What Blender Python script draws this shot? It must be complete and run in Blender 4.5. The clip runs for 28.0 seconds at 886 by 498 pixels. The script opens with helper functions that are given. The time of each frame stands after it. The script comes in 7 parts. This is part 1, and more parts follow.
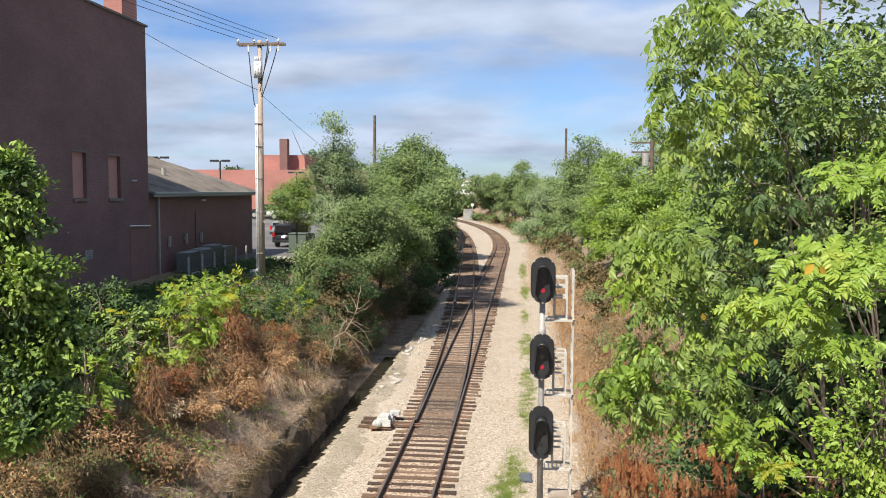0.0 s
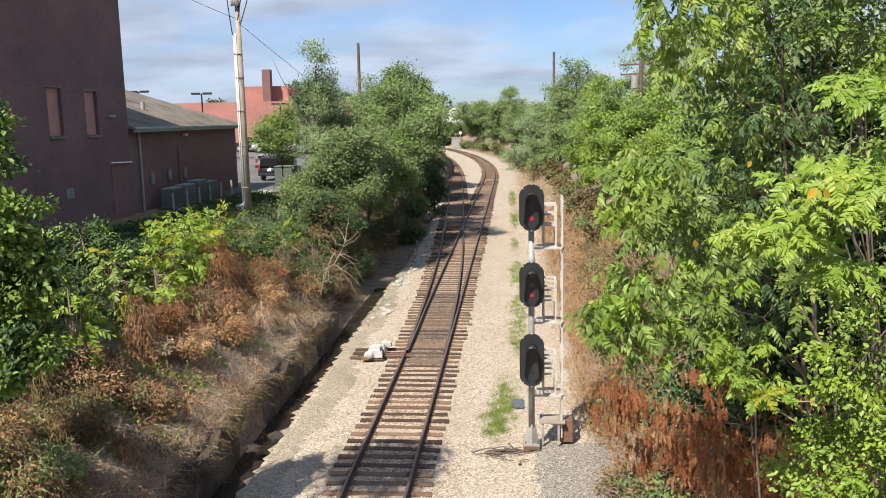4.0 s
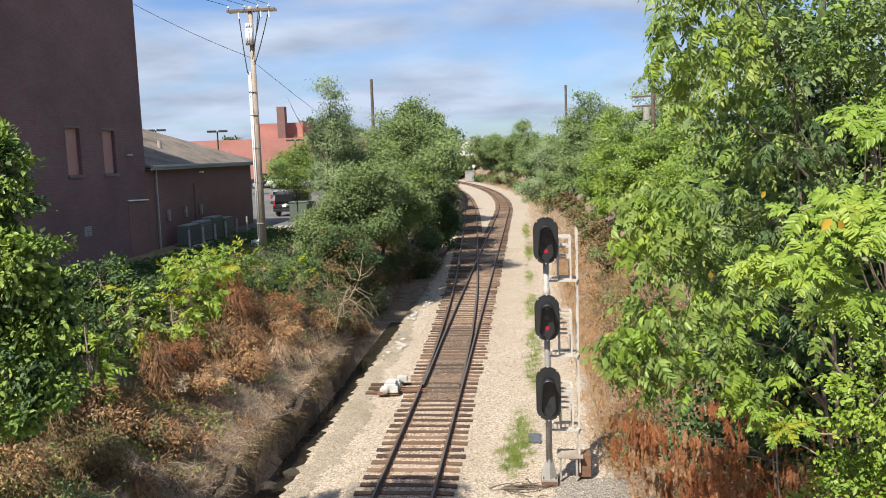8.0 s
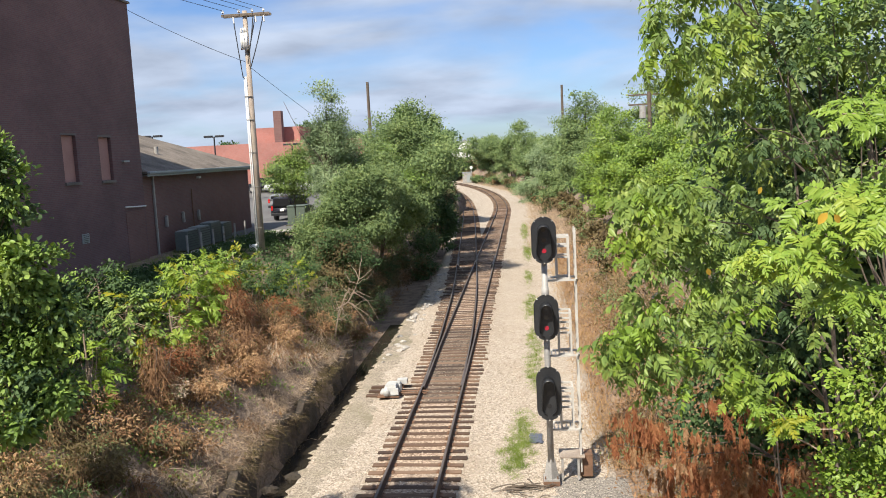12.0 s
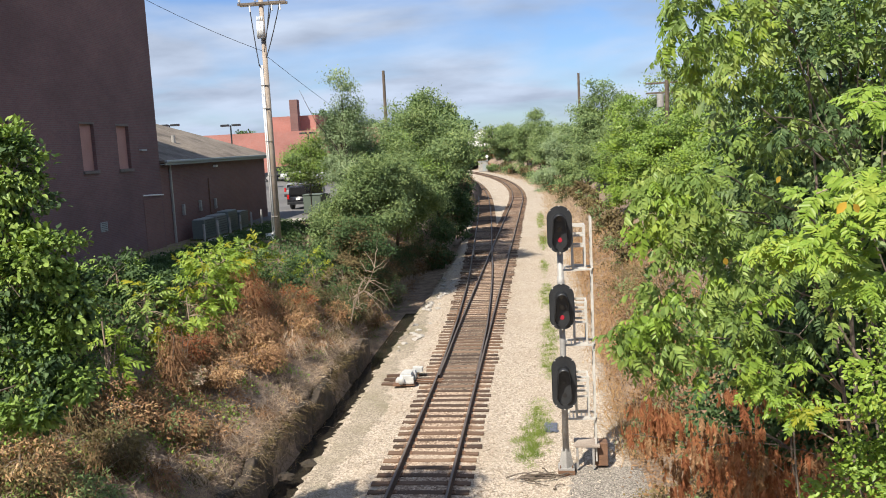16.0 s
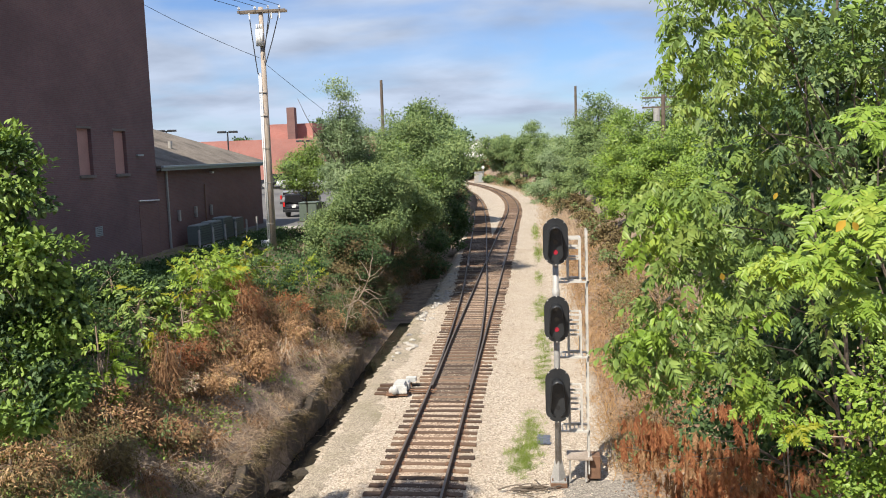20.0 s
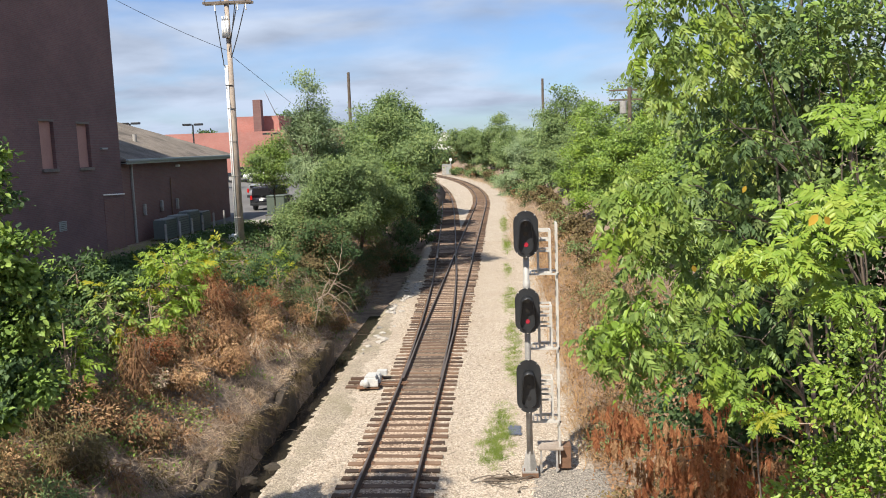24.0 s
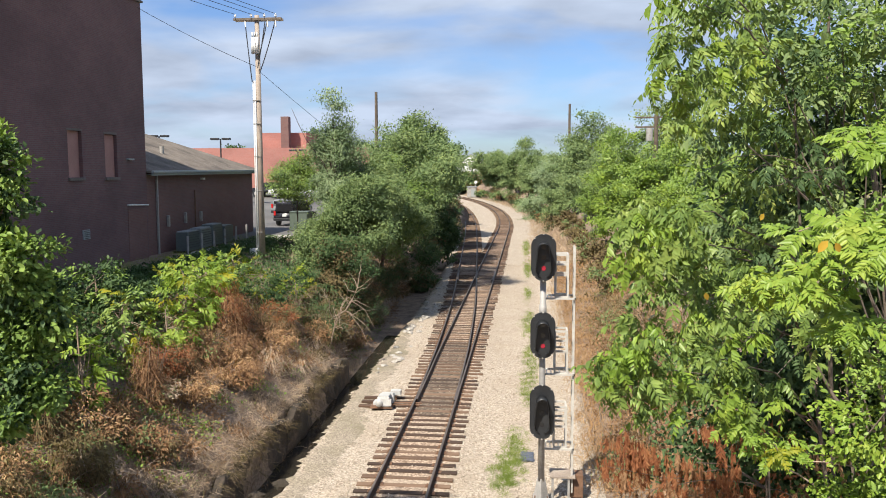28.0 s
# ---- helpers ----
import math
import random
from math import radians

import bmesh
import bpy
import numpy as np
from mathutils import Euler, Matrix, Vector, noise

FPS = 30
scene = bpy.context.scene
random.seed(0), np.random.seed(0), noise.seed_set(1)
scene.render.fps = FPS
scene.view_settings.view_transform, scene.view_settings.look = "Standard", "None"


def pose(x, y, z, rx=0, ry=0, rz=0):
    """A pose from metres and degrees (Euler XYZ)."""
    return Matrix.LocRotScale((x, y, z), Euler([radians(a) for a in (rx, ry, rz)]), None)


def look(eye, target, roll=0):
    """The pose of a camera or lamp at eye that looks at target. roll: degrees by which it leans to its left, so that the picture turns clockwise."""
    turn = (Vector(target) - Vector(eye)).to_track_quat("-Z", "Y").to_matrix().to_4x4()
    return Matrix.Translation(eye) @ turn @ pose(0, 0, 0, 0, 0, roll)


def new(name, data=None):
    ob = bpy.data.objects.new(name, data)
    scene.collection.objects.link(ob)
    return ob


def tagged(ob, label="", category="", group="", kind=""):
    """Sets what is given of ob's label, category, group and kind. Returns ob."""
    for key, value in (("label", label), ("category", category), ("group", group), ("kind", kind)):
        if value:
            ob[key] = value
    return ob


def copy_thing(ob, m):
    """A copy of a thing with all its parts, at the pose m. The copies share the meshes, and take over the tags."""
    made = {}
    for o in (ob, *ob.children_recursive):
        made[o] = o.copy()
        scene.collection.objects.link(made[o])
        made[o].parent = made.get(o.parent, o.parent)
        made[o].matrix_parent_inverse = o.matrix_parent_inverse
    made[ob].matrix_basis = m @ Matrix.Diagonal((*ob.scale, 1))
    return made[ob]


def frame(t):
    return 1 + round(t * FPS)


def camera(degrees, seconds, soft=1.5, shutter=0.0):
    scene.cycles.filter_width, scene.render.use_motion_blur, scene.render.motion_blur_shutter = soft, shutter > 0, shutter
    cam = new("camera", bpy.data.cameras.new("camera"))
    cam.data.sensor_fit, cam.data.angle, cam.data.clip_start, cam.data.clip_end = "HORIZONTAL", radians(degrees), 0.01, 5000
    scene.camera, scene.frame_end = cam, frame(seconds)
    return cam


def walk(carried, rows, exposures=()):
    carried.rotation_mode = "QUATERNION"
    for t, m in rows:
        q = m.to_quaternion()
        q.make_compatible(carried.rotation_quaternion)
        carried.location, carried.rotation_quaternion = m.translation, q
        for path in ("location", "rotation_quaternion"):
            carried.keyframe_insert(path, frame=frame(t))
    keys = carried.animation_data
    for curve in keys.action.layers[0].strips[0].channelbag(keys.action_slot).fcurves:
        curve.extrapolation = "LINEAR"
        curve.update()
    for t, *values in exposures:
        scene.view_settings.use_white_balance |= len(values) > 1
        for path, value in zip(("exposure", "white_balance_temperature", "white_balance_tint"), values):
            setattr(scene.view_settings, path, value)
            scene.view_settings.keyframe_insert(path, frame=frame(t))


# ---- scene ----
cam = camera(57.0, 28.0, soft=0.95)
PATH = [
    (0, (3.207, -0.004, 8.721), (3.011, 1.981, 8.577), 0.3),
    (0.5, (3.24, 0.158, 8.72), (3.0, 2.135, 8.536), 1.2),
    (1, (3.214, 0.216, 8.719), (3.058, 2.201, 8.525), 2.1),
    (1.5, (3.266, 0.318, 8.713), (3.07, 2.297, 8.499), 2.1),
    (2, (3.299, 0.381, 8.696), (3.043, 2.347, 8.434), 1.2),
    (2.5, (3.276, 0.364, 8.705), (3.055, 2.332, 8.421), -0.4),
    (3, (3.262, 0.353, 8.71), (3.07, 2.318, 8.392), -1.2),
    (3.5, (3.254, 0.343, 8.71), (3.082, 2.309, 8.384), -1.1),
    (5.5, (3.261, 0.34, 8.714), (3.089, 2.315, 8.449), -1.1),
    (6, (3.267, 0.34, 8.715), (3.096, 2.316, 8.451), -1.6),
    (6.5, (3.276, 0.361, 8.712), (3.104, 2.337, 8.458), -2.0),
    (7, (3.277, 0.353, 8.715), (3.1, 2.33, 8.468), -2.0),
    (7.5, (3.269, 0.346, 8.719), (3.075, 2.322, 8.479), -1.7),
    (8, (3.262, 0.334, 8.723), (3.056, 2.309, 8.488), -1.9),
    (8.5, (3.269, 0.356, 8.72), (3.066, 2.331, 8.485), -2.1),
    (9, (3.268, 0.347, 8.726), (3.07, 2.323, 8.489), -2.0),
    (9.5, (3.272, 0.367, 8.717), (3.094, 2.346, 8.483), -2.1),
    (10, (3.268, 0.343, 8.72), (3.095, 2.323, 8.495), -2.6),
    (10.5, (3.272, 0.346, 8.714), (3.081, 2.323, 8.486), -2.8),
    (11, (3.28, 0.349, 8.713), (3.076, 2.324, 8.475), -2.8),
    (11.5, (3.286, 0.363, 8.714), (3.083, 2.338, 8.477), -2.8),
    (12, (3.278, 0.354, 8.712), (3.075, 2.33, 8.481), -2.8),
    (12.5, (3.284, 0.358, 8.711), (3.063, 2.334, 8.496), -3.3),
    (13, (3.288, 0.363, 8.711), (3.049, 2.337, 8.498), -3.8),
    (13.5, (3.28, 0.353, 8.714), (3.026, 2.323, 8.487), -4.2),
    (15.5, (3.279, 0.36, 8.708), (3.023, 2.329, 8.468), -3.1),
    (16, (3.281, 0.356, 8.711), (3.039, 2.325, 8.455), -2.8),
    (16.5, (3.279, 0.358, 8.71), (3.057, 2.327, 8.438), -2.7),
    (17, (3.277, 0.342, 8.712), (3.072, 2.312, 8.433), -2.7),
    (17.5, (3.279, 0.349, 8.714), (3.085, 2.321, 8.442), -2.4),
    (18, (3.255, 0.296, 8.716), (3.063, 2.271, 8.467), -2.2),
    (18.5, (3.253, 0.334, 8.718), (3.06, 2.311, 8.489), -2.4),
    (19, (3.249, 0.329, 8.718), (3.048, 2.306, 8.492), -2.8),
    (19.5, (3.247, 0.331, 8.72), (3.029, 2.305, 8.489), -2.4),
    (20, (3.247, 0.332, 8.72), (3.019, 2.306, 8.488), -1.8),
    (20.5, (3.251, 0.329, 8.723), (3.033, 2.304, 8.5), -2.1),
    (21, (3.253, 0.352, 8.723), (3.044, 2.327, 8.493), -2.4),
    (21.5, (3.237, 0.33, 8.738), (3.013, 2.303, 8.502), -2.6),
    (23.5, (3.203, 0.319, 8.739), (2.974, 2.29, 8.49), -1.8),
    (24, (3.17, 0.273, 8.746), (3.02, 2.251, 8.493), -1.9),
    (24.5, (3.213, 0.36, 8.752), (3.167, 2.344, 8.505), -2.2),
    (25, (3.268, 0.392, 8.761), (3.283, 2.376, 8.512), -1.7),
    (25.5, (3.302, 0.407, 8.735), (3.267, 2.387, 8.455), -1.4),
    (26, (3.34, 0.471, 8.72), (3.184, 2.441, 8.416), -2.7),
    (26.5, (3.337, 0.448, 8.724), (3.113, 2.411, 8.414), -3.2),
    (27, (3.326, 0.446, 8.702), (3.106, 2.41, 8.398), -3.3),
    (27.5, (3.318, 0.436, 8.714), (3.108, 2.405, 8.431), -3.1),
    (28, (3.315, 0.433, 8.69), (3.109, 2.412, 8.491), -0.1),
]
walk(cam, [(t, look(eye, target, roll)) for t, eye, target, roll in PATH])

# ---- light ----
SUN_DIR = Vector((-0.44, -0.88, 1.18)).normalized()
sun = new("sun", bpy.data.lights.new("sun", "SUN"))
sun.data.energy, sun.data.angle, sun.data.color = 5.0, radians(0.55), (1.0, 0.925, 0.80)
sun.matrix_world = look(SUN_DIR * 60, (0, 0, 0))
scene.view_settings.exposure = 0.70


def link(tree, a, b):
    tree.links.new(a, b)


def build_world():
    w = bpy.data.worlds.new("sky")
    scene.world = w
    w.use_nodes = True
    t = w.node_tree
    t.nodes.clear()
    nd = t.nodes.new
    sky = nd("ShaderNodeTexSky")
    sky.sky_type, sky.sun_disc = "NISHITA", False
    sky.sun_elevation = math.asin(SUN_DIR.z)
    sky.sun_rotation = math.atan2(SUN_DIR.x, SUN_DIR.y)
    sky.air_density, sky.dust_density, sky.ozone_density = 1.0, 0.7, 1.5
    bg = nd("ShaderNodeBackground")
    bg.inputs[1].default_value = 0.070
    tone = nd("ShaderNodeMix")
    tone.data_type, tone.blend_type = "RGBA", "MULTIPLY"
    tone.inputs[0].default_value = 1.0
    tone.inputs[7].default_value = (0.78, 0.96, 1.30, 1)
    link(t, sky.outputs[0], tone.inputs[6])
    link(t, tone.outputs[2], bg.inputs[0])
    co = nd("ShaderNodeTexCoord")
    sep = nd("ShaderNodeSeparateXYZ")
    link(t, co.outputs["Generated"], sep.inputs[0])
    zz = nd("ShaderNodeMath")
    zz.operation = "MAXIMUM"
    link(t, sep.outputs[2], zz.inputs[0])
    zz.inputs[1].default_value = 0.0
    za = nd("ShaderNodeMath")
    za.operation = "ADD"
    link(t, zz.outputs[0], za.inputs[0])
    za.inputs[1].default_value = 0.20
    div = nd("ShaderNodeVectorMath")
    div.operation = "DIVIDE"
    comb = nd("ShaderNodeCombineXYZ")
    for i in range(3):
        link(t, za.outputs[0], comb.inputs[i])
    link(t, co.outputs["Generated"], div.inputs[0])
    link(t, comb.outputs[0], div.inputs[1])
    mp = nd("ShaderNodeMapping")
    mp.inputs["Location"].default_value = (3.1, 1.7, 0.0)
    mp.inputs["Scale"].default_value = (0.85, 1.0, 0.0)
    link(t, div.outputs[0], mp.inputs[0])
    n1 = nd("ShaderNodeTexNoise")
    n1.inputs["Scale"].default_value, n1.inputs["Detail"].default_value, n1.inputs["Roughness"].default_value = 1.35, 6, 0.47
    n1.inputs["Distortion"].default_value = 0.35
    link(t, mp.outputs[0], n1.inputs["Vector"])
    cover = nd("ShaderNodeValToRGB")
    cover.color_ramp.elements[0].position, cover.color_ramp.elements[1].position = 0.35, 0.57
    link(t, n1.outputs[0], cover.inputs[0])
    n2 = nd("ShaderNodeTexNoise")
    n2.inputs["Scale"].default_value, n2.inputs["Detail"].default_value = 2.1, 5
    link(t, mp.outputs[0], n2.inputs["Vector"])
    shade = nd("ShaderNodeValToRGB")
    e = shade.color_ramp.elements
    e[0].position, e[0].color = 0.40, (0.77, 0.90, 1.13, 1)
    e[1].position, e[1].color = 0.68, (0.50, 0.59, 0.77, 1)
    link(t, n2.outputs[0], shade.inputs[0])
    cl = nd("ShaderNodeBackground")
    cl.inputs[1].default_value = 0.50
    link(t, shade.outputs[0], cl.inputs[0])
    mix = nd("ShaderNodeMixShader")
    link(t, cover.outputs[0], mix.inputs[0])
    link(t, bg.outputs[0], mix.inputs[1])
    link(t, cl.outputs[0], mix.inputs[2])
    out = nd("ShaderNodeOutputWorld")
    link(t, mix.outputs[0], out.inputs[0])


build_world()


# ---- materials ----
def shader(name):
    m = bpy.data.materials.new(name)
    m.use_nodes = True
    t = m.node_tree
    p = t.nodes["Principled BSDF"]
    return m, t, p


def noise_node(t, scale, detail=5, rough=0.55, vec=None):
    n = t.nodes.new("ShaderNodeTexNoise")
    n.inputs["Scale"].default_value, n.inputs["Detail"].default_value, n.inputs["Roughness"].default_value = scale, detail, rough
    if vec is not None:
        link(t, vec, n.inputs["Vector"])
    return n


def ramp_node(t, fac, stops):
    r = t.nodes.new("ShaderNodeValToRGB")
    el = r.color_ramp.elements
    while len(el) < len(stops):
        el.new(0.5)
    for k, (p, c) in enumerate(stops):
        el[k].position, el[k].color = p, (*c, 1)
    link(t, fac, r.inputs[0])
    return r


def mix_node(t, a, b, fac, mode="MIX"):
    n = t.nodes.new("ShaderNodeMix")
    n.data_type, n.blend_type = "RGBA", mode
    for sock, v in ((n.inputs[0], fac), (n.inputs[6], a), (n.inputs[7], b)):
        if isinstance(v, (int, float)):
            sock.default_value = v
        elif isinstance(v, tuple):
            sock.default_value = (*v, 1)
        else:
            link(t, v, sock)
    return n.outputs[2]


def where(t):
    return t.nodes.new("ShaderNodeNewGeometry").outputs["Position"]


def bump_in(t, p, height, strength, dist):
    b = t.nodes.new("ShaderNodeBump")
    b.inputs["Strength"].default_value, b.inputs["Distance"].default_value = strength, dist
    link(t, height, b.inputs["Height"])
    link(t, b.outputs[0], p.inputs["Normal"])


def surface(name, dark, light, rough=0.8, broad=1.0, fine=25.0, bump=0.4, dist=0.01, metal=0.0, stain=None, stain_at=0.62):
    """A surface with grain at two scales and, if given, stains."""
    m, t, p = shader(name)
    v = where(t)
    a, b = noise_node(t, broad, 4, 0.6, v), noise_node(t, fine, 6, 0.65, v)
    fac = mix_node(t, a.outputs[0], b.outputs[0], 0.5)
    col = ramp_node(t, fac, [(0.36, dark), (0.64, light)]).outputs[0]
    if stain:
        s = noise_node(t, broad * 0.6, 6, 0.7, v)
        mask = ramp_node(t, s.outputs[0], [(stain_at - 0.06, (0, 0, 0)), (stain_at + 0.08, (1, 1, 1))]).outputs[0]
        col = mix_node(t, col, stain, mask)
    link(t, col, p.inputs["Base Color"])
    p.inputs["Roughness"].default_value, p.inputs["Metallic"].default_value = rough, metal
    bump_in(t, p, b.outputs[0], bump, dist)
    return m


def leaf_mat(name, stops, rough=0.6, trans=0.15, tint=1.2):
    """Leaves: each one its own shade, thin enough to let light through."""
    m, t, p = shader(name)
    g = t.nodes.new("ShaderNodeNewGeometry")
    big, mid = noise_node(t, 0.7, 3, 0.5, g.outputs["Position"]), noise_node(t, 2.6, 2, 0.5, g.outputs["Position"])
    both = mix_node(t, big.outputs[0], mid.outputs[0], 0.55)
    fac = t.nodes.new("ShaderNodeMath")
    fac.operation = "MULTIPLY_ADD"
    link(t, g.outputs["Random Per Island"], fac.inputs[0])
    fac.inputs[1].default_value = 0.36
    sub = t.nodes.new("ShaderNodeMath")
    sub.operation = "MULTIPLY_ADD"
    link(t, both, sub.inputs[0])
    sub.inputs[1].default_value, sub.inputs[2].default_value = 1.9, -0.63
    link(t, sub.outputs[0], fac.inputs[2])
    col = ramp_node(t, fac.outputs[0], stops).outputs[0]
    link(t, col, p.inputs["Base Color"])
    p.inputs["Roughness"].default_value = rough
    p.inputs["Specular IOR Level"].default_value = 0.2
    tr = t.nodes.new("ShaderNodeBsdfTranslucent")
    link(t, mix_node(t, col, (tint, tint * 1.05, 0.35), 1.0, "MULTIPLY"), tr.inputs[0])
    mx = t.nodes.new("ShaderNodeMixShader")
    mx.inputs[0].default_value = trans
    link(t, p.outputs[0], mx.inputs[1])
    link(t, tr.outputs[0], mx.inputs[2])
    link(t, mx.outputs[0], t.nodes["Material Output"].inputs[0])
    return m


def island_mat(name, stops, rough=0.85, source="Random Per Island"):
    """Many small pieces, each with its own shade."""
    m, t, p = shader(name)
    g = t.nodes.new("ShaderNodeNewGeometry")
    nz = noise_node(t, 30, 4, 0.6, g.outputs["Position"])
    fac = mix_node(t, g.outputs[source], nz.outputs[0], 0.3)
    link(t, ramp_node(t, fac, stops).outputs[0], p.inputs["Base Color"])
    p.inputs["Roughness"].default_value = rough
    return m


def brick_mat(name, c1, c2, mortar, axis, grime=0.5):
    """Running-bond brickwork on an upright wall that runs along one axis."""
    m, t, p = shader(name)
    v = where(t)
    sep = t.nodes.new("ShaderNodeSeparateXYZ")
    link(t, v, sep.inputs[0])
    cb = t.nodes.new("ShaderNodeCombineXYZ")
    link(t, sep.outputs["XY".index(axis)], cb.inputs[0])
    link(t, sep.outputs[2], cb.inputs[1])
    br = t.nodes.new("ShaderNodeTexBrick")
    br.inputs["Color1"].default_value, br.inputs["Color2"].default_value, br.inputs["Mortar"].default_value = (*c1, 1), (*c2, 1), (*mortar, 1)
    br.inputs["Scale"].default_value = 1.0
    br.inputs["Brick Width"].default_value, br.inputs["Row Height"].default_value = 0.215, 0.075
    br.inputs["Mortar Size"].default_value, br.inputs["Bias"].default_value = 0.008, -0.1
    link(t, cb.outputs[0], br.inputs["Vector"])
    stretch = t.nodes.new("ShaderNodeMapping")
    stretch.inputs["Scale"].default_value = (0.30, 0.30, 0.45)
    link(t, v, stretch.inputs[0])
    n = noise_node(t, 1.0, 6, 0.65, stretch.outputs[0])
    mk = ramp_node(t, n.outputs[0], [(0.35, (0.55, 0.52, 0.52)), (0.7, (1.12, 1.08, 1.05))]).outputs[0]
    col = mix_node(t, br.outputs[0], mk, grime, "MULTIPLY")
    link(t, col, p.inputs["Base Color"])
    p.inputs["Roughness"].default_value = 0.88
    bump_in(t, p, br.outputs["Fac"], -0.5, 0.01)
    return m


def plain(name, c, rough=0.5, metal=0.0, emit=0.0):
    m, t, p = shader(name)
    v = where(t)
    n = noise_node(t, 9.0, 5, 0.6, v)
    col = ramp_node(t, n.outputs[0], [(0.3, tuple(x * 0.82 for x in c)), (0.7, c)]).outputs[0]
    link(t, col, p.inputs["Base Color"])
    p.inputs["Roughness"].default_value, p.inputs["Metallic"].default_value = rough, metal
    if emit:
        p.inputs["Emission Color"].default_value, p.inputs["Emission Strength"].default_value = (*c, 1), emit
    return m


def gravel(name, dark, light, stain, stain_at=0.56, cell=17.0):
    """Broken stone: every stone its own shade, dark gaps, broad dirt stains."""
    m, t, p = shader(name)
    v = where(t)
    vo = t.nodes.new("ShaderNodeTexVoronoi")
    vo.inputs["Scale"].default_value = cell
    link(t, v, vo.inputs["Vector"])
    sep = t.nodes.new("ShaderNodeSeparateColor")
    link(t, vo.outputs["Color"], sep.inputs[0])
    a, b = noise_node(t, 0.35, 5, 0.6, v), noise_node(t, 45, 4, 0.6, v)
    shade = mix_node(t, sep.outputs[0], b.outputs[0], 0.35)
    col = ramp_node(t, shade, [(0.15, dark), (0.5, tuple((x + y) / 2 for x, y in zip(dark, light))), (0.85, light)]).outputs[0]
    gap = ramp_node(t, vo.outputs["Distance"], [(0.45, (1, 1, 1)), (0.8, (0.55, 0.52, 0.5))]).outputs[0]
    col = mix_node(t, col, gap, 0.8, "MULTIPLY")
    mask = ramp_node(t, a.outputs[0], [(stain_at - 0.08, (0, 0, 0)), (stain_at + 0.10, (0.8, 0.8, 0.8))]).outputs[0]
    link(t, mix_node(t, col, stain, mask), p.inputs["Base Color"])
    p.inputs["Roughness"].default_value = 0.95
    bump_in(t, p, vo.outputs["Distance"], -1.0, 0.05)
    return m


M = {}
M["ballast"] = gravel("ballast_limestone", (0.26, 0.213, 0.162), (0.57, 0.495, 0.405), (0.33, 0.27, 0.205), 0.55, 20.0)
M["stone"] = island_mat("ballast_stone", [(0.15, (0.25, 0.195, 0.145)), (0.5, (0.46, 0.39, 0.315)), (0.85, (0.56, 0.485, 0.395))], 0.95)
M["soil"] = surface("bank_soil", (0.12, 0.083, 0.059), (0.36, 0.27, 0.195), 1.0, 1.4, 11, 1.0, 0.08, stain=(0.11, 0.085, 0.055))
M["tie"] = island_mat("creosoted_wood", [(0.2, (0.075, 0.048, 0.033)), (0.5, (0.15, 0.095, 0.06)), (0.85, (0.26, 0.185, 0.125))], 0.9)
M["rail"] = surface("rail_rust", (0.045, 0.028, 0.02), (0.10, 0.058, 0.038), 0.75, 2, 40, 0.4, 0.004)
M["railhead"] = surface("rail_head_worn", (0.10, 0.078, 0.066), (0.21, 0.175, 0.155), 0.48, 1, 30, 0.1, 0.002, metal=0.45)
M["steel"] = surface("rusty_plate", (0.10, 0.055, 0.032), (0.21, 0.115, 0.07), 0.8, 4, 40, 0.4, 0.004)
M["galv"] = surface("galvanised_steel", (0.25, 0.245, 0.235), (0.40, 0.385, 0.365), 0.6, 4, 40, 0.15, 0.003, metal=0.15, stain=(0.25, 0.20, 0.155), stain_at=0.60)
M["black"] = surface("black_paint", (0.014, 0.015, 0.017), (0.028, 0.03, 0.033), 0.38, 2, 30, 0.15, 0.002)
M["concrete"] = surface("old_concrete", (0.040, 0.029, 0.021), (0.145, 0.108, 0.078), 0.95, 2.2, 16, 1.0, 0.06, stain=(0.045, 0.036, 0.025), stain_at=0.48)
M["asphalt"] = surface("worn_asphalt", (0.085, 0.083, 0.082), (0.155, 0.15, 0.145), 0.9, 0.4, 30, 0.5, 0.01)
M["bark"] = surface("bark", (0.06, 0.045, 0.033), (0.16, 0.125, 0.095), 0.95, 3, 25, 1.0, 0.03)
M["branch"] = surface("grey_brown_branch", (0.085, 0.066, 0.05), (0.20, 0.162, 0.128), 0.9, 3, 25, 0.6, 0.01)
M["twig"] = surface("bare_twig", (0.20, 0.145, 0.105), (0.37, 0.29, 0.22), 0.9, 3, 25, 0.6, 0.01)
M["pole"] = surface("weathered_pole", (0.23, 0.185, 0.15), (0.44, 0.375, 0.315), 0.9, 1.2, 22, 0.7, 0.01)
M["white_plastic"] = plain("white_conduit", (0.74, 0.74, 0.72), 0.4)
M["shingle"] = surface("grey_shingle", (0.105, 0.087, 0.07), (0.22, 0.185, 0.15), 0.95, 0.9, 12, 1.0, 0.03, stain=(0.085, 0.07, 0.057), stain_at=0.56)
M["trim"] = plain("grey_trim", (0.30, 0.33, 0.34), 0.5)
M["wire"] = plain("wire", (0.03, 0.03, 0.032), 0.5)
M["brick_dark"] = brick_mat("dark_red_brick", (0.168, 0.094, 0.096), (0.140, 0.077, 0.081), (0.15, 0.127, 0.13), "Y", 0.65)
M["brick_dark_x"] = brick_mat("dark_red_brick_end", (0.178, 0.09, 0.084), (0.142, 0.07, 0.067), (0.155, 0.127, 0.12), "X", 0.8)
M["brick_low"] = brick_mat("brown_brick", (0.20, 0.105, 0.095), (0.165, 0.086, 0.079), (0.17, 0.135, 0.123), "Y", 0.5)
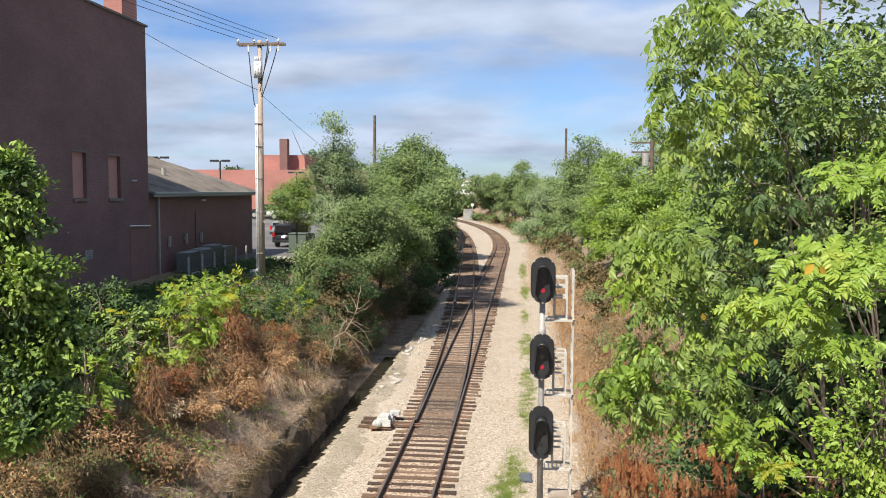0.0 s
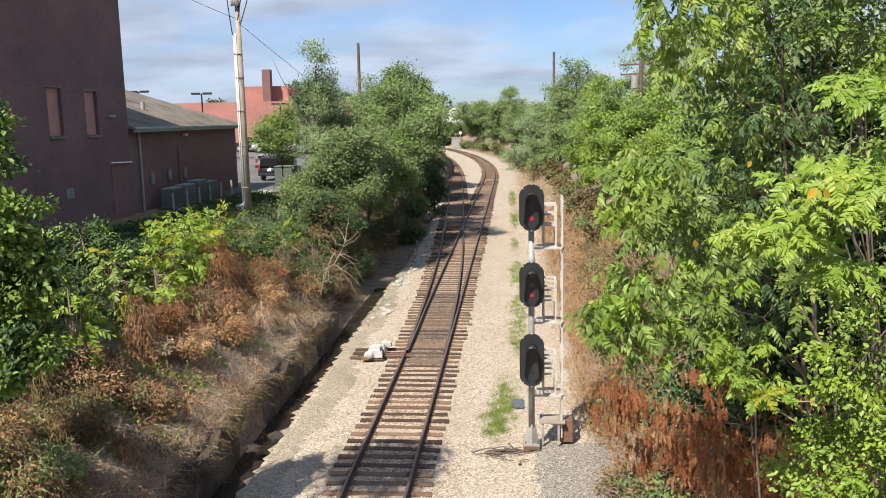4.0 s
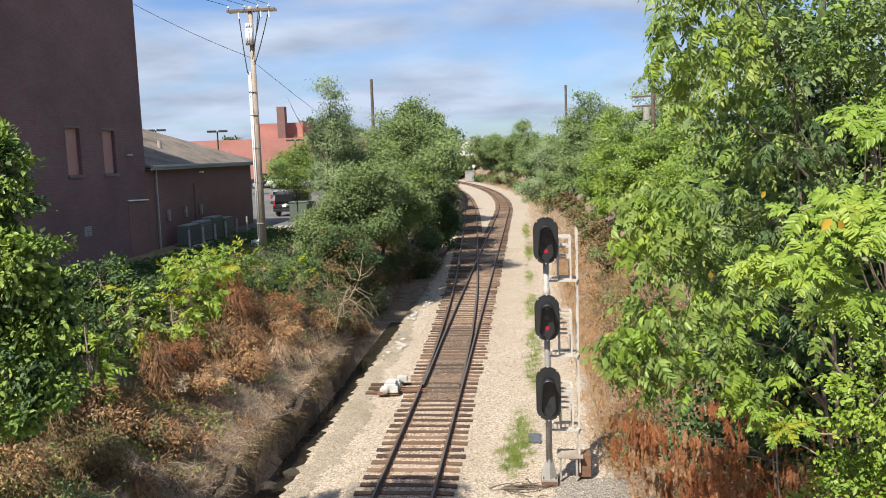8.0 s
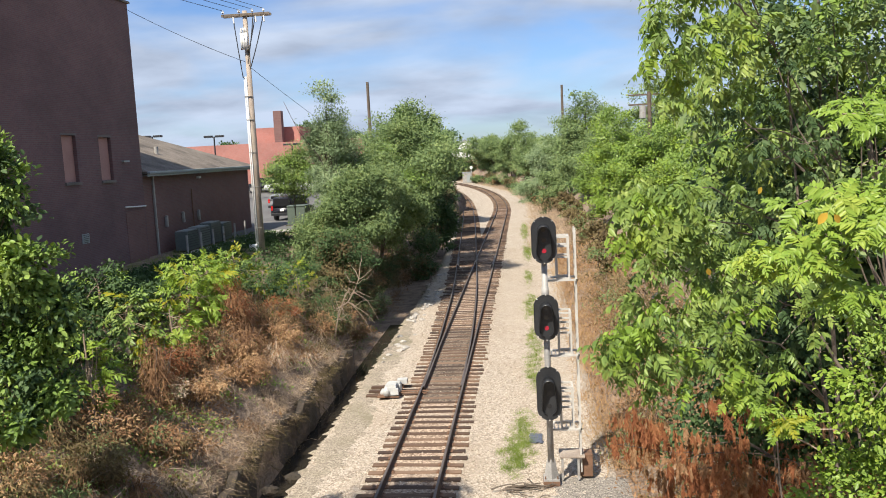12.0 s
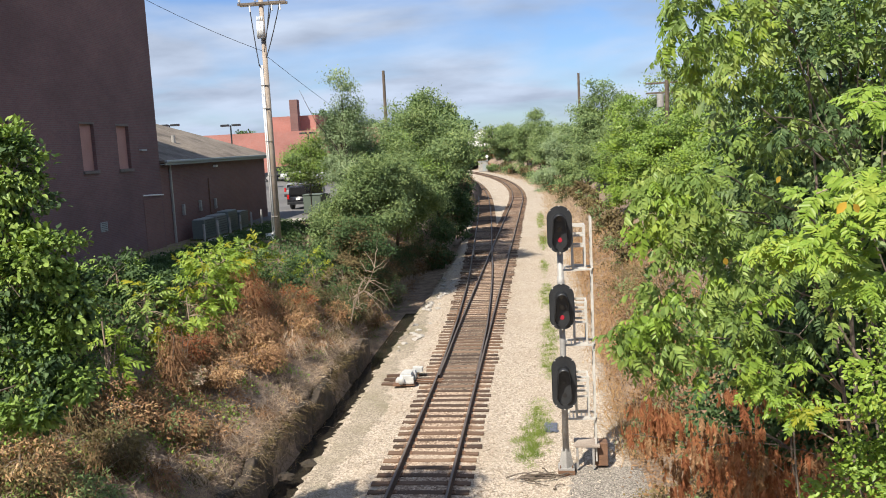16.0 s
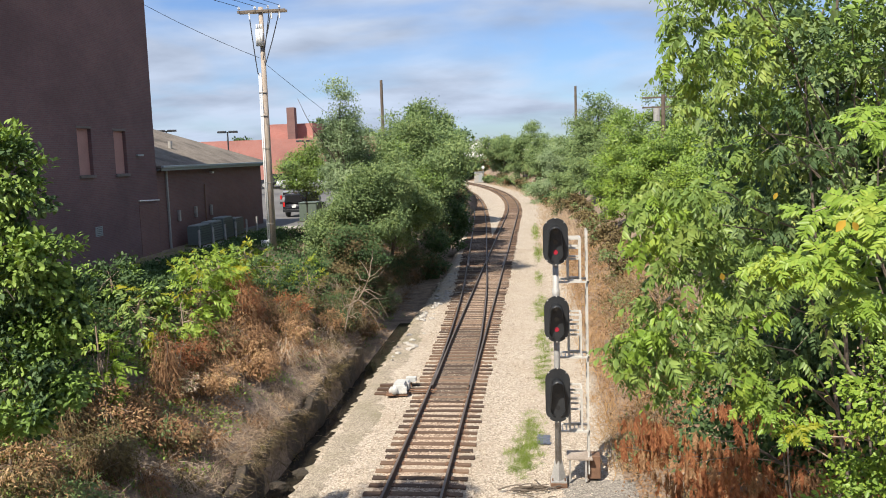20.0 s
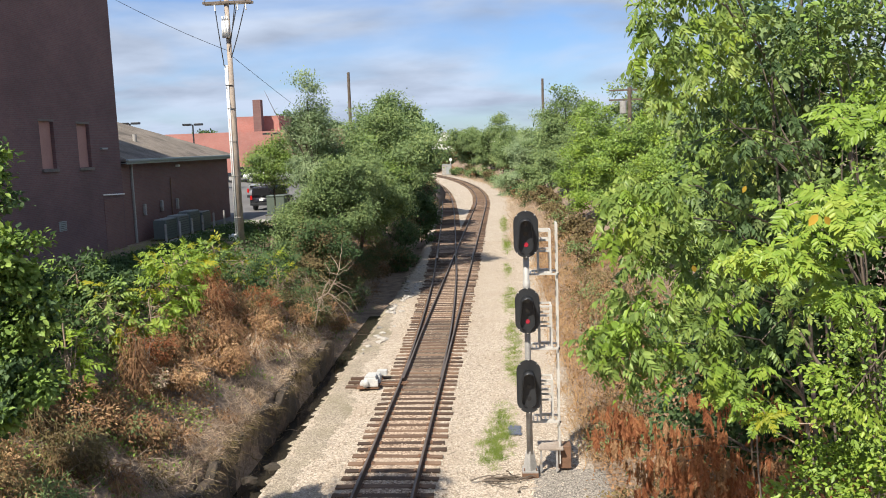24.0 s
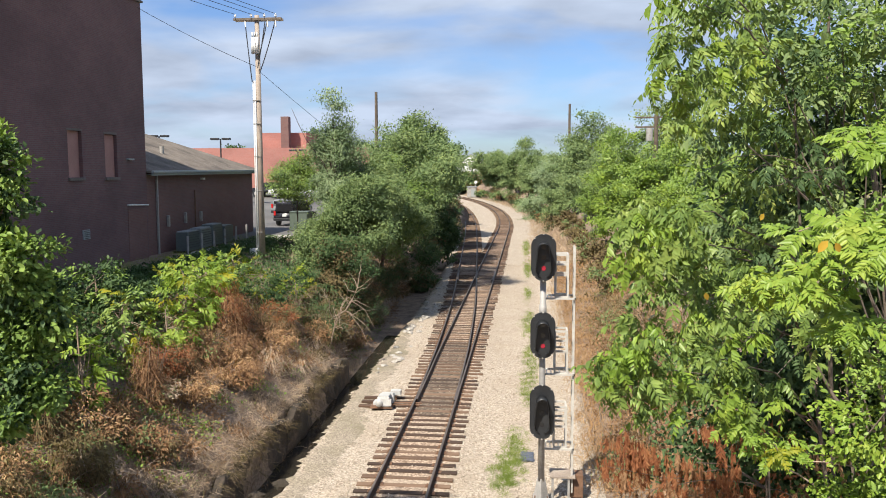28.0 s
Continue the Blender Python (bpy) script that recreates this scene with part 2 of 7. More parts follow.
M["brick_red"] = brick_mat("orange_red_brick", (0.40, 0.165, 0.138), (0.35, 0.145, 0.12), (0.37, 0.215, 0.185), "X", 0.5)
M["fill"] = surface("blocked_window_panel", (0.30, 0.17, 0.15), (0.38, 0.22, 0.195), 0.85, 1.5, 20, 0.2, 0.004)
M["sill"] = surface("stone_sill", (0.10, 0.088, 0.08), (0.17, 0.15, 0.14), 0.9, 2, 30, 0.4, 0.005)

G_ = {}
G_["oak"] = leaf_mat("leaf_mid_green", [(0.05, (0.058, 0.096, 0.042)), (0.5, (0.155, 0.220, 0.085)), (0.95, (0.285, 0.345, 0.130))])
G_["grey"] = leaf_mat("leaf_grey_green", [(0.05, (0.11, 0.16, 0.085)), (0.5, (0.205, 0.275, 0.145)), (0.95, (0.33, 0.40, 0.215))])
# Mixed within a crown, these tones stand in for shaded and sunlit leaves.
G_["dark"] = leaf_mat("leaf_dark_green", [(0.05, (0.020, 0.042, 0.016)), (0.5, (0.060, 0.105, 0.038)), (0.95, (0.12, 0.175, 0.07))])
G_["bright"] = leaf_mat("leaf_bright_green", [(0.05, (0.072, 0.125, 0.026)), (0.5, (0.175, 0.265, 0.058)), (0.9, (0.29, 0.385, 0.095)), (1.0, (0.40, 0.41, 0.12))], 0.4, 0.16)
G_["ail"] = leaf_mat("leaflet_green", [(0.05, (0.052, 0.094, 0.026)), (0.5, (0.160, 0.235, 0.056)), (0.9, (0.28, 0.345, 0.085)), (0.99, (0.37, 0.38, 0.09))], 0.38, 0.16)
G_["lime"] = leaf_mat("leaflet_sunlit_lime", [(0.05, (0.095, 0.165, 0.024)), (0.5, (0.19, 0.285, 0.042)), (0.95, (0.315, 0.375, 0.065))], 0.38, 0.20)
G_["yellow"] = leaf_mat("leaf_yellowing", [(0.05, (0.16, 0.20, 0.025)), (0.5, (0.32, 0.33, 0.035)), (0.95, (0.48, 0.40, 0.05))], 0.45, 0.4)
G_["dead"] = leaf_mat("dead_leaf_brown", [(0.05, (0.11, 0.057, 0.032)), (0.5, (0.27, 0.152, 0.08)), (0.95, (0.46, 0.29, 0.16))], 0.8, 0.15)
G_["rust"] = leaf_mat("dead_leaf_rust_red", [(0.05, (0.14, 0.048, 0.024)), (0.5, (0.255, 0.098, 0.046)), (0.95, (0.44, 0.215, 0.10))], 0.8, 0.2)
G_["scrub"] = leaf_mat("withered_olive_leaf", [(0.05, (0.055, 0.042, 0.02)), (0.5, (0.135, 0.10, 0.05)), (0.95, (0.25, 0.205, 0.095))], 0.8, 0.15)
G_["straw"] = leaf_mat("dry_straw", [(0.05, (0.24, 0.165, 0.12)), (0.5, (0.44, 0.33, 0.245)), (0.95, (0.63, 0.51, 0.395))], 0.85, 0.2)
G_["tan"] = leaf_mat("sunburnt_grass", [(0.05, (0.24, 0.135, 0.065)), (0.5, (0.42, 0.265, 0.14)), (0.95, (0.58, 0.41, 0.25))], 0.85, 0.2)
G_["grass"] = leaf_mat("short_grass", [(0.05, (0.10, 0.155, 0.03)), (0.5, (0.20, 0.275, 0.06)), (0.95, (0.33, 0.37, 0.11))], 0.7, 0.3)


# ---- mesh helpers ----
def mesh_np(name, V, F):
    V, F = np.asarray(V, float), np.asarray(F, int)
    me = bpy.data.meshes.new(name)
    me.vertices.add(len(V))
    me.vertices.foreach_set("co", V.ravel())
    me.loops.add(F.size)
    me.loops.foreach_set("vertex_index", F.ravel())
    me.polygons.add(len(F))
    me.polygons.foreach_set("loop_start", np.arange(0, F.size, F.shape[1]))
    me.update(calc_edges=True)
    return me


def part(name, data, material, parent=None, label="", smooth=False):
    """Links a bmesh, a mesh or (vertices, faces) as one mesh object."""
    if isinstance(data, bmesh.types.BMesh):
        bm, data = data, bpy.data.meshes.new(name)
        bm.to_mesh(data)
        bm.free()
    elif isinstance(data, tuple):
        data = mesh_np(name, *data)
    if not data.materials:
        data.materials.append(material)
    if smooth:
        data.polygons.foreach_set("use_smooth", [True] * len(data.polygons))
    ob = new(name, data)
    ob.parent = parent
    return tagged(ob, label)


def empty(name, m=Matrix(), label="", category="", group=""):
    ob = new(name)
    ob.matrix_world = m
    return tagged(ob, label, category, group)


def box(bm, c, s, bevel=0.0, m=Matrix()):
    r = bmesh.ops.create_cube(bm, size=1, matrix=m @ Matrix.Translation(c) @ Matrix.Diagonal((*s, 1)))
    if bevel:
        ed = list({e for v in r["verts"] for e in v.link_edges})
        bmesh.ops.bevel(bm, geom=ed, offset=bevel, segments=2, affect="EDGES", profile=0.6)
    return bm


def boxes(*items, bevel=0.0):
    bm = bmesh.new()
    for c, s in items:
        box(bm, c, s, bevel)
    return bm


def rod(bm, a, b, r, r2=None, n=12):
    a, b = Vector(a), Vector(b)
    m = Matrix.Translation((a + b) / 2) @ (b - a).to_track_quat("Z", "Y").to_matrix().to_4x4()
    bmesh.ops.create_cone(bm, cap_ends=True, segments=n, radius1=r, radius2=r if r2 is None else r2, depth=(b - a).length, matrix=m)
    return bm


def rods(*items, n=12):
    bm = bmesh.new()
    for a, b, r in items:
        rod(bm, a, b, r, None, n)
    return bm


def tube(path, radii, sides=6):
    """Vertices and quads of a tapered tube along a path."""
    path, radii = np.asarray(path, float), np.asarray(radii, float)
    tan = np.gradient(path, axis=0)
    tan /= np.linalg.norm(tan, axis=1)[:, None] + 1e-9
    ref = np.where(np.abs(tan[:, 2:3]) > 0.9, [[1.0, 0, 0]], [[0, 0, 1.0]])
    u = np.cross(tan, ref)
    u /= np.linalg.norm(u, axis=1)[:, None] + 1e-9
    w = np.cross(tan, u)
    a = np.linspace(0, 2 * np.pi, sides, endpoint=False)
    ring = u[:, None] * np.cos(a)[None, :, None] + w[:, None] * np.sin(a)[None, :, None]
    V = (path[:, None] + ring * radii[:, None, None]).reshape(-1, 3)
    F = []
    for i in range(len(path) - 1):
        for k in range(sides):
            F.append((i * sides + k, i * sides + (k + 1) % sides, (i + 1) * sides + (k + 1) % sides, (i + 1) * sides + k))
    return V, np.array(F)


def merge(pieces):
    V, F, n = [], [], 0
    for v, f in pieces:
        V.append(v)
        F.append(np.asarray(f) + n)
        n += len(v)
    return np.concatenate(V), np.concatenate(F)


def prism(xz, y0, y1, axis="y"):
    """A closed outline pushed along y."""
    bm = bmesh.new()
    a = [bm.verts.new((x, y0, z)) for x, z in xz]
    b = [bm.verts.new((x, y1, z)) for x, z in xz]
    bm.faces.new(a)
    bm.faces.new(b[::-1])
    for i in range(len(xz)):
        j = (i + 1) % len(xz)
        bm.faces.new((a[j], a[i], b[i], b[j]))
    bmesh.ops.recalc_face_normals(bm, faces=bm.faces)
    return bm


RNG = np.random.default_rng(7)


# ---- the lie of the land ----
def main_x(y):
    """Centre line of the through track: straight, then a curve to the left."""
    y = np.asarray(y, float)
    return -np.clip(y - 112, 0, None) ** 2 / 960


SIDING = [(28, 0.0), (36, -0.13), (42, -0.31), (51, -0.68), (64.5, -1.46), (87.5, -2.83), (111, -4.36), (135, -6.25), (156, -8.4), (180, -11.6), (205, -16.2), (235, -24.0)]


def siding_x(y):
    """Centre line of the diverging track."""
    px, py = np.array(SIDING).T
    sl = np.gradient(py, px)
    sl[0] = 0
    y = np.clip(np.asarray(y, float), px[0], px[-1])
    i = np.clip(np.searchsorted(px, y) - 1, 0, len(px) - 2)
    h = px[i + 1] - px[i]
    s = (y - px[i]) / h
    return (2 * s**3 - 3 * s**2 + 1) * py[i] + (s**3 - 2 * s**2 + s) * h * sl[i] + (-2 * s**3 + 3 * s**2) * py[i + 1] + (s**3 - s**2) * h * sl[i + 1]


def smooth(s):
    s = np.clip(s, 0, 1)
    return s * s * (3 - 2 * s)


def wob(x, y, k=1.0):
    return 0.5 * (np.sin(1.7 * k * x + 0.6 * y * k + 1.3) * np.sin(1.1 * k * y - 0.5 * x * k) + np.sin(3.1 * k * y + 1.9 * x * k) * 0.5)


def left_edge(y):
    return np.minimum(-3.35 + main_x(y), siding_x(y) - 2.0)


def ground_z(x, y):
    x, y = np.asarray(x, float), np.asarray(y, float)
    L, R = left_edge(y), 5.4 + main_x(y)
    z = np.full(np.broadcast(x, y).shape, -0.16)
    wall = 1 - smooth((y - 30) / 6)
    d = L - 1.05 - 1.3 * smooth((y - 33.5) / 4) * (1 - smooth((y - 60) / 6)) + 0.10 * np.sin(y * 0.9) - x
    ditch = smooth((L + 0.25 - x) / 0.55) * (1 - smooth((d + 0.15) / 0.4) * (1 - wall))
    z = z - 0.45 * ditch
    up = np.where(d > 0, np.clip(d / 5.6, 0, 1), 0)
    lot = 4.2 + 2.1 * smooth((y - 64) / 32)
    foot = 0.72 - 0.36 * (1 - wall)
    bank = foot * np.clip(d / 0.14, 0, 1) + (lot + 0.16 - foot) * up**0.85 * (1 - 0.12 * up * (1 - up))
    bank = bank + (0.18 * wob(x, y) + 0.09 * wob(x, y, 2.7)) * np.clip(d / 0.8, 0, 1) * np.clip((6.2 - d) / 1.0, 0, 1)
    z = z + np.where(d > 0, bank + 0.45 * ditch * np.clip(d / 0.14, 0, 1), 0)
    e = x - R
    z = z + np.where(e > 0, 3.4 * smooth(e / 6.5) + 0.12 * wob(x, y) * np.clip(e, 0, 1) * np.clip((9 - e) / 2, 0, 1), 0)
    far = smooth((y - 260) / 80)
    z = z * (1 - far) + far * 1.5
    return z + 26 * smooth((np.hypot(x, y) - 900) / 1300)


def build_ground():
    xs = np.unique(np.round(np.concatenate([
        -np.geomspace(26, 2600, 22), np.arange(-26, -11, 1.0), np.arange(-11, -6.6, 0.3), np.arange(-6.6, -3.0, 0.07),
        np.arange(-3.0, 5, 0.5), np.arange(5, 13, 0.35), np.geomspace(13, 2600, 24)]), 3))
    ys = np.unique(np.round(np.concatenate([-np.geomspace(14, 2600, 16), np.arange(-14, 60, 0.45), np.arange(60, 270, 2.5), np.geomspace(270, 2700, 24)]), 3))
    X, Y = np.meshgrid(xs, ys)
    sh = np.where(np.abs(X) < 30, main_x(np.clip(Y, 0, 270)), 0) * np.clip((30 - np.abs(X)) / 12, 0, 1)
    X = X + np.where((Y > 42) & (Y < 270), sh, 0) + np.where((np.abs(X + 4.1) < 1.2) & (Y > 60), np.minimum(siding_x(Y) + 1.35 - main_x(Y), 0), 0)
    Z = ground_z(X, Y)
    n, k = len(xs), len(ys)
    idx = np.arange(n * k).reshape(k, n)
    F = np.stack([idx[:-1, :-1], idx[:-1, 1:], idx[1:, 1:], idx[1:, :-1]], -1).reshape(-1, 4)
    ob = part("ground", (np.stack([X, Y, Z], -1).reshape(-1, 3), F), M["soil"], smooth=True)
    tagged(ob, "brown soil bank and ditch beside the railway cutting", "ground", kind="structure")


build_ground()


def build_ballast():
    ys = np.concatenate([np.arange(-12, 70, 0.5), np.arange(70, 262, 2.0)])
    cols = 26
    V = []
    for y in ys:
        L, R = float(left_edge(y)), float(main_x(y)) + 5.5
        for i in range(cols):
            s = i / (cols - 1)
            x = L - 0.3 + (R - L + 0.6) * s
            dm, ds = abs(x - float(main_x(y))), abs(x - float(siding_x(y)))
            crown = max(1 - smooth((dm - 1.45) / 0.9), 1 - smooth((ds - 1.45) / 0.9))
            z = -0.085 + 0.065 * crown + 0.02 * float(wob(x * 1.3, y * 1.3))
            if i in (0, cols - 1):
                z -= 0.5
            V.append((x, y, z))
    idx = np.arange(len(V)).reshape(len(ys), cols)
    F = np.stack([idx[:-1, :-1], idx[:-1, 1:], idx[1:, 1:], idx[1:, :-1]], -1).reshape(-1, 4)
    ob = part("ballast_bed", (V, F), M["ballast"], smooth=True)
    tagged(ob, "pale crushed limestone ballast under the railway tracks", "ballast", kind="structure")


build_ballast()


def build_track_bed():
    """Rust-stained stone between and beside the rails."""
    ys = np.concatenate([np.arange(-12, 112, 2.0), np.arange(112, 262, 3.0)])
    m = gravel("rust_stained_ballast", (0.16, 0.105, 0.07), (0.56, 0.43, 0.32), (0.44, 0.37, 0.29), 0.60)
    for name, fx, lim in (("track_bed", main_x, (-12, 262)), ("siding_bed", siding_x, (66, 235))):
        yy = ys[(ys >= lim[0]) & (ys <= lim[1])]
        off = np.array((-1.25, -0.7, 0.0, 0.7, 1.25))
        V = np.stack([(fx(yy)[:, None] + off), np.repeat(yy[:, None], 5, 1), np.full((len(yy), 5), 0.0) + np.array((-0.03, 0.002, 0.004, 0.002, -0.03))], -1).reshape(-1, 3)
        idx = np.arange(len(V)).reshape(len(yy), 5)
        F = np.stack([idx[:-1, :-1], idx[:-1, 1:], idx[1:, 1:], idx[1:, :-1]], -1).reshape(-1, 4)
        tagged(part(name, (V, F), m, smooth=True), "rust-stained ballast between the rails", "ballast", kind="structure")


build_track_bed()


def build_points_bed():
    """Stone blackened by grease under the moving rails of the turnout."""
    ys = np.arange(28.2, 40.5, 0.3)
    rng = np.random.default_rng(2)
    m = gravel("greased_ballast", (0.035, 0.027, 0.02), (0.27, 0.205, 0.15), (0.26, 0.19, 0.135), 0.58)
    V = []
    for k, y in enumerate(ys):
        w = 0.64 if 0 < k < len(ys) - 1 else 0.3
        for x in (-1, -0.4, 0.3, 1):
            V.append((x * w + 0.05 * rng.normal() * (abs(x) < 1), y, 0.0075))
    idx = np.arange(len(V)).reshape(len(ys), 4)
    F = np.stack([idx[:-1, :-1], idx[:-1, 1:], idx[1:, 1:], idx[1:, :-1]], -1).reshape(-1, 4)
    tagged(part("points_bed", (V, F), m, smooth=True), "grease-blackened stone under the turnout's moving rails", "ballast", kind="structure")


build_points_bed()

# ---- foliage ----
LEAF = (np.array([(0, 0, 0), (0.34, 0.42, 0.07), (0, 1, -0.06), (-0.34, 0.42, 0.07)]), np.array([(0, 1, 2, 3)]))
OVAL = (np.array([(0, 0, 0), (0.25, 0.28, 0.09), (0.24, 0.62, 0.07), (0, 1, -0.08), (-0.24, 0.62, 0.07), (-0.25, 0.28, 0.09)]), np.array([(0, 1, 2, 3), (0, 3, 4, 5)]))
CURL = (np.array([(0, 0, 0), (0.13, 0.35, 0.12), (0, 1, -0.25), (-0.15, 0.45, 0.16)]), np.array([(0, 1, 2, 3)]))
BLADE = (np.array([(-0.018, 0, 0), (0.018, 0, 0), (0.013, 0.55, 0.1), (-0.013, 0.55, 0.1), (0.003, 1, 0.38), (-0.003, 1, 0.38)]), np.array([(0, 1, 2, 3), (3, 2, 4, 5)]))


def pinnate(pairs, spread=0.26, droop=0.28, seed=0, dip=0.6):
    """A feather-like leaf of long pointed leaflets, length 1, along y."""
    V, F = [], []
    rng = np.random.default_rng(seed)

    def add(vs):
        n = len(V)
        V.extend(vs)
        F.extend([(n, n + 1, n + 2, n + 3), (n + 3, n + 2, n + 4, n + 5)])
    w = 0.008
    z = lambda s: -droop * s * s  # noqa: E731
    add([(-w, 0, 0), (w, 0, 0), (w, 0.5, z(0.5)), (-w, 0.5, z(0.5)), (w / 2, 1, z(1)), (-w / 2, 1, z(1))])
    for i in range(pairs + 1):
        for side in ((-1, 1) if i < pairs else (0,)):
            s = 0.16 + 0.80 * i / pairs + 0.025 * rng.normal()
            ln = spread * (0.75 + 0.5 * math.sin(math.pi * min(s + 0.1, 1))) * (0.85 + 0.3 * rng.random())
            d = np.array((side, 0.42, -dip)) if side else np.array((0, 1, -0.5))
            d = d + 0.11 * rng.normal(size=3)
            d = d / np.linalg.norm(d)
            q = np.cross(d, (0.25 * rng.normal(), 0.25 * rng.normal(), 1))
            q = q / np.linalg.norm(q) * ln * 0.195
            b = np.array((0, s, z(s)))
            tip = np.array((0, 0, -0.16 * ln))
            add([tuple(b - q * 0.3), tuple(b + q * 0.3), tuple(b + d * ln * 0.45 + q), tuple(b + d * ln * 0.45 - q), tuple(b + d * ln + q * 0.05 + tip), tuple(b + d * ln - q * 0.05 + tip)])
    return np.array(V), np.array(F)


def frond(pairs, spread=0.26, droop=0.25, seed=0, dip=0.2, width=0.235, onward=0.38):
    """A feather leaf of broad pointed leaflets folded along the midrib, length 1, along y."""
    rng = np.random.default_rng(seed)
    z = lambda s: -droop * s * s  # noqa: E731
    w = 0.009
    V = [(-w, 0, 0), (w, 0, 0), (w, 0.55, z(0.55)), (-w, 0.55, z(0.55)), (w / 2, 1, z(1)), (-w / 2, 1, z(1))]
    F = [(0, 1, 2, 3), (3, 2, 4, 5)]
    for i in range(pairs + 1):
        for side in ((-1, 1) if i < pairs else (0,)):
            if rng.random() < 0.08:
                continue
            s = 0.15 + 0.80 * (i + 0.25 * (side > 0)) / pairs + 0.02 * rng.normal()
            ln = spread * (0.72 + 0.45 * math.sin(math.pi * min(s + 0.08, 1))) * (0.72 + 0.5 * rng.random())
            d = np.array((side, onward + 0.5 * s, -dip - 2 * droop * s * 0.4)) if side else np.array((0, 1, -2 * droop))
            d = d + np.array((0.12, 0.14, 0.22)) * rng.normal(size=3)
            d = d / np.linalg.norm(d)
            q = np.cross(d, (0.3 * rng.normal(), 0.3 * rng.normal(), 1))
            q = q / np.linalg.norm(q) * ln * width
            u = np.array((0, 0, 0.05 * ln))
            b = np.array((0, s, z(s)))
            tip = np.array((0, 0, -0.14 * ln))
            n = len(V)
            V.extend(tuple(p) for p in (b, b + d * ln * 0.28 + q * 0.95 + u, b + d * ln * 0.62 + q * 0.8 + u * 0.5, b + d * ln + tip, b + d * ln * 0.62 - q * 0.8 + u * 0.5, b + d * ln * 0.28 - q * 0.95 + u))
            F.extend([(n, n + 1, n + 2, n + 3), (n, n + 3, n + 4, n + 5)])
    return np.array(V), np.array(F)


FERN = [frond(8, 0.25, 0.22, 1, 0.15), frond(7, 0.27, 0.32, 2, 0.3), frond(9, 0.235, 0.15, 3, 0.2)]
HANGING = [frond(6, 0.33, 0.45, 8, 0.7, 0.225), frond(7, 0.31, 0.38, 9, 0.9, 0.225), frond(5, 0.36, 0.3, 10, 0.5, 0.225)]
FERN_FAR = [frond(5, 0.34, 0.3, 4, 0.3, 0.22), frond(4, 0.38, 0.45, 5, 0.6, 0.22)]
STRAND = [frond(7, 0.24, 0.05, 21, 0.0, 0.17, 1.7), frond(9, 0.20, 0.08, 22, 0.1, 0.17, 2.2), frond(6, 0.26, 0.03, 23, 0.0, 0.15, 1.4)]
WILTED = [pinnate(6, 0.27, 0.9, 6, 2.6), pinnate(7, 0.24, 0.8, 7, 3.2), pinnate(5, 0.25, 1.0, 8, 2.8)]


def scatter(template, pos, ahead, up, size):
    """Copies of a leaf: base at pos, pointing ahead, its face towards up."""
    if isinstance(template, list):
        k = len(template)
        size = np.broadcast_to(np.asarray(size, float), (len(pos),))
        return merge([scatter(t, pos[i::k], ahead[i::k], up[i::k], size[i::k]) for i, t in enumerate(template) if len(pos[i::k])])
    T, F = template
    ahead = ahead / (np.linalg.norm(ahead, axis=1)[:, None] + 1e-9)
    side = np.cross(ahead, up)
    side /= np.linalg.norm(side, axis=1)[:, None] + 1e-9
    nrm = np.cross(side, ahead)
    size = np.broadcast_to(np.asarray(size, float), (len(pos),))
    V = pos[:, None] + size[:, None, None] * (T[None, :, 0, None] * side[:, None] + T[None, :, 1, None] * ahead[:, None] + T[None, :, 2, None] * nrm[:, None])
    k = len(T)
    return V.reshape(-1, 3), (F[None] + (np.arange(len(pos)) * k)[:, None, None]).reshape(-1, F.shape[1])


def unit(n, rng):
    v = rng.normal(size=(n, 3))
    return v / np.linalg.norm(v, axis=1)[:, None]


def clumps_in(centre, radii, n, rng, shell=0.55, low=-0.75):
    """Centres of leaf clumps in an uneven ellipsoid, most of them near its skin."""
    d = unit(n * 3, rng)
    d = d[d[:, 2] > low][:n]
    r = shell + (1 - shell) * rng.random(len(d)) ** 0.6
    lump = 1 + 0.20 * np.sin(d[:, 0] * 5 + centre[1]) * np.sin(d[:, 1] * 4.3 + centre[0]) + 0.12 * np.sin(d[:, 2] * 7 + centre[0] * 3)
    return np.asarray(centre) + d * r[:, None] * lump[:, None] * np.asarray(radii)


def leaves_round(cl, per, spread, size, rng, template=LEAF, centre=None, hang=0.25):
    n = len(cl) * per
    c = np.repeat(cl, per, axis=0)
    off = rng.normal(size=(n, 3)) * spread * np.array((1, 1, 0.62))
    pos = c + off
    mid = np.asarray(centre if centre is not None else cl.mean(axis=0))
    out = pos - mid
    out /= np.linalg.norm(out, axis=1)[:, None] + 1e-9
    if hang > 0.4:
        # rosettes: long leaves that spread level from a shoot and droop
        a = rng.random(n) * 2 * np.pi
        ahead = np.stack([np.cos(a), np.sin(a), -hang * rng.random(n) * 1.1], 1) + out * 0.35
        up = unit(n, rng) * 0.22 + np.array((0, 0, 1.0))
    else:
        ahead = out * 0.8 + unit(n, rng) * 0.9 + np.array((0, 0, -hang))
        up = unit(n, rng) * 0.5 + out * 0.4 + np.array((0, 0, 0.4)) + np.array(SUN_DIR) * 0.7
    return scatter(template, pos, ahead, up, size * (0.6 + 0.8 * rng.random(n)))


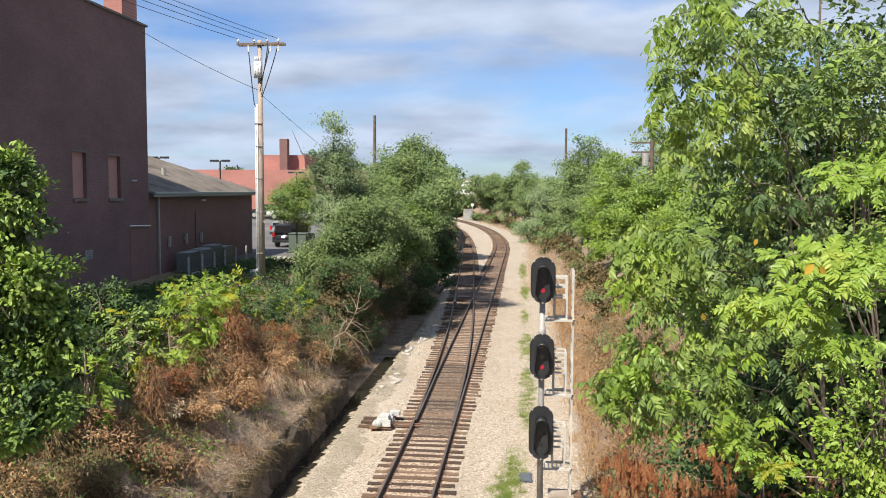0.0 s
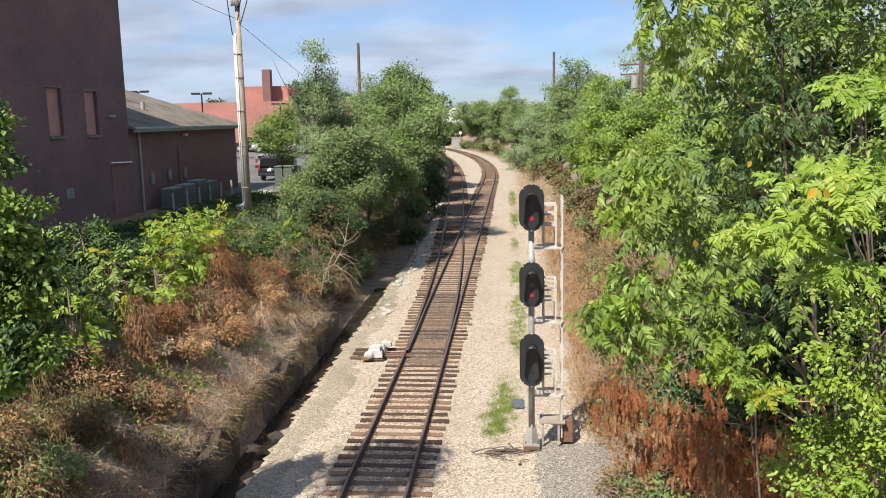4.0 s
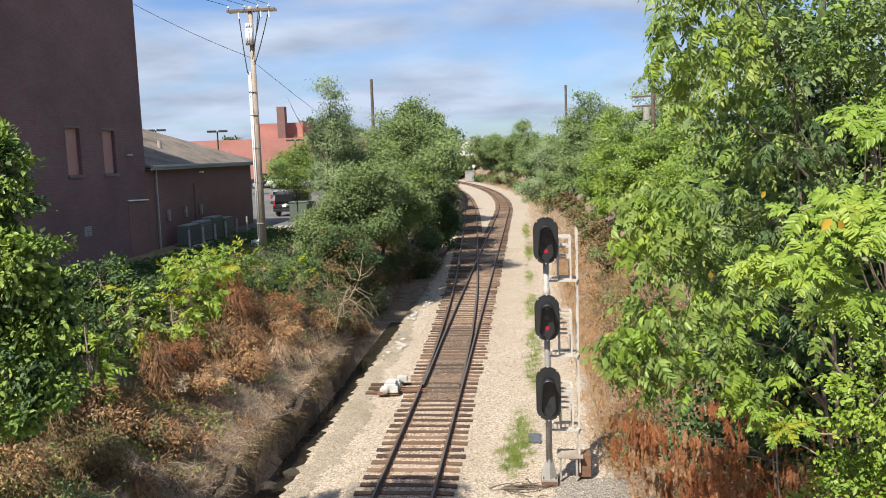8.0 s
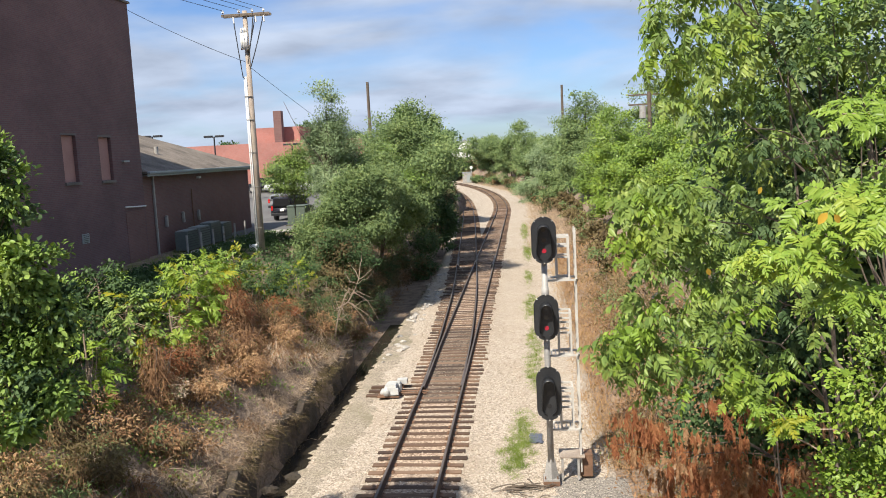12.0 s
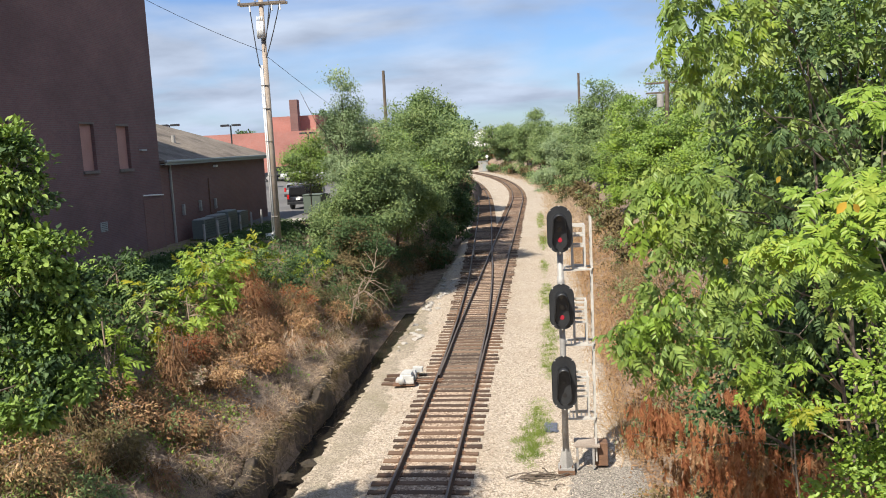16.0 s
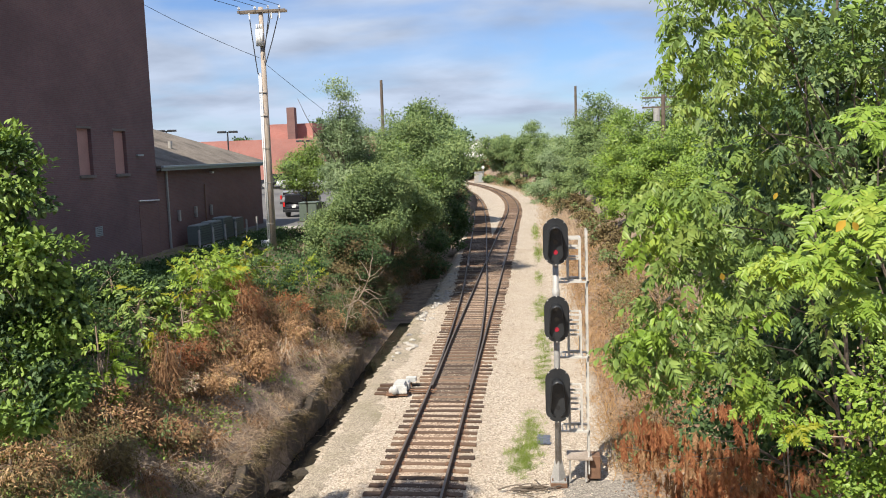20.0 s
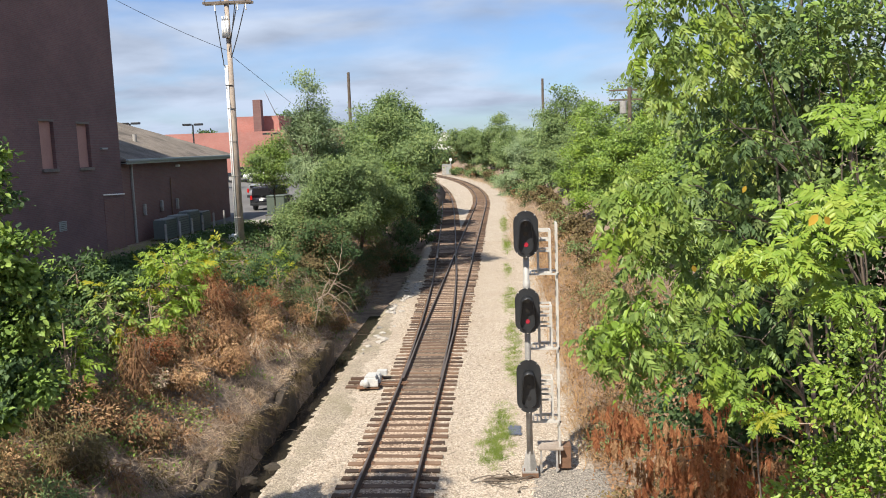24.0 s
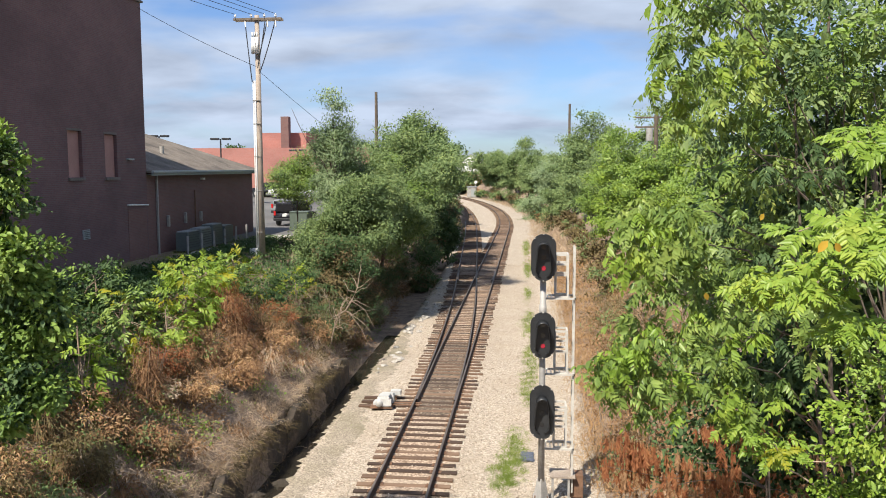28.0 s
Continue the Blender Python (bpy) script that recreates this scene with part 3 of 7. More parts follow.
def limbs(base, tops, r0, rng, sides=6, low=0.25, trunk_top=None, reach=0.8):
    """A trunk and boughs that bend out to the given ends."""
    base = np.asarray(base, float)
    top = np.asarray(trunk_top, float)
    k = np.linspace(0, 1, 9)[:, None]
    bend = np.stack([np.sin(k[:, 0] * 5 + base[0]) * 0.12, np.cos(k[:, 0] * 4 + base[1]) * 0.12, np.zeros(9)], 1)
    spine = base + (top - base) * k + bend * np.linalg.norm(top - base) * 0.12 * k
    trunk = tube(spine, r0 * (1.15 - 0.95 * k[:, 0] ** 0.8) + 0.01, sides + 3)
    boughs = []
    for t in tops:
        t = np.asarray(t) * reach + spine[5] * (1 - reach)
        s = low + (0.92 - low) * rng.random()
        i = s * 8
        a = spine[int(i)] + (spine[min(int(i) + 1, 8)] - spine[int(i)]) * (i - int(i))
        q = np.linspace(0, 1, 6)[:, None]
        sag = np.array((0, 0, 1.0)) * 0.12 * np.linalg.norm(t - a)
        pth = a + (t - a) * q + sag * np.sin(q * np.pi) + np.cumsum(rng.normal(size=(6, 3)), axis=0) * 0.06 * np.linalg.norm(t - a) * q
        boughs.append(tube(pth, r0 * (0.42 - 0.34 * s) * (1 - 0.88 * q[:, 0]) + 0.006, sides))
    return trunk, boughs


def plant(name, base, top, lobes, leaf, label, category, trunk_r=0.14, boughs=20, template=LEAF, size=0.2, spread=0.35, per=40, shell=0.5, low=-0.8, seed=0, group="", wood="bark", mix=None, hang=0.25, trunks=1):
    """A tree or shrub: trunk, boughs and a crown of single leaves in one or more lobes (centre, radii, clumps), all in world space."""
    rng = np.random.default_rng(seed + 11)
    base = np.array((base[0], base[1], float(ground_z(base[0], base[1])) - 0.12))
    root = empty(name, Matrix.Translation(base), label, category, group)
    V = [clumps_in(np.array(c) - base, r, n, rng, shell, low) for c, r, n in lobes]
    lv = []
    for (c, r, n), cl in zip(lobes, V):
        p = cl + base
        keep = p[:, 2] > ground_z(p[:, 0], p[:, 1]) + 0.1
        if keep.any():
            lv.append((cl[keep], np.array(c) - base))
    every = np.concatenate([c for c, _ in lv])
    pick = every[rng.choice(len(every), min(boughs, len(every)), replace=False)]
    tr, bo = limbs((0, 0, 0), pick, trunk_r, rng, trunk_top=np.array(top) - base)
    part("trunk", tr, M[wood], root, smooth=True)
    for b in bo:
        part("bough", b, M[wood], root, smooth=True)
    if mix:
        extra, rest = [], []
        for c, m in lv:
            pick = rng.random(len(c)) < mix[1]
            extra.append((c[pick], m))
            rest.append((c[~pick], m))
        extra, lv = [e for e in extra if len(e[0])], [e for e in rest if len(e[0])]
        if extra:
            tagged(part(mix[2], merge([leaves_round(c, per, spread, size, rng, template, m, hang) for c, m in extra]), G_[mix[0]], root), kind="stuff")
    part("crown", merge([leaves_round(c, per, spread, size, rng, template, m, hang) for c, m in lv]), G_[leaf], root)
    return root


def tree(name, at, height, radii, leaf, n, per, spread, size, label, trunk_r=0.16, boughs=14, template=LEAF, shell=0.5, low=-0.8, mid=0.60, seed=0, group="", lean=(0, 0), mix=None):
    z0 = float(ground_z(*at))
    c = (at[0] + lean[0], at[1] + lean[1], z0 + height * mid)
    top = (c[0], c[1], z0 + height * 0.88)
    k = max(1, n // 5)
    rng = np.random.default_rng(seed)
    lobes = [(c, radii, n)]
    for _ in range(3):
        d = rng.normal(size=3) * (0.55, 0.55, 0.5)
        lobes.append((tuple(np.array(c) + d * radii), tuple(np.array(radii) * 0.5), k))
    return plant(name, at, top, lobes, leaf, label, "tree" if "tree" in name else "shrub", trunk_r, boughs, template, size, spread, per, shell, low, seed, group, mix=mix)


# ---- railway tracks ----
RAIL_OUT = [(-0.07, 0), (0.07, 0), (0.07, 0.012), (0.012, 0.035), (0.009, 0.115), (0.036, 0.128), (0.036, 0.160), (0.028, 0.168), (-0.028, 0.168), (-0.036, 0.160), (-0.036, 0.128), (-0.009, 0.115), (-0.012, 0.035), (-0.07, 0.012)]


def rail(name, fx, ys, root, label=""):
    ys = np.asarray(ys, float)
    xs = fx(ys)
    n = len(RAIL_OUT)
    V = np.array([[(x + px, y, 0.025 + pz) for px, pz in RAIL_OUT] for x, y in zip(xs, ys)]).reshape(-1, 3)
    F, mi = [], []
    for i in range(len(ys) - 1):
        for k in range(n):
            F.append((i * n + k, i * n + (k + 1) % n, (i + 1) * n + (k + 1) % n, (i + 1) * n + k))
            mi.append(1 if k in (6, 7, 8) else 0)
    me = mesh_np(name, V, F)
    me.materials.append(M["rail"])
    me.materials.append(M["railhead"])
    me.polygons.foreach_set("material_index", mi)
    ob = part(name, me, M["rail"], root, label)
    return ob


GA = 0.7525
track = tagged(new("railway_track"), "rusty railway track with a turnout on weathered wooden ties", "railway track", kind="structure")
near, far_ = np.arange(-12, 112, 4.0), np.arange(112, 262, 3.0)
SWITCH, FROG = 29.6, 64.5
rail("stock_rail", lambda y: main_x(y) + GA, np.concatenate([near, far_]), track)
rail("stock_rail", lambda y: np.where(y < SWITCH, -GA, siding_x(y) - GA), np.concatenate([np.arange(-12, 28, 4.0), np.arange(28, 235, 2.0)]), track)
rail("closure_rail", lambda y: np.where(y < 36, -GA + 0.05 * (1 - smooth((y - SWITCH) / 9)), main_x(y) - GA), np.concatenate([np.arange(SWITCH, 66, 1.2), np.arange(66, 262, 3.0)]), track)
rail("closure_rail", lambda y: np.where(y < 38, siding_x(y) + GA - 0.05 * (1 - smooth((y - SWITCH) / 9)), siding_x(y) + GA), np.concatenate([np.arange(SWITCH, 66, 1.2), np.arange(66, 235, 3.0)]), track)
rail("guard_rail", lambda y: GA - 0.075 - 0.06 * np.clip(np.abs(y - FROG) - 1.8, 0, 1), np.arange(FROG - 2.8, FROG + 2.9, 0.4), track)
rail("guard_rail", lambda y: siding_x(y) - GA + 0.075 + 0.06 * np.clip(np.abs(y - FROG) - 1.8, 0, 1), np.arange(FROG - 2.8, FROG + 2.9, 0.4), track)
rail("wing_rail", lambda y: -GA + 0.09 + 0.0 * y, np.arange(FROG - 1.0, FROG + 1.6, 0.5), track)


def tie_mesh(k, rng):
    """A worn, split tie one metre long that is stretched to its length."""
    bm = bmesh.new()
    bmesh.ops.create_cube(bm, size=1, matrix=Matrix.Diagonal((1, 0.22, 0.18, 1)))
    bmesh.ops.subdivide_edges(bm, edges=[e for e in bm.edges if abs(e.verts[0].co.x - e.verts[1].co.x) > 0.5], cuts=4)
    for v in bm.verts:
        v.co.y += rng.normal() * 0.008
        v.co.z += rng.normal() * 0.006 - 0.09
    me = bpy.data.meshes.new("tie")
    bm.to_mesh(me)
    bm.free()
    return me


TIE_MESH = []
_r = np.random.default_rng(3)
for k in range(6):
    me = tie_mesh(k, _r)
    TIE_MESH.append(me)


def wood_mat():
    m, t, p = shader("weathered_tie")
    info = t.nodes.new("ShaderNodeObjectInfo")
    v = where(t)
    st = t.nodes.new("ShaderNodeMapping")
    st.inputs["Scale"].default_value = (1.2, 14, 14)
    link(t, v, st.inputs[0])
    n = noise_node(t, 2.0, 6, 0.65, st.outputs[0])
    fac = mix_node(t, info.outputs["Random"], n.outputs[0], 0.55)
    col = ramp_node(t, fac, [(0.22, (0.034, 0.021, 0.015)), (0.5, (0.095, 0.056, 0.036)), (0.78, (0.225, 0.145, 0.095))]).outputs[0]
    link(t, col, p.inputs["Base Color"])
    p.inputs["Roughness"].default_value = 0.9
    bump_in(t, p, n.outputs[0], 0.7, 0.012)
    return m


M["tie_near"] = wood_mat()
for me in TIE_MESH:
    me.materials.append(M["tie_near"])


def tie_at(y, rng):
    """Centre and length of the tie at y."""
    sp = -float(siding_x(y))
    if y < 29 or sp > 2.6:
        return float(main_x(y)) + rng.normal() * 0.04, 2.6
    return -sp / 2 + rng.normal() * 0.05, 2.62 + sp + 0.2 * rng.random()


def build_ties():
    rng = np.random.default_rng(5)
    y, n, rest = 10.2, 0, []
    while y < 262:
        x, ln = tie_at(y, rng)
        yaw = 0.018 * rng.normal() - (math.atan(2 * max(y - 112, 0) / 960) if y > 112 else 0)
        if 28.9 < y < 30.6:
            x, ln = -0.75, 4.1
        if y < 128:
            ob = new("tie", TIE_MESH[int(rng.integers(6))])
            ob.parent = track
            ob.matrix_basis = Matrix.Translation((x, y, 0.018 + 0.006 * rng.normal())) @ Matrix.Rotation(-yaw, 4, "Z") @ Matrix.Diagonal((ln, 1, 1, 1))
            n += 1
        else:
            rest.append((x, y, ln, -yaw))
        if y > 84:
            rest.append((float(siding_x(y)), y + 0.2, 2.6, math.atan(0.09)))
        y += 0.533 + 0.02 * rng.normal()
    rest += [(0.0, -12 + 0.533 * k, 2.6, 0.0) for k in range(41)]
    bm = bmesh.new()
    for x, yy, ln, a in rest:
        if yy < 235:
            box(bm, (0, 0, -0.07), (ln, 0.22, 0.18), 0, Matrix.Translation((x, yy, 0.018)) @ Matrix.Rotation(a, 4, "Z"))
    tagged(part("far_ties", bm, M["tie"], track), kind="stuff")
    # tie plates with spikes
    bm = bmesh.new()
    box(bm, (0, 0, 0), (0.34, 0.19, 0.02))
    for sx in (-0.115, 0.115):
        for sy in (-0.05, 0.05):
            box(bm, (sx, sy, 0.018), (0.03, 0.03, 0.03))
    plate = bpy.data.meshes.new("tie_plate")
    bm.to_mesh(plate)
    bm.free()
    plate.materials.append(M["steel"])
    ties = [o for o in track.children if o.name.startswith("tie")]
    for o in ties:
        yy = o.location.y
        if yy < 46:
            for px in (GA, -GA if yy < SWITCH else float(siding_x(yy)) - GA):
                q = new("tie_plate", plate)
                q.parent = track
                q.location = (px, yy, 0.026)


build_ties()


# ---- signal ----
def capsule(bm, w, h, y0, y1, n=14):
    """An upright slab with round ends, facing along y."""
    r = w / 2
    pts = []
    for i in range(n + 1):
        a = math.pi * i / n
        pts.append((r * math.cos(a), (h / 2 - r) + r * math.sin(a)))
    for i in range(n + 1):
        a = math.pi + math.pi * i / n
        pts.append((r * math.cos(a), -(h / 2 - r) + r * math.sin(a)))
    f = [bm.verts.new((x, y0, z)) for x, z in pts]
    b = [bm.verts.new((x, y1, z)) for x, z in pts]
    bm.faces.new(f)
    bm.faces.new(b[::-1])
    for i in range(len(pts)):
        j = (i + 1) % len(pts)
        bm.faces.new((f[j], f[i], b[i], b[j]))
    return pts


def build_signal():
    root = empty("railway_signal", Matrix.Translation((3.72, 21.2, 0.0)), "tall grey mast with three black signal heads, two lit red", "railway signal")
    M["lens_red"] = plain("red_lens", (0.34, 0.016, 0.035), 0.25, 0, 0.03)
    M["lens_dark"] = plain("dark_lens", (0.02, 0.02, 0.022), 0.12)
    M["cage"] = surface("pale_galvanised_angle", (0.42, 0.40, 0.365), (0.60, 0.575, 0.53), 0.55, 4, 40, 0.15, 0.003, metal=0.1, stain=(0.36, 0.29, 0.22), stain_at=0.66)
    # mast
    bm = bmesh.new()
    rod(bm, (0, 0, 0.30), (0, 0, 6.2), 0.085, 0.075, 20)
    mast = part("mast", bm, M["galv"], root, "galvanised tubular mast", True)
    for z in (4.85, 2.72):
        part("mast_collar", rods(((0, 0, z), (0, 0, z + 0.34), 0.094), n=20), M["galv"], mast, "", True)
    bm = bmesh.new()
    box(bm, (0, 0, 0.09), (0.42, 0.42, 0.05), 0.008)
    rod(bm, (0, 0, 0.10), (0, 0, 0.62), 0.20, 0.10, 4)
    part("mast_base", bm, M["galv"], root, "flared cast base")
    part("foundation", boxes(((0, 0, -0.15), (0.44, 0.44, 0.44)), bevel=0.02), M["steel"], root, "rust-stained footing")
    for sx in (-0.16, 0.16):
        for sy in (-0.16, 0.16):
            part("bolt", rods(((sx, sy, 0.07), (sx, sy, 0.19), 0.018), n=8), M["steel"], root)
    for k, z in enumerate((6.42, 4.36, 2.36)):
        hz, tall = (6.44, 4.46, 2.47)[k], (1.0, 1.0, 1.2)[k]
        head = part("signal_head", _head_back(hz, tall), M["black"], root, "black oval target with deep hoods")
        part("hood", _hood(hz, tall), M["black"], head, "long tapered hood round the lenses", True)
        for i, dz in enumerate((0.27 * tall, -0.0, -0.27 * tall)):
            lit = k < 2 and i == 2
            bm = bmesh.new()
            bmesh.ops.create_cone(bm, cap_ends=True, segments=20, radius1=0.062, radius2=0.058, depth=0.03, matrix=pose(0, -0.315, hz + dz, 90))
            part("lens", bm, M["lens_red"] if lit else M["lens_dark"], head, "red lens, lit" if lit else "dark lens")
        for a in (35, 90, 145, 215, 270, 325):
            x, zz = 0.27 * math.cos(radians(a)), (0.58 * tall - 0.24) * (1 if a < 180 else -1) + 0.26 * math.sin(radians(a)) * 0.95
            part("bolt", rods(((x, -0.335, hz + zz), (x, -0.318, hz + zz), 0.018), n=6), M["cage"], head)
        part("case", boxes(((0, -0.16, hz), (0.36, 0.26, 0.95 * tall)), bevel=0.05), M["black"], head)
        part("bracket", boxes(((0, -0.05, hz - 0.62), (0.10, 0.22, 0.10)), ((0, 0, hz - 0.5), (0.2, 0.2, 0.08)), bevel=0.01), M["galv"], head)
        # platform cage beside the head
        cage = part("ladder_cage", _cage(hz - 0.52), M["cage"], root, "welded angle cage behind the head")
        part("platform_frame", boxes(((0.45, 0.10, hz - 1.10), (0.78, 0.04, 0.05)), ((0.45, 0.66, hz - 1.10), (0.78, 0.04, 0.05)), ((0.82, 0.38, hz - 1.10), (0.04, 0.6, 0.05))), M["cage"], cage)
        for i in range(6):
            part("platform_bar", boxes(((0.12 + i * 0.11, 0.38, hz - 1.10), (0.025, 0.54, 0.03))), M["cage"], cage)
    # ladder behind the mast
    part("ladder_stile", boxes(((0.80, 0.18, 3.42), (0.05, 0.035, 6.5)), bevel=0.005), M["cage"], root)
    part("ladder_stile", boxes(((0.80, 0.58, 3.42), (0.05, 0.035, 6.5)), bevel=0.005), M["cage"], root)
    for i in range(20):
        z = 0.5 + i * 0.305
        part("rung", rods(((0.80, 0.18, z), (0.80, 0.58, z), 0.011), n=8), M["cage"], root)
    part("step", boxes(((0.56, 0.35, 0.62), (0.66, 0.62, 0.05)), bevel=0.008), M["pole"], root, "weathered step board")
    for sx in (0.30, 0.72):
        part("step_post", boxes(((sx, 0.1, 0.30), (0.06, 0.06, 0.6)), bevel=0.008), M["galv"], root)
    part("cable_box", boxes(((0.94, 0.45, 0.32), (0.34, 0.4, 0.62)), bevel=0.02), M["steel"], root, "rusty cable box")
    return root


def _head_back(z, k=1.0):
    """Flat oval target with a rolled rim; k stretches its straight part."""
    e = 0.58 * k - 0.30
    bm = bmesh.new()
    capsule(bm, 0.60, 1.16 * k, -0.32, -0.295)
    bmesh.ops.translate(bm, vec=(0, 0, z), verts=bm.verts)
    bmesh.ops.recalc_face_normals(bm, faces=bm.faces)
    r = 0.30
    pts = [(r * math.cos(a), e + r * math.sin(a)) for a in np.linspace(0, math.pi, 14)] + [(r * math.cos(a), -e + r * math.sin(a)) for a in np.linspace(math.pi, 2 * math.pi, 14)]
    path = [(x, -0.31, z + q) for x, q in pts] + [(pts[0][0], -0.31, z + pts[0][1])]
    for a, b in zip(path, path[1:]):
        rod(bm, a, b, 0.016, None, 6)
    return bm


def _hood(z, k=1.0):
    """One long hood round all three lenses, wider and shallower towards its open foot."""
    V, F = [], []
    n = 32
    top, low = 0.24 * k, -0.30 * k
    for s, inset in ((0.0, 0.0), (1.0, 0.008), (1.0, 0.022), (0.0, 0.014)):
        for i in range(n + 1):
            a = radians(-70 + 320 * i / n)
            up = math.sin(a) > 0
            r = (0.150 if up else 0.205) - inset
            cz = top if up else low
            zz = cz + r * math.sin(a)
            depth = 0.36 * (0.12 + 0.88 * np.clip((zz - low + 0.2) / (top - low + 0.35), 0, 1)) * s
            V.append((r * math.cos(a), -0.32 - depth, z + zz))
    for q in range(4):
        for i in range(n):
            a, b = q * (n + 1) + i, ((q + 1) % 4) * (n + 1) + i
            F.append((a, a + 1, b + 1, b))
    return np.array(V), np.array(F)


def _cage(z):
    items = []
    for x in (0.32, 0.63):
        items.append(((x, 0.12, z), (0.045, 0.045, 1.12)))
        items.append(((x, 0.62, z), (0.045, 0.045, 1.12)))
    for q in (-0.54, 0.02, 0.30, 0.54):
        items.append(((0.475, 0.12, z + q), (0.34, 0.035, 0.05)))
        items.append(((0.475, 0.62, z + q), (0.34, 0.035, 0.05)))
    for q in (-0.54, 0.54):
        for x in (0.32, 0.63):
            items.append(((x, 0.37, z + q), (0.04, 0.5, 0.04)))
    return boxes(*items)


build_signal()


# ---- switch machine ----
def build_switch():
    root = empty("switch_machine", Matrix.Translation((-1.86, 29.2, 0)) @ Matrix.Diagonal((0.9, 0.9, 1.1, 1)), "pale grey switch machine bolted to long ties", "switch machine")
    m = M["switch_paint"] = surface("silver_paint", (0.36, 0.36, 0.35), (0.56, 0.56, 0.54), 0.5, 3, 30, 0.2, 0.004, stain=(0.36, 0.31, 0.25), stain_at=0.64)
    part("motor_case", boxes(((0.05, -0.18, 0.24), (0.5, 0.55, 0.30)), bevel=0.035), m, root)
    part("gear_case", boxes(((0.08, 0.28, 0.21), (0.62, 0.42, 0.26)), bevel=0.035), m, root)
    part("lid", boxes(((0.06, -0.18, 0.41), (0.42, 0.44, 0.05)), bevel=0.012), m, root)
    part("motor", rods(((-0.12, -0.55, 0.22), (-0.12, -0.25, 0.22), 0.13), n=16), m, root, "round motor housing", True)
    part("gear_lid", boxes(((0.10, 0.28, 0.36), (0.5, 0.32, 0.05)), bevel=0.012), m, root)
    part("crank_cover", boxes(((0.30, -0.42, 0.22), (0.16, 0.14, 0.22)), bevel=0.02), m, root)
    part("lug", boxes(((-0.32, 0.05, 0.12), (0.20, 0.5, 0.10)), bevel=0.02), m, root)
    part("junction_box", boxes(((0.34, 0.98, 0.26), (0.42, 0.30, 0.16)), bevel=0.015), m, root)
    part("junction_post", rods(((0.34, 0.98, -0.1), (0.34, 0.98, 0.2), 0.035)), M["steel"], root)
    part("hand_lever", rods(((-0.22, -0.3, 0.22), (-0.22, 0.5, 0.30), 0.022)), m, root)
    part("throw_rod", rods(((0.3, 0.12, 0.10), (1.55, 0.12, 0.10), 0.028)), M["steel"], root)
    part("lock_rod", rods(((0.3, -0.12, 0.10), (1.5, -0.12, 0.10), 0.02)), M["steel"], root)
    part("base_plate", boxes(((-0.05, 0.0, 0.045), (0.9, 0.9, 0.05)), bevel=0.005), M["steel"], root)


build_switch()


# ---- tall brick building ----
WX = -15.7


def wall_y(x0, x1, y0, y1, z0, z1, holes):
    """An upright wall along y, from x0 (inside) to x1 (face), with oblong openings (y0, y1, z0, z1)."""
    ys = sorted({y0, y1, *(h[0] for h in holes), *(h[1] for h in holes)})
    zs = sorted({z0, z1, *(h[2] for h in holes), *(h[3] for h in holes)})
    bm = bmesh.new()
    grid = {}
    for a in range(len(ys) - 1):
        for b in range(len(zs) - 1):
            cy, cz = (ys[a] + ys[a + 1]) / 2, (zs[b] + zs[b + 1]) / 2
            if any(h[0] < cy < h[1] and h[2] < cz < h[3] for h in holes):
                continue
            grid[a, b] = 1

    def quad(p):
        bm.faces.new([bm.verts.new(q) for q in p])
    for a, b in grid:
        A, B, C, D = ys[a], ys[a + 1], zs[b], zs[b + 1]
        quad([(x1, A, C), (x1, B, C), (x1, B, D), (x1, A, D)])
        quad([(x0, A, C), (x0, A, D), (x0, B, D), (x0, B, C)])
        for da, db, pts in ((-1, 0, [(x0, A, C), (x1, A, C), (x1, A, D), (x0, A, D)]), (1, 0, [(x0, B, C), (x0, B, D), (x1, B, D), (x1, B, C)]), (0, -1, [(x0, A, C), (x0, B, C), (x1, B, C), (x1, A, C)]), (0, 1, [(x0, A, D), (x1, A, D), (x1, B, D), (x0, B, D)])):
            if (a + da, b + db) not in grid:
                quad(pts)
    bmesh.ops.remove_doubles(bm, verts=bm.verts, dist=0.001)
    bmesh.ops.recalc_face_normals(bm, faces=bm.faces)
    return bm


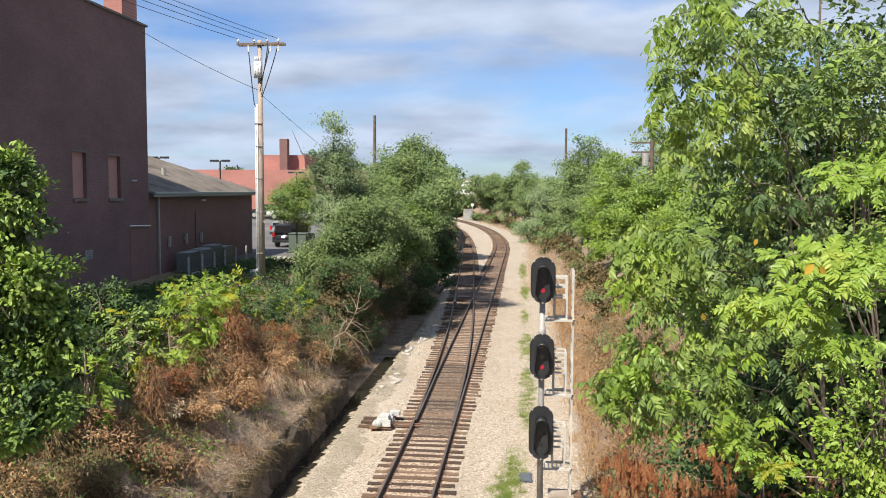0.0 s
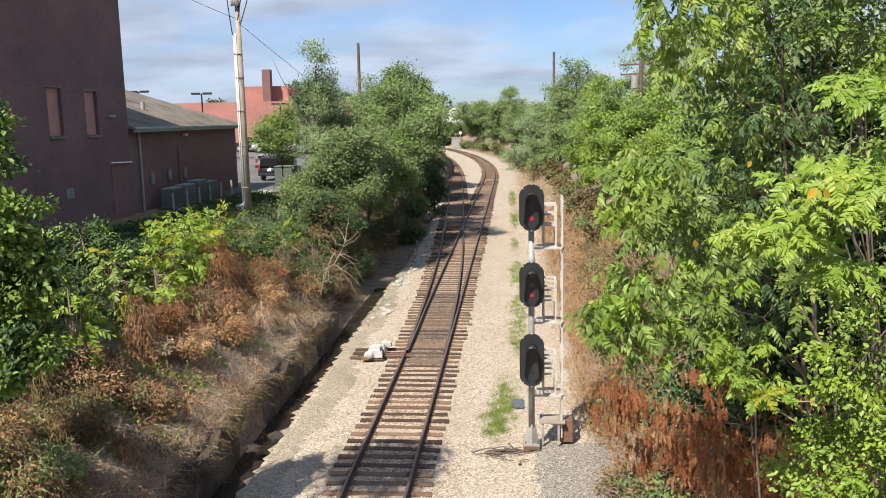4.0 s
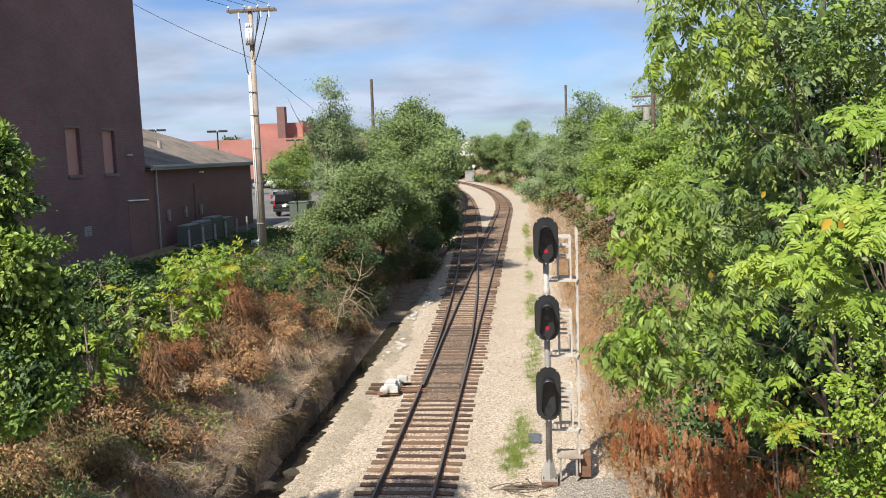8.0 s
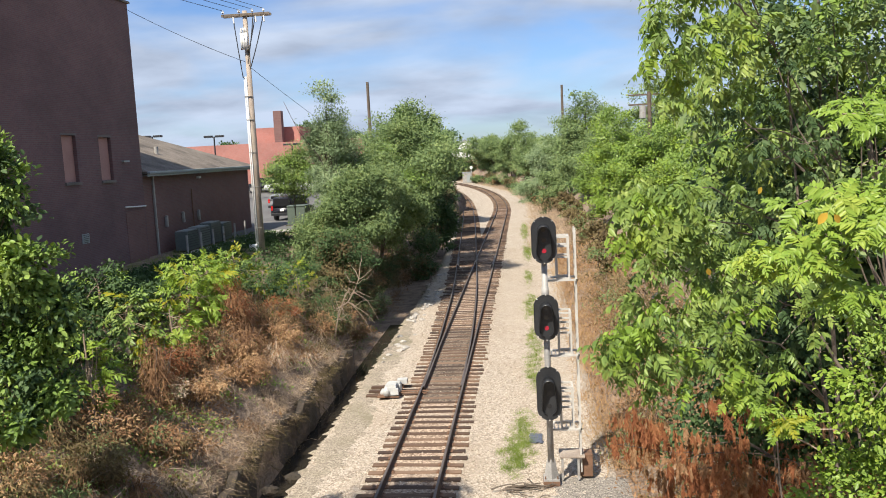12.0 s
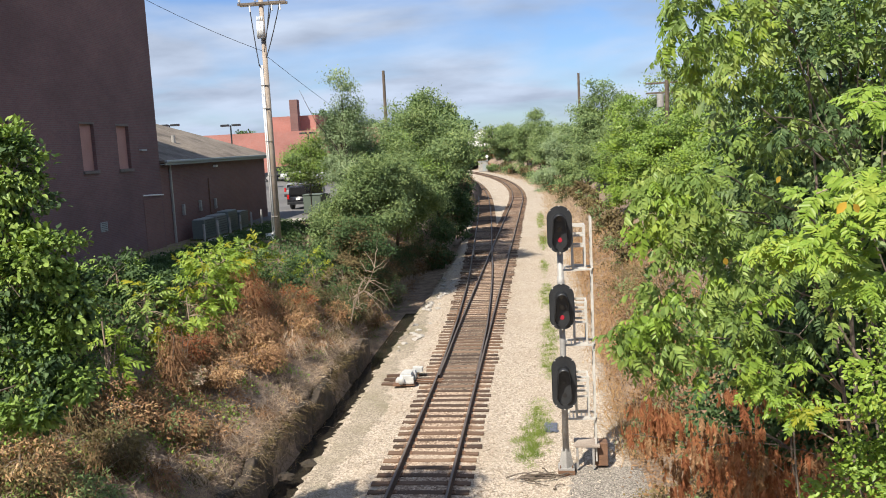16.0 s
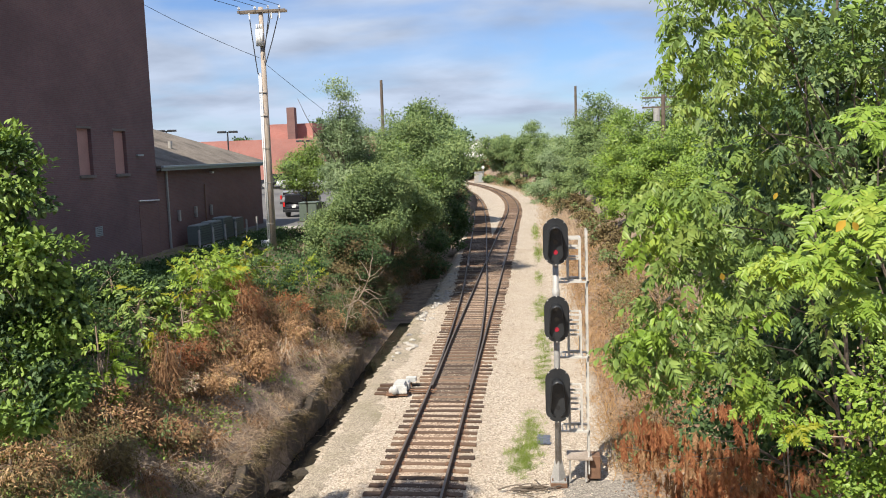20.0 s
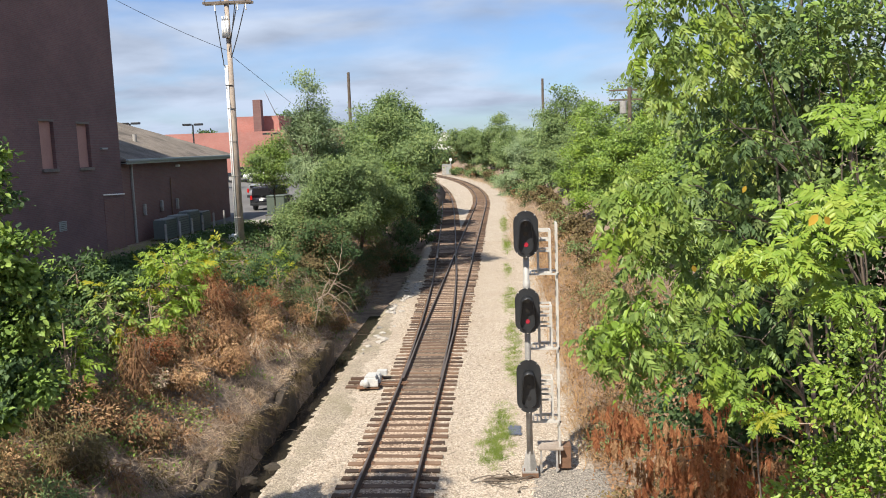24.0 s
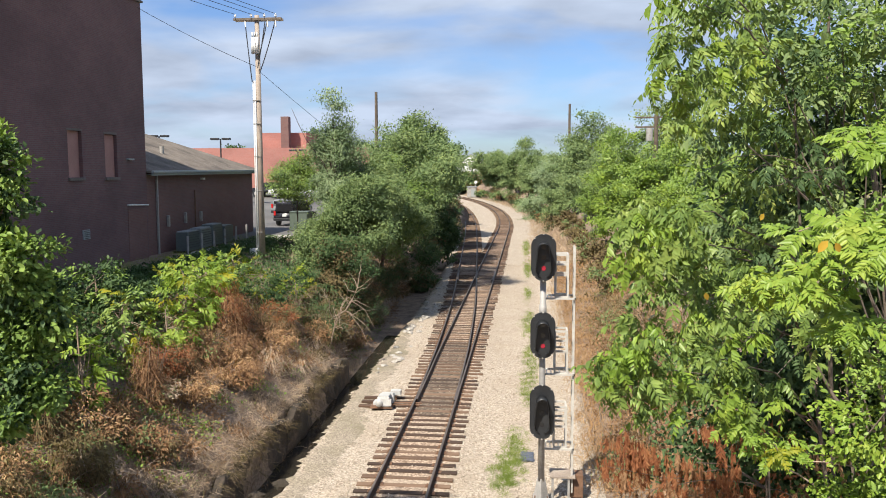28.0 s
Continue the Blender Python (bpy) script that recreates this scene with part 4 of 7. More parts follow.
def build_tall():
    root = empty("brick_building", Matrix(), "tall dark red brick building with blocked windows", "building")
    wins = [(32.75, 33.85, 8.29, 10.26), (35.74, 36.85, 8.27, 10.22), (27.0, 28.1, 8.29, 10.26), (24.0, 25.1, 8.29, 10.26)]
    part("wall", wall_y(WX - 0.35, WX, 8, 39.7, 3.6, 16.75, wins), M["brick_dark"], root)
    part("end_wall", boxes(((-25.85, 39.53, 10.1), (19.55, 0.34, 13.3))), M["brick_dark_x"], root)
    part("end_wall", boxes(((-25.85, 8.17, 10.1), (19.55, 0.34, 13.3))), M["brick_dark_x"], root)
    part("back_wall", boxes(((-35.5, 23.85, 10.1), (0.34, 31.0, 13.3))), M["brick_dark"], root)
    part("roof", boxes(((-25.8, 23.85, 16.3), (19.2, 30.9, 0.2))), M["asphalt"], root)
    part("coping", boxes(((WX - 0.15, 23.85, 16.80), (0.5, 31.9, 0.10))), M["sill"], root)
    part("chimney", boxes(((WX - 0.55, 38.3, 17.9), (0.9, 1.5, 2.6))), M["brick_red"], root, "red brick chimney at the roof edge")
    for a, b, c, d in wins:
        w = part("window", boxes(((WX - 0.20, (a + b) / 2, (c + d) / 2), (0.08, b - a, d - c))), M["fill"], root, "blocked window with a dull pink panel")
        part("sill", boxes(((WX + 0.02, (a + b) / 2, c - 0.07), (0.14, b - a + 0.12, 0.13)), bevel=0.01), M["sill"], w)
        part("lintel", boxes(((WX - 0.02, (a + b) / 2, d + 0.05), (0.05, b - a + 0.1, 0.10))), M["sill"], w)
    v = part("vent", boxes(((WX + 0.02, 33.85, 5.82), (0.05, 0.55, 0.42))), M["trim"], root, "square metal wall vent")
    for i in range(5):
        part("vent_slat", boxes(((WX + 0.05, 33.85, 5.66 + i * 0.08), (0.025, 0.42, 0.02))), M["black"], v)
    part("pipe", rods(((WX + 0.10, 37.5, 6.93), (WX + 0.10, 39.6, 6.85), 0.035)), M["white_plastic"], root, "pale pipe along the wall")
    part("wall_bracket", boxes(((WX + 0.06, 38.0, 9.1), (0.12, 0.55, 0.08))), M["trim"], root)
    part("door_panel", boxes(((WX + 0.004, 38.6, 5.45), (0.03, 1.9, 2.5))), M["brick_low"], root, "bricked-up doorway")


build_tall()


# ---- low brick building ----
def build_low():
    root = empty("low_building", Matrix(), "low brown brick building with a grey shingle roof", "building")
    X, Y0, Y1, E = -15.95, 39.95, 56.2, 8.55
    part("wall", boxes(((X - 0.15, (Y0 + Y1) / 2, (E + 3.8) / 2), (0.3, Y1 - Y0, E - 3.8))), M["brick_low"], root)
    part("end_wall", prism([(X - 0.3, 3.8), (X - 0.3, E - 0.13), (-32, E - 0.13), (-32, 3.8)], Y1 - 0.3, Y1), M["brick_dark_x"], root)
    part("end_wall", prism([(X - 0.3, 3.8), (X - 0.3, E - 0.13), (-32, E - 0.13), (-32, 3.8)], Y0, Y0 + 0.3), M["brick_dark_x"], root)
    part("back_wall", boxes(((-32.1, 48, 6.2), (0.3, 16, 4.8))), M["brick_low"], root)
    # hipped roof
    o = 0.45
    bm = bmesh.new()
    q = [(X + o, Y0 - 0.1, E), (X + o, Y1 + o, E), (-32.5, Y1 + o, E), (-32.5, Y0 - 0.1, E), (-24.2, Y0 + 7.0, 12.0), (-24.2, Y1 - 7.0, 12.0)]
    v = [bm.verts.new(p) for p in q]
    lo = [bm.verts.new((p[0], p[1], p[2] - 0.12)) for p in q[:4]]
    for f in ((0, 1, 5, 4), (1, 2, 5), (2, 3, 4, 5), (3, 0, 4)):
        bm.faces.new([v[i] for i in f])
    bm.faces.new(lo[::-1])
    for i in range(4):
        j = (i + 1) % 4
        bm.faces.new((v[i], lo[i], lo[j], v[j]))
    bmesh.ops.recalc_face_normals(bm, faces=bm.faces)
    part("roof", bm, M["shingle"], root, "grey-brown shingle hipped roof")
    part("fascia", boxes(((X + o + 0.02, (Y0 + Y1) / 2 + 0.2, E - 0.13), (0.05, Y1 - Y0 + 0.6, 0.24))), M["trim"], root)
    part("gutter", boxes(((X + o + 0.10, (Y0 + Y1) / 2 + 0.2, E - 0.06), (0.14, Y1 - Y0 + 0.7, 0.13)), bevel=0.03), M["trim"], root, "pale metal gutter")
    part("soffit", boxes(((X + 0.22, (Y0 + Y1) / 2 + 0.2, E - 0.20), (0.44, Y1 - Y0 + 0.5, 0.03))), M["trim"], root)
    part("downpipe", boxes(((X + 0.07, 41.2, 6.3), (0.10, 0.12, 4.2)), bevel=0.015), M["galv"], root, "grey metal downpipe")
    part("wall_lamp", boxes(((X + 0.1, 47.2, 8.05), (0.2, 0.28, 0.12)), bevel=0.02), M["white_plastic"], root)
    for y, z in ((42.4, 5.85), (44.6, 5.9), (46.8, 5.85)):
        part("meter_box", boxes(((X + 0.09, y, z), (0.14, 0.17, 0.60)), bevel=0.02), M["galv"], root, "grey utility box")
    part("conduit", rods(((X + 0.05, 46.1, 4.4), (X + 0.05, 46.1, 7.4), 0.03)), M["steel"], root)
    part("roof_vent", rods(((-18.0, 46.5, 9.2), (-18.0, 46.5, 9.95), 0.12)), M["galv"], root)


build_low()


# ---- condensers and bollards by the wall ----
def build_yard():
    g = plain("condenser_green", (0.115, 0.14, 0.13), 0.6)
    g2 = plain("condenser_grey", (0.19, 0.21, 0.205), 0.6)
    for i, (y, ln, h) in enumerate(((42.6, 1.5, 1.0), (44.3, 1.5, 1.05), (46.0, 1.5, 1.15), (47.8, 1.4, 0.95))):
        root = empty("condenser", Matrix.Translation((-14.9, y, 4.22)), "boxy outdoor cooling unit on a concrete pad", "air conditioner", "cooling units by the wall")
        part("case", boxes(((0, 0, h / 2 + 0.06), (0.7, ln, h)), bevel=0.03), g if i != 1 else g2, root)
        part("top_grille", boxes(((0, 0, h + 0.09), (0.6, ln - 0.1, 0.04))), M["trim"], root)
        part("pad", boxes(((0, 0, 0.02), (0.95, ln + 0.15, 0.10))), M["concrete"], root)
        for k in range(7):
            part("slat", boxes(((0.362, 0, 0.25 + k * 0.13), (0.02, ln - 0.2, 0.035))), M["black"], root)
    b = empty("bollard", Matrix.Translation((-13.75, 39.9, 4.2)), "grey steel pipe bollard beside the cooling units", "bollard", "bollards by the wall")
    part("pipe", rods(((0, 0, -0.2), (0, 0, 1.02), 0.06)), M["galv"], b)
    part("cap", rods(((0, 0, 1.02), (0, 0, 1.06), 0.05)), M["galv"], b)
    for y in (41.7, 43.4, 45.0, 46.8, 48.6):
        copy_thing(b, Matrix.Translation((-13.75, y, 4.2)))


build_yard()


def build_path():
    """Pale slab between the cooling units and the pole."""
    m = surface("pale_paving", (0.24, 0.225, 0.205), (0.40, 0.38, 0.35), 0.9, 0.8, 18, 0.4, 0.01)
    root = tagged(new("pavement"), "pale concrete path beside the cooling units", "path", kind="structure")
    for k in range(7):
        y = 41.5 + 1.72 * k
        z = float(ground_z(-13.4, y))
        part("slab", boxes(((-13.55 + 0.17 * k, y, z + 0.02), (1.5, 1.70, 0.12)), bevel=0.01), m, root)


build_path()


# ---- utility pole ----
def build_pole():
    PX, PY, Z0 = -10.75, 42.5, float(ground_z(-10.75, 42.5))
    root = empty("utility_pole", Matrix.Translation((PX, PY, Z0)), "weathered wooden utility pole with a crossarm and white conduits", "utility pole")
    H = 16.55 - Z0
    bm = bmesh.new()
    rod(bm, (0, 0, -0.6), (0, 0, H), 0.165, 0.12, 18)
    part("pole", bm, M["pole"], root, "", True)
    A = H - 0.22
    for dy in (-0.16, 0.16):
        part("crossarm", boxes(((0.08, dy, A), (2.55, 0.10, 0.13)), bevel=0.01), M["branch"], root)
    for x in (-1.1, -0.25, 0.45, 1.05):
        ins = part("insulator", rods(((x, -0.16, A + 0.06), (x, -0.16, A + 0.13), 0.02), ((x, -0.16, A + 0.12), (x, -0.16, A + 0.19), 0.065), ((x, -0.16, A + 0.19), (x, -0.16, A + 0.26), 0.045)), M["white_plastic"], root, "grey porcelain insulator", True)
    for x, z in ((-0.55, 0.0), (0.62, 0), (1.05, 0)):
        part("cutout", rods(((x, -0.22, A - 0.1), (x + 0.03, -0.26, A - 0.42), 0.04)), M["white_plastic"], root, "fuse cutout")
    for k, dx in enumerate((-0.17, -0.05, 0.07)):
        part("arrester", rods(((dx, -0.26, H - 2.0), (dx, -0.26, H - 1.15), 0.075), ((dx, -0.26, H - 1.15), (dx, -0.26, H - 0.9), 0.045), n=12), M["white_plastic"], root, "white ribbed cable termination", True)
    # conduits on the pole's side
    for dx in (-0.235, -0.145):
        part("conduit", rods(((dx, -0.15, 0.0), (dx, -0.12, H - 3.35), 0.036)), M["white_plastic"], root, "white plastic conduit", True)
    for z in (1.4, 3.6, 5.4, 7.1, 8.3):
        part("strap", boxes(((-0.08, -0.06, z), (0.38, 0.26, 0.022))), M["galv"], root)
    part("meter_base", boxes(((-0.34, -0.28, 0.30), (0.42, 0.3, 0.5)), bevel=0.02), M["white_plastic"], root)

    def cable(a, b, sag, r=0.012):
        a, b = np.array(a, float), np.array(b, float)
        q = np.linspace(0, 1, 17)[:, None]
        return tube(a + (b - a) * q - np.array((0, 0, 4 * sag)) * q * (1 - q), np.full(17, r), 5)
    for a, b in (((-0.55, -0.24, A - 0.1), (-0.26, -0.2, H - 3.4)), ((0.62, -0.24, A - 0.1), (0.06, -0.2, H - 2.3)), ((1.05, -0.24, A - 0.1), (0.14, -0.2, H - 3.0)), ((0.5, -0.2, A - 0.1), (0.05, -0.2, H - 2.7))):
        part("drop_cable", cable(a, b, 0.12, 0.028), M["wire"], root, "", True)
    for x in (-1.1, -0.25, 0.45, 1.05):
        part("line", cable((x, -0.16, A + 0.26), (x - 8.3, -34, A + 2.0), 0.4, 0.014), M["wire"], root)
    part("line", cable((-0.1, -0.1, H - 2.6), (-15.75 - PX, 39.4 - PY, 16.5 - Z0), 0.12, 0.013), M["wire"], root)
    part("line", cable((0.1, 0.1, H - 2.9), (3.5, 30, H - 9.6), 0.3, 0.012), M["wire"], root)


build_pole()


# ---- far things ----
def build_far_brick():
    root = empty("school_building", Matrix(), "orange-red brick building with a chimney behind the car park", "building")
    part("wall", boxes(((-27, 98.0, 8.1), (24, 8, 5.8))), M["brick_red"], root)
    part("upper_wall", boxes(((-26.6, 101, 11.9), (6.2, 6, 2.0))), M["brick_red"], root)
    part("chimney", boxes(((-25.6, 96.6, 11.6), (0.95, 0.95, 6.3)), bevel=0.02), M["brick_low"], root, "square brick chimney stack")
    for x in (-22.5, -20.5, -18.0):
        part("window", boxes(((x, 93.97, 9.0), (0.9, 0.10, 1.3))), M["lens_dark"], root)


def build_lot():
    xs, ys = np.linspace(-60, -12.2, 25), np.linspace(50, 93.5, 30)
    X, Y = np.meshgrid(xs, ys)
    idx = np.arange(X.size).reshape(X.shape)
    F = np.stack([idx[:-1, :-1], idx[:-1, 1:], idx[1:, 1:], idx[1:, :-1]], -1).reshape(-1, 4)
    Z = ground_z(X, Y) + 0.03
    tagged(part("car_park", (np.stack([X, Y, Z], -1).reshape(-1, 3), F), M["asphalt"], None, smooth=True), "worn grey asphalt car park", "car park", kind="structure")


build_far_brick()
build_lot()


def build_light_pole(x, y, h):
    root = empty("light_pole", Matrix.Translation((x, y, float(ground_z(x, y)))), "dark car park light pole with two lamp heads", "lamp", "car park lights")
    part("pole", rods(((0, 0, 0), (0, 0, h), 0.07)), M["black"], root)
    for s in (-0.55, 0.55):
        part("lamp_head", boxes(((s, 0, h), (0.75, 0.45, 0.2)), bevel=0.03), M["black"], root)


build_light_pole(-25.4, 75, 6.6)
build_light_pole(-31.4, 75, 6.9)
build_light_pole(-21.7, 88, 4.6)


def build_tall_mast(x, y, top, label):
    z = float(ground_z(x, y))
    root = empty("bare_pole", Matrix.Translation((x, y, z)), label, "pole")
    bm = bmesh.new()
    rod(bm, (0, 0, -0.3), (0, 0, top - z), 0.21, 0.15, 12)
    part("pole", bm, M["bark"], root)
    return root


build_tall_mast(-13.1, 88.6, 16.8, "bare dark wooden pole above the trees")
build_tall_mast(8.7, 110.7, 17.0, "bare reddish pole above the far trees")


def build_hut():
    root = empty("signal_hut", Matrix.Translation((-13.1, 240, 0)), "small silver signal hut beside the far track", "hut")
    part("body", boxes(((0, 0, 1.5), (2.7, 2.4, 3.0)), bevel=0.04), M["galv"], root)
    part("roof", boxes(((0, 0, 3.06), (3.0, 2.7, 0.14)), bevel=0.02), M["trim"], root)
    part("door", boxes(((0.4, -1.21, 1.25), (1.0, 0.06, 2.1)), bevel=0.01), M["trim"], root)
    part("dish", rods(((1.2, 0, 3.1), (1.2, 0, 4.4), 0.06), ((1.2, -0.1, 4.4), (1.2, 0.1, 4.4), 0.45)), M["white_plastic"], root)


build_hut()


def build_sheds():
    w = plain("white_cladding", (0.72, 0.72, 0.69), 0.6)
    for x, y, wd, h, nm in ((-24.7, 400, 13, 14.6, "white gabled shed far behind the trees"), (8, 310, 26, 12.2, "white flat shed far behind the trees")):
        root = empty("shed", Matrix.Translation((x, y, 1.5)), nm, "building")
        part("wall", prism([(-wd / 2, 0), (-wd / 2, h - 5), (0, h - 1.2), (wd / 2, h - 5), (wd / 2, 0)], 0, 30), w, root)
        part("roof", prism([(-wd / 2 - 0.5, h - 5.1), (0, h - 1.1), (wd / 2 + 0.5, h - 5.1), (wd / 2 + 0.5, h - 4.8), (0, h - 0.8), (-wd / 2 - 0.5, h - 4.8)], -0.5, 30.5), M["trim"], root)


build_sheds()


# ---- trees beside the siding ----
LT = "leafy green tree in the thicket beside the siding"
tree("tree", (-7.6, 46.5), 11.2, (1.2, 1.2, 4.2), "grey", 84, 220, 0.30, 0.105, "slim grey-green young tree beside the siding", 0.12, 26, seed=1, mid=0.60)
tree("tree", (-6.9, 49.5), 9.1, (2.2, 2.5, 3.0), "oak", 96, 260, 0.36, 0.125, LT, 0.14, seed=2, mid=0.60, lean=(0.2, 0))
tree("tree", (-6.6, 61), 11.4, (2.9, 3.2, 4.6), "oak", 115, 260, 0.44, 0.15, LT, 0.18, seed=3, mid=0.56, lean=(0.8, 0))
tree("tree", (-6.7, 54.5), 8.3, (2.2, 2.6, 2.7), "oak", 105, 260, 0.36, 0.13, LT, 0.13, seed=4, mid=0.58, lean=(1.3, 0), mix=("bright", 0.25, "lit_foliage"))
tree("tree", (-6.8, 45.0), 7.2, (1.6, 1.8, 2.7), "oak", 90, 230, 0.30, 0.11, LT, 0.11, seed=53, mid=0.6, lean=(1.1, 0))
tree("tree", (-11.4, 51.5), 5.6, (1.35, 1.2, 1.7), "bright", 64, 200, 0.30, 0.10, "bright green young tree beside the car park", 0.04, 4, seed=5, mid=0.66, mix=("oak", 0.4, "darker_foliage"))
tree("tree", (-8.0, 44.4), 4.2, (1.4, 1.4, 2.0), "oak", 70, 230, 0.28, 0.11, LT, 0.10, seed=51, mid=0.5)
tree("tree", (-6.8, 41.8), 4.2, (1.3, 1.4, 1.7), "dark", 70, 220, 0.30, 0.10, "dark half-dead tree in the thicket beside the siding", 0.10, seed=52, mid=0.5, lean=(0.5, 0), mix=("scrub", 0.3, "brown_foliage"))
tree("tree", (-7.2, 71), 9.8, (3.1, 3.4, 4.3), "dark", 125, 220, 0.36, 0.20, LT, 0.17, seed=6, mid=0.55, lean=(0.9, 0))
tree("tree", (-8.2, 84), 9.4, (3.2, 3.6, 4.2), "oak", 120, 220, 0.42, 0.24, LT, 0.17, seed=7, mid=0.55, lean=(1.2, 0))
tree("tree", (-9.2, 100), 9.2, (3.4, 4.0, 4.2), "dark", 115, 210, 0.48, 0.28, LT, 0.17, seed=8, mid=0.55, lean=(1.2, 0))
tree("tree", (-12.0, 119), 8.4, (3.4, 4.4, 3.8), "oak", 77, 190, 0.54, 0.38, LT, 0.17, seed=9, mid=0.55)
tree("tree", (-15.5, 140), 7.6, (3.6, 5.0, 3.7), "dark", 77, 190, 0.58, 0.40, LT, 0.17, seed=10, mid=0.55)
tree("tree", (-22.5, 172), 8.0, (4.5, 6.0, 4.0), "oak", 77, 170, 0.66, 0.42, LT, 0.17, seed=11, mid=0.55)
tree("tree", (-30.5, 205), 8.0, (5.0, 6.0, 4.0), "dark", 71, 170, 0.66, 0.42, LT, 0.17, seed=14, mid=0.55)
tree("tree", (-37.4, 112), 5.6, (2.4, 2.2, 1.6), "dark", 44, 162, 0.50, 0.309, "dark tree behind the brick building", 0.2, seed=12)
tree("tree", (-28.6, 118), 7.6, (2.6, 2.6, 2.6), "dark", 55, 162, 0.50, 0.309, "dark tree behind the brick building", 0.2, seed=13)

# ---- trees on the far bank of the cutting ----
RT = "leafy tree on the bank beside the through track"
tree("tree", (10.6, 95), 11.2, (3.9, 4.2, 4.9), "oak", 132, 204, 0.47, 0.206, "round dense green tree on the bank", 0.2, seed=21, mid=0.56)
tree("tree", (9.6, 112), 8.2, (3.0, 4.0, 3.9), "oak", 82, 204, 0.47, 0.226, RT, 0.16, seed=22, mid=0.55)
tree("tree", (7.6, 138), 9.4, (3.0, 5.0, 4.4), "grey", 82, 204, 0.56, 0.257, RT, 0.16, seed=23, mid=0.55)
# Next three crowns: lighter leaf colour stands in for aerial haze.
tree("tree", (5.2, 168), 9.8, (3.6, 5.5, 4.6), "oak", 82, 204, 0.61, 0.283, RT, 0.18, seed=24, mid=0.55)
tree("tree", (0.4, 200), 11.0, (4.0, 5.0, 5.2), "oak", 88, 204, 0.66, 0.309, RT, 0.18, seed=25, mid=0.55)
tree("tree", (-5.5, 232), 10.0, (4.5, 5.0, 4.8), "oak", 82, 182, 0.75, 0.360, RT, 0.18, seed=26, mid=0.55)
tree("tree", (-17, 266), 5.6, (3.6, 5, 2.6), "bright", 60, 182, 0.75, 0.335, RT, 0.18, seed=27, mid=0.55)
tree("tree", (-26, 262), 9.5, (5, 5, 4.6), "oak", 66, 182, 0.75, 0.360, RT, 0.18, seed=28, mid=0.55)
tree("tree", (10.6, 78), 7.0, (2.8, 4.0, 3.5), "oak", 99, 204, 0.42, 0.175, RT, 0.15, seed=29, mid=0.55)
# Lime clumps put sunlight into the leaf colour of these crowns.
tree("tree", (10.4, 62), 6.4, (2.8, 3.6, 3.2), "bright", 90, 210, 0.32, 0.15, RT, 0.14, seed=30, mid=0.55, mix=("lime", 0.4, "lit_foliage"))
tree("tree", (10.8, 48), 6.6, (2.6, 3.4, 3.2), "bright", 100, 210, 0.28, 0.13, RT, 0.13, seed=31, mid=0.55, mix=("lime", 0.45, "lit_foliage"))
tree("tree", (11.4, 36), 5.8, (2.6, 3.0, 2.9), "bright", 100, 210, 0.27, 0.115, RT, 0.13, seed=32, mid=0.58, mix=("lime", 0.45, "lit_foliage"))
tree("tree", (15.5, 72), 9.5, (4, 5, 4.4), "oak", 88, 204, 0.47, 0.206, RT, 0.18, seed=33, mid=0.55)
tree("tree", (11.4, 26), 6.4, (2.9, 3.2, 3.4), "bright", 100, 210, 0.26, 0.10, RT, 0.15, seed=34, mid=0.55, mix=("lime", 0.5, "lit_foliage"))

# ---- the near trees ----
def shoots_in(centre, radii, n, gap, rng):
    """Ends of shoots in an ellipsoid, none closer than gap."""
    out = []
    for _ in range(n * 30):
        d = rng.normal(size=3)
        d = d / np.linalg.norm(d) * rng.random() ** 0.4
        p = np.asarray(centre) + d * np.asarray(radii)
        if all(np.linalg.norm(p - q) > gap for q in out):
            out.append(p)
        if len(out) == n:
            break
    return out


def rosettes(ends, per, size, rng, template, hang=0.35, facing=0.8):
    """Whorls of feather leaves round the shoot ends, turned to the light."""
    pos, ahead, up, sz = [], [], [], []
    for e in ends:
        axis = np.array(SUN_DIR) * facing + np.array((0, 0, 0.45)) + rng.normal(size=3) * 0.30
        axis = axis / np.linalg.norm(axis)
        u = np.cross(axis, (0.3, 1, 0.1))
        u = u / np.linalg.norm(u)
        w = np.cross(axis, u)
        a0, k = rng.random() * 6.3, per + int(rng.integers(-1, 2))
        for i in range(k):
            a = a0 + 6.283 * i / k + 0.25 * rng.normal()
            d = u * math.cos(a) + w * math.sin(a) + axis * 0.15 - np.array((0, 0, hang * (0.5 + rng.random())))
            if hang > 1:
                # withered: the leaves hang straight down from the shoot
                d = d * 0.16 - np.array((0, 0, 1.0))
                pos.append(e + rng.normal(size=3) * np.array((0.07, 0.07, 0.05)))
                ahead.append(d)
                up.append(np.array((-0.4, -1.0, 0.2)) + rng.normal(size=3) * 0.6)
                sz.append(size * (0.6 + 0.7 * rng.random()))
                continue
            pos.append(e + rng.normal(size=3) * 0.02)
            ahead.append(d)
            up.append(axis + rng.normal(size=3) * 0.12)
            sz.append(size * (0.7 + 0.5 * rng.random()))
    return scatter(template, np.array(pos), np.array(ahead), np.array(up), np.array(sz))


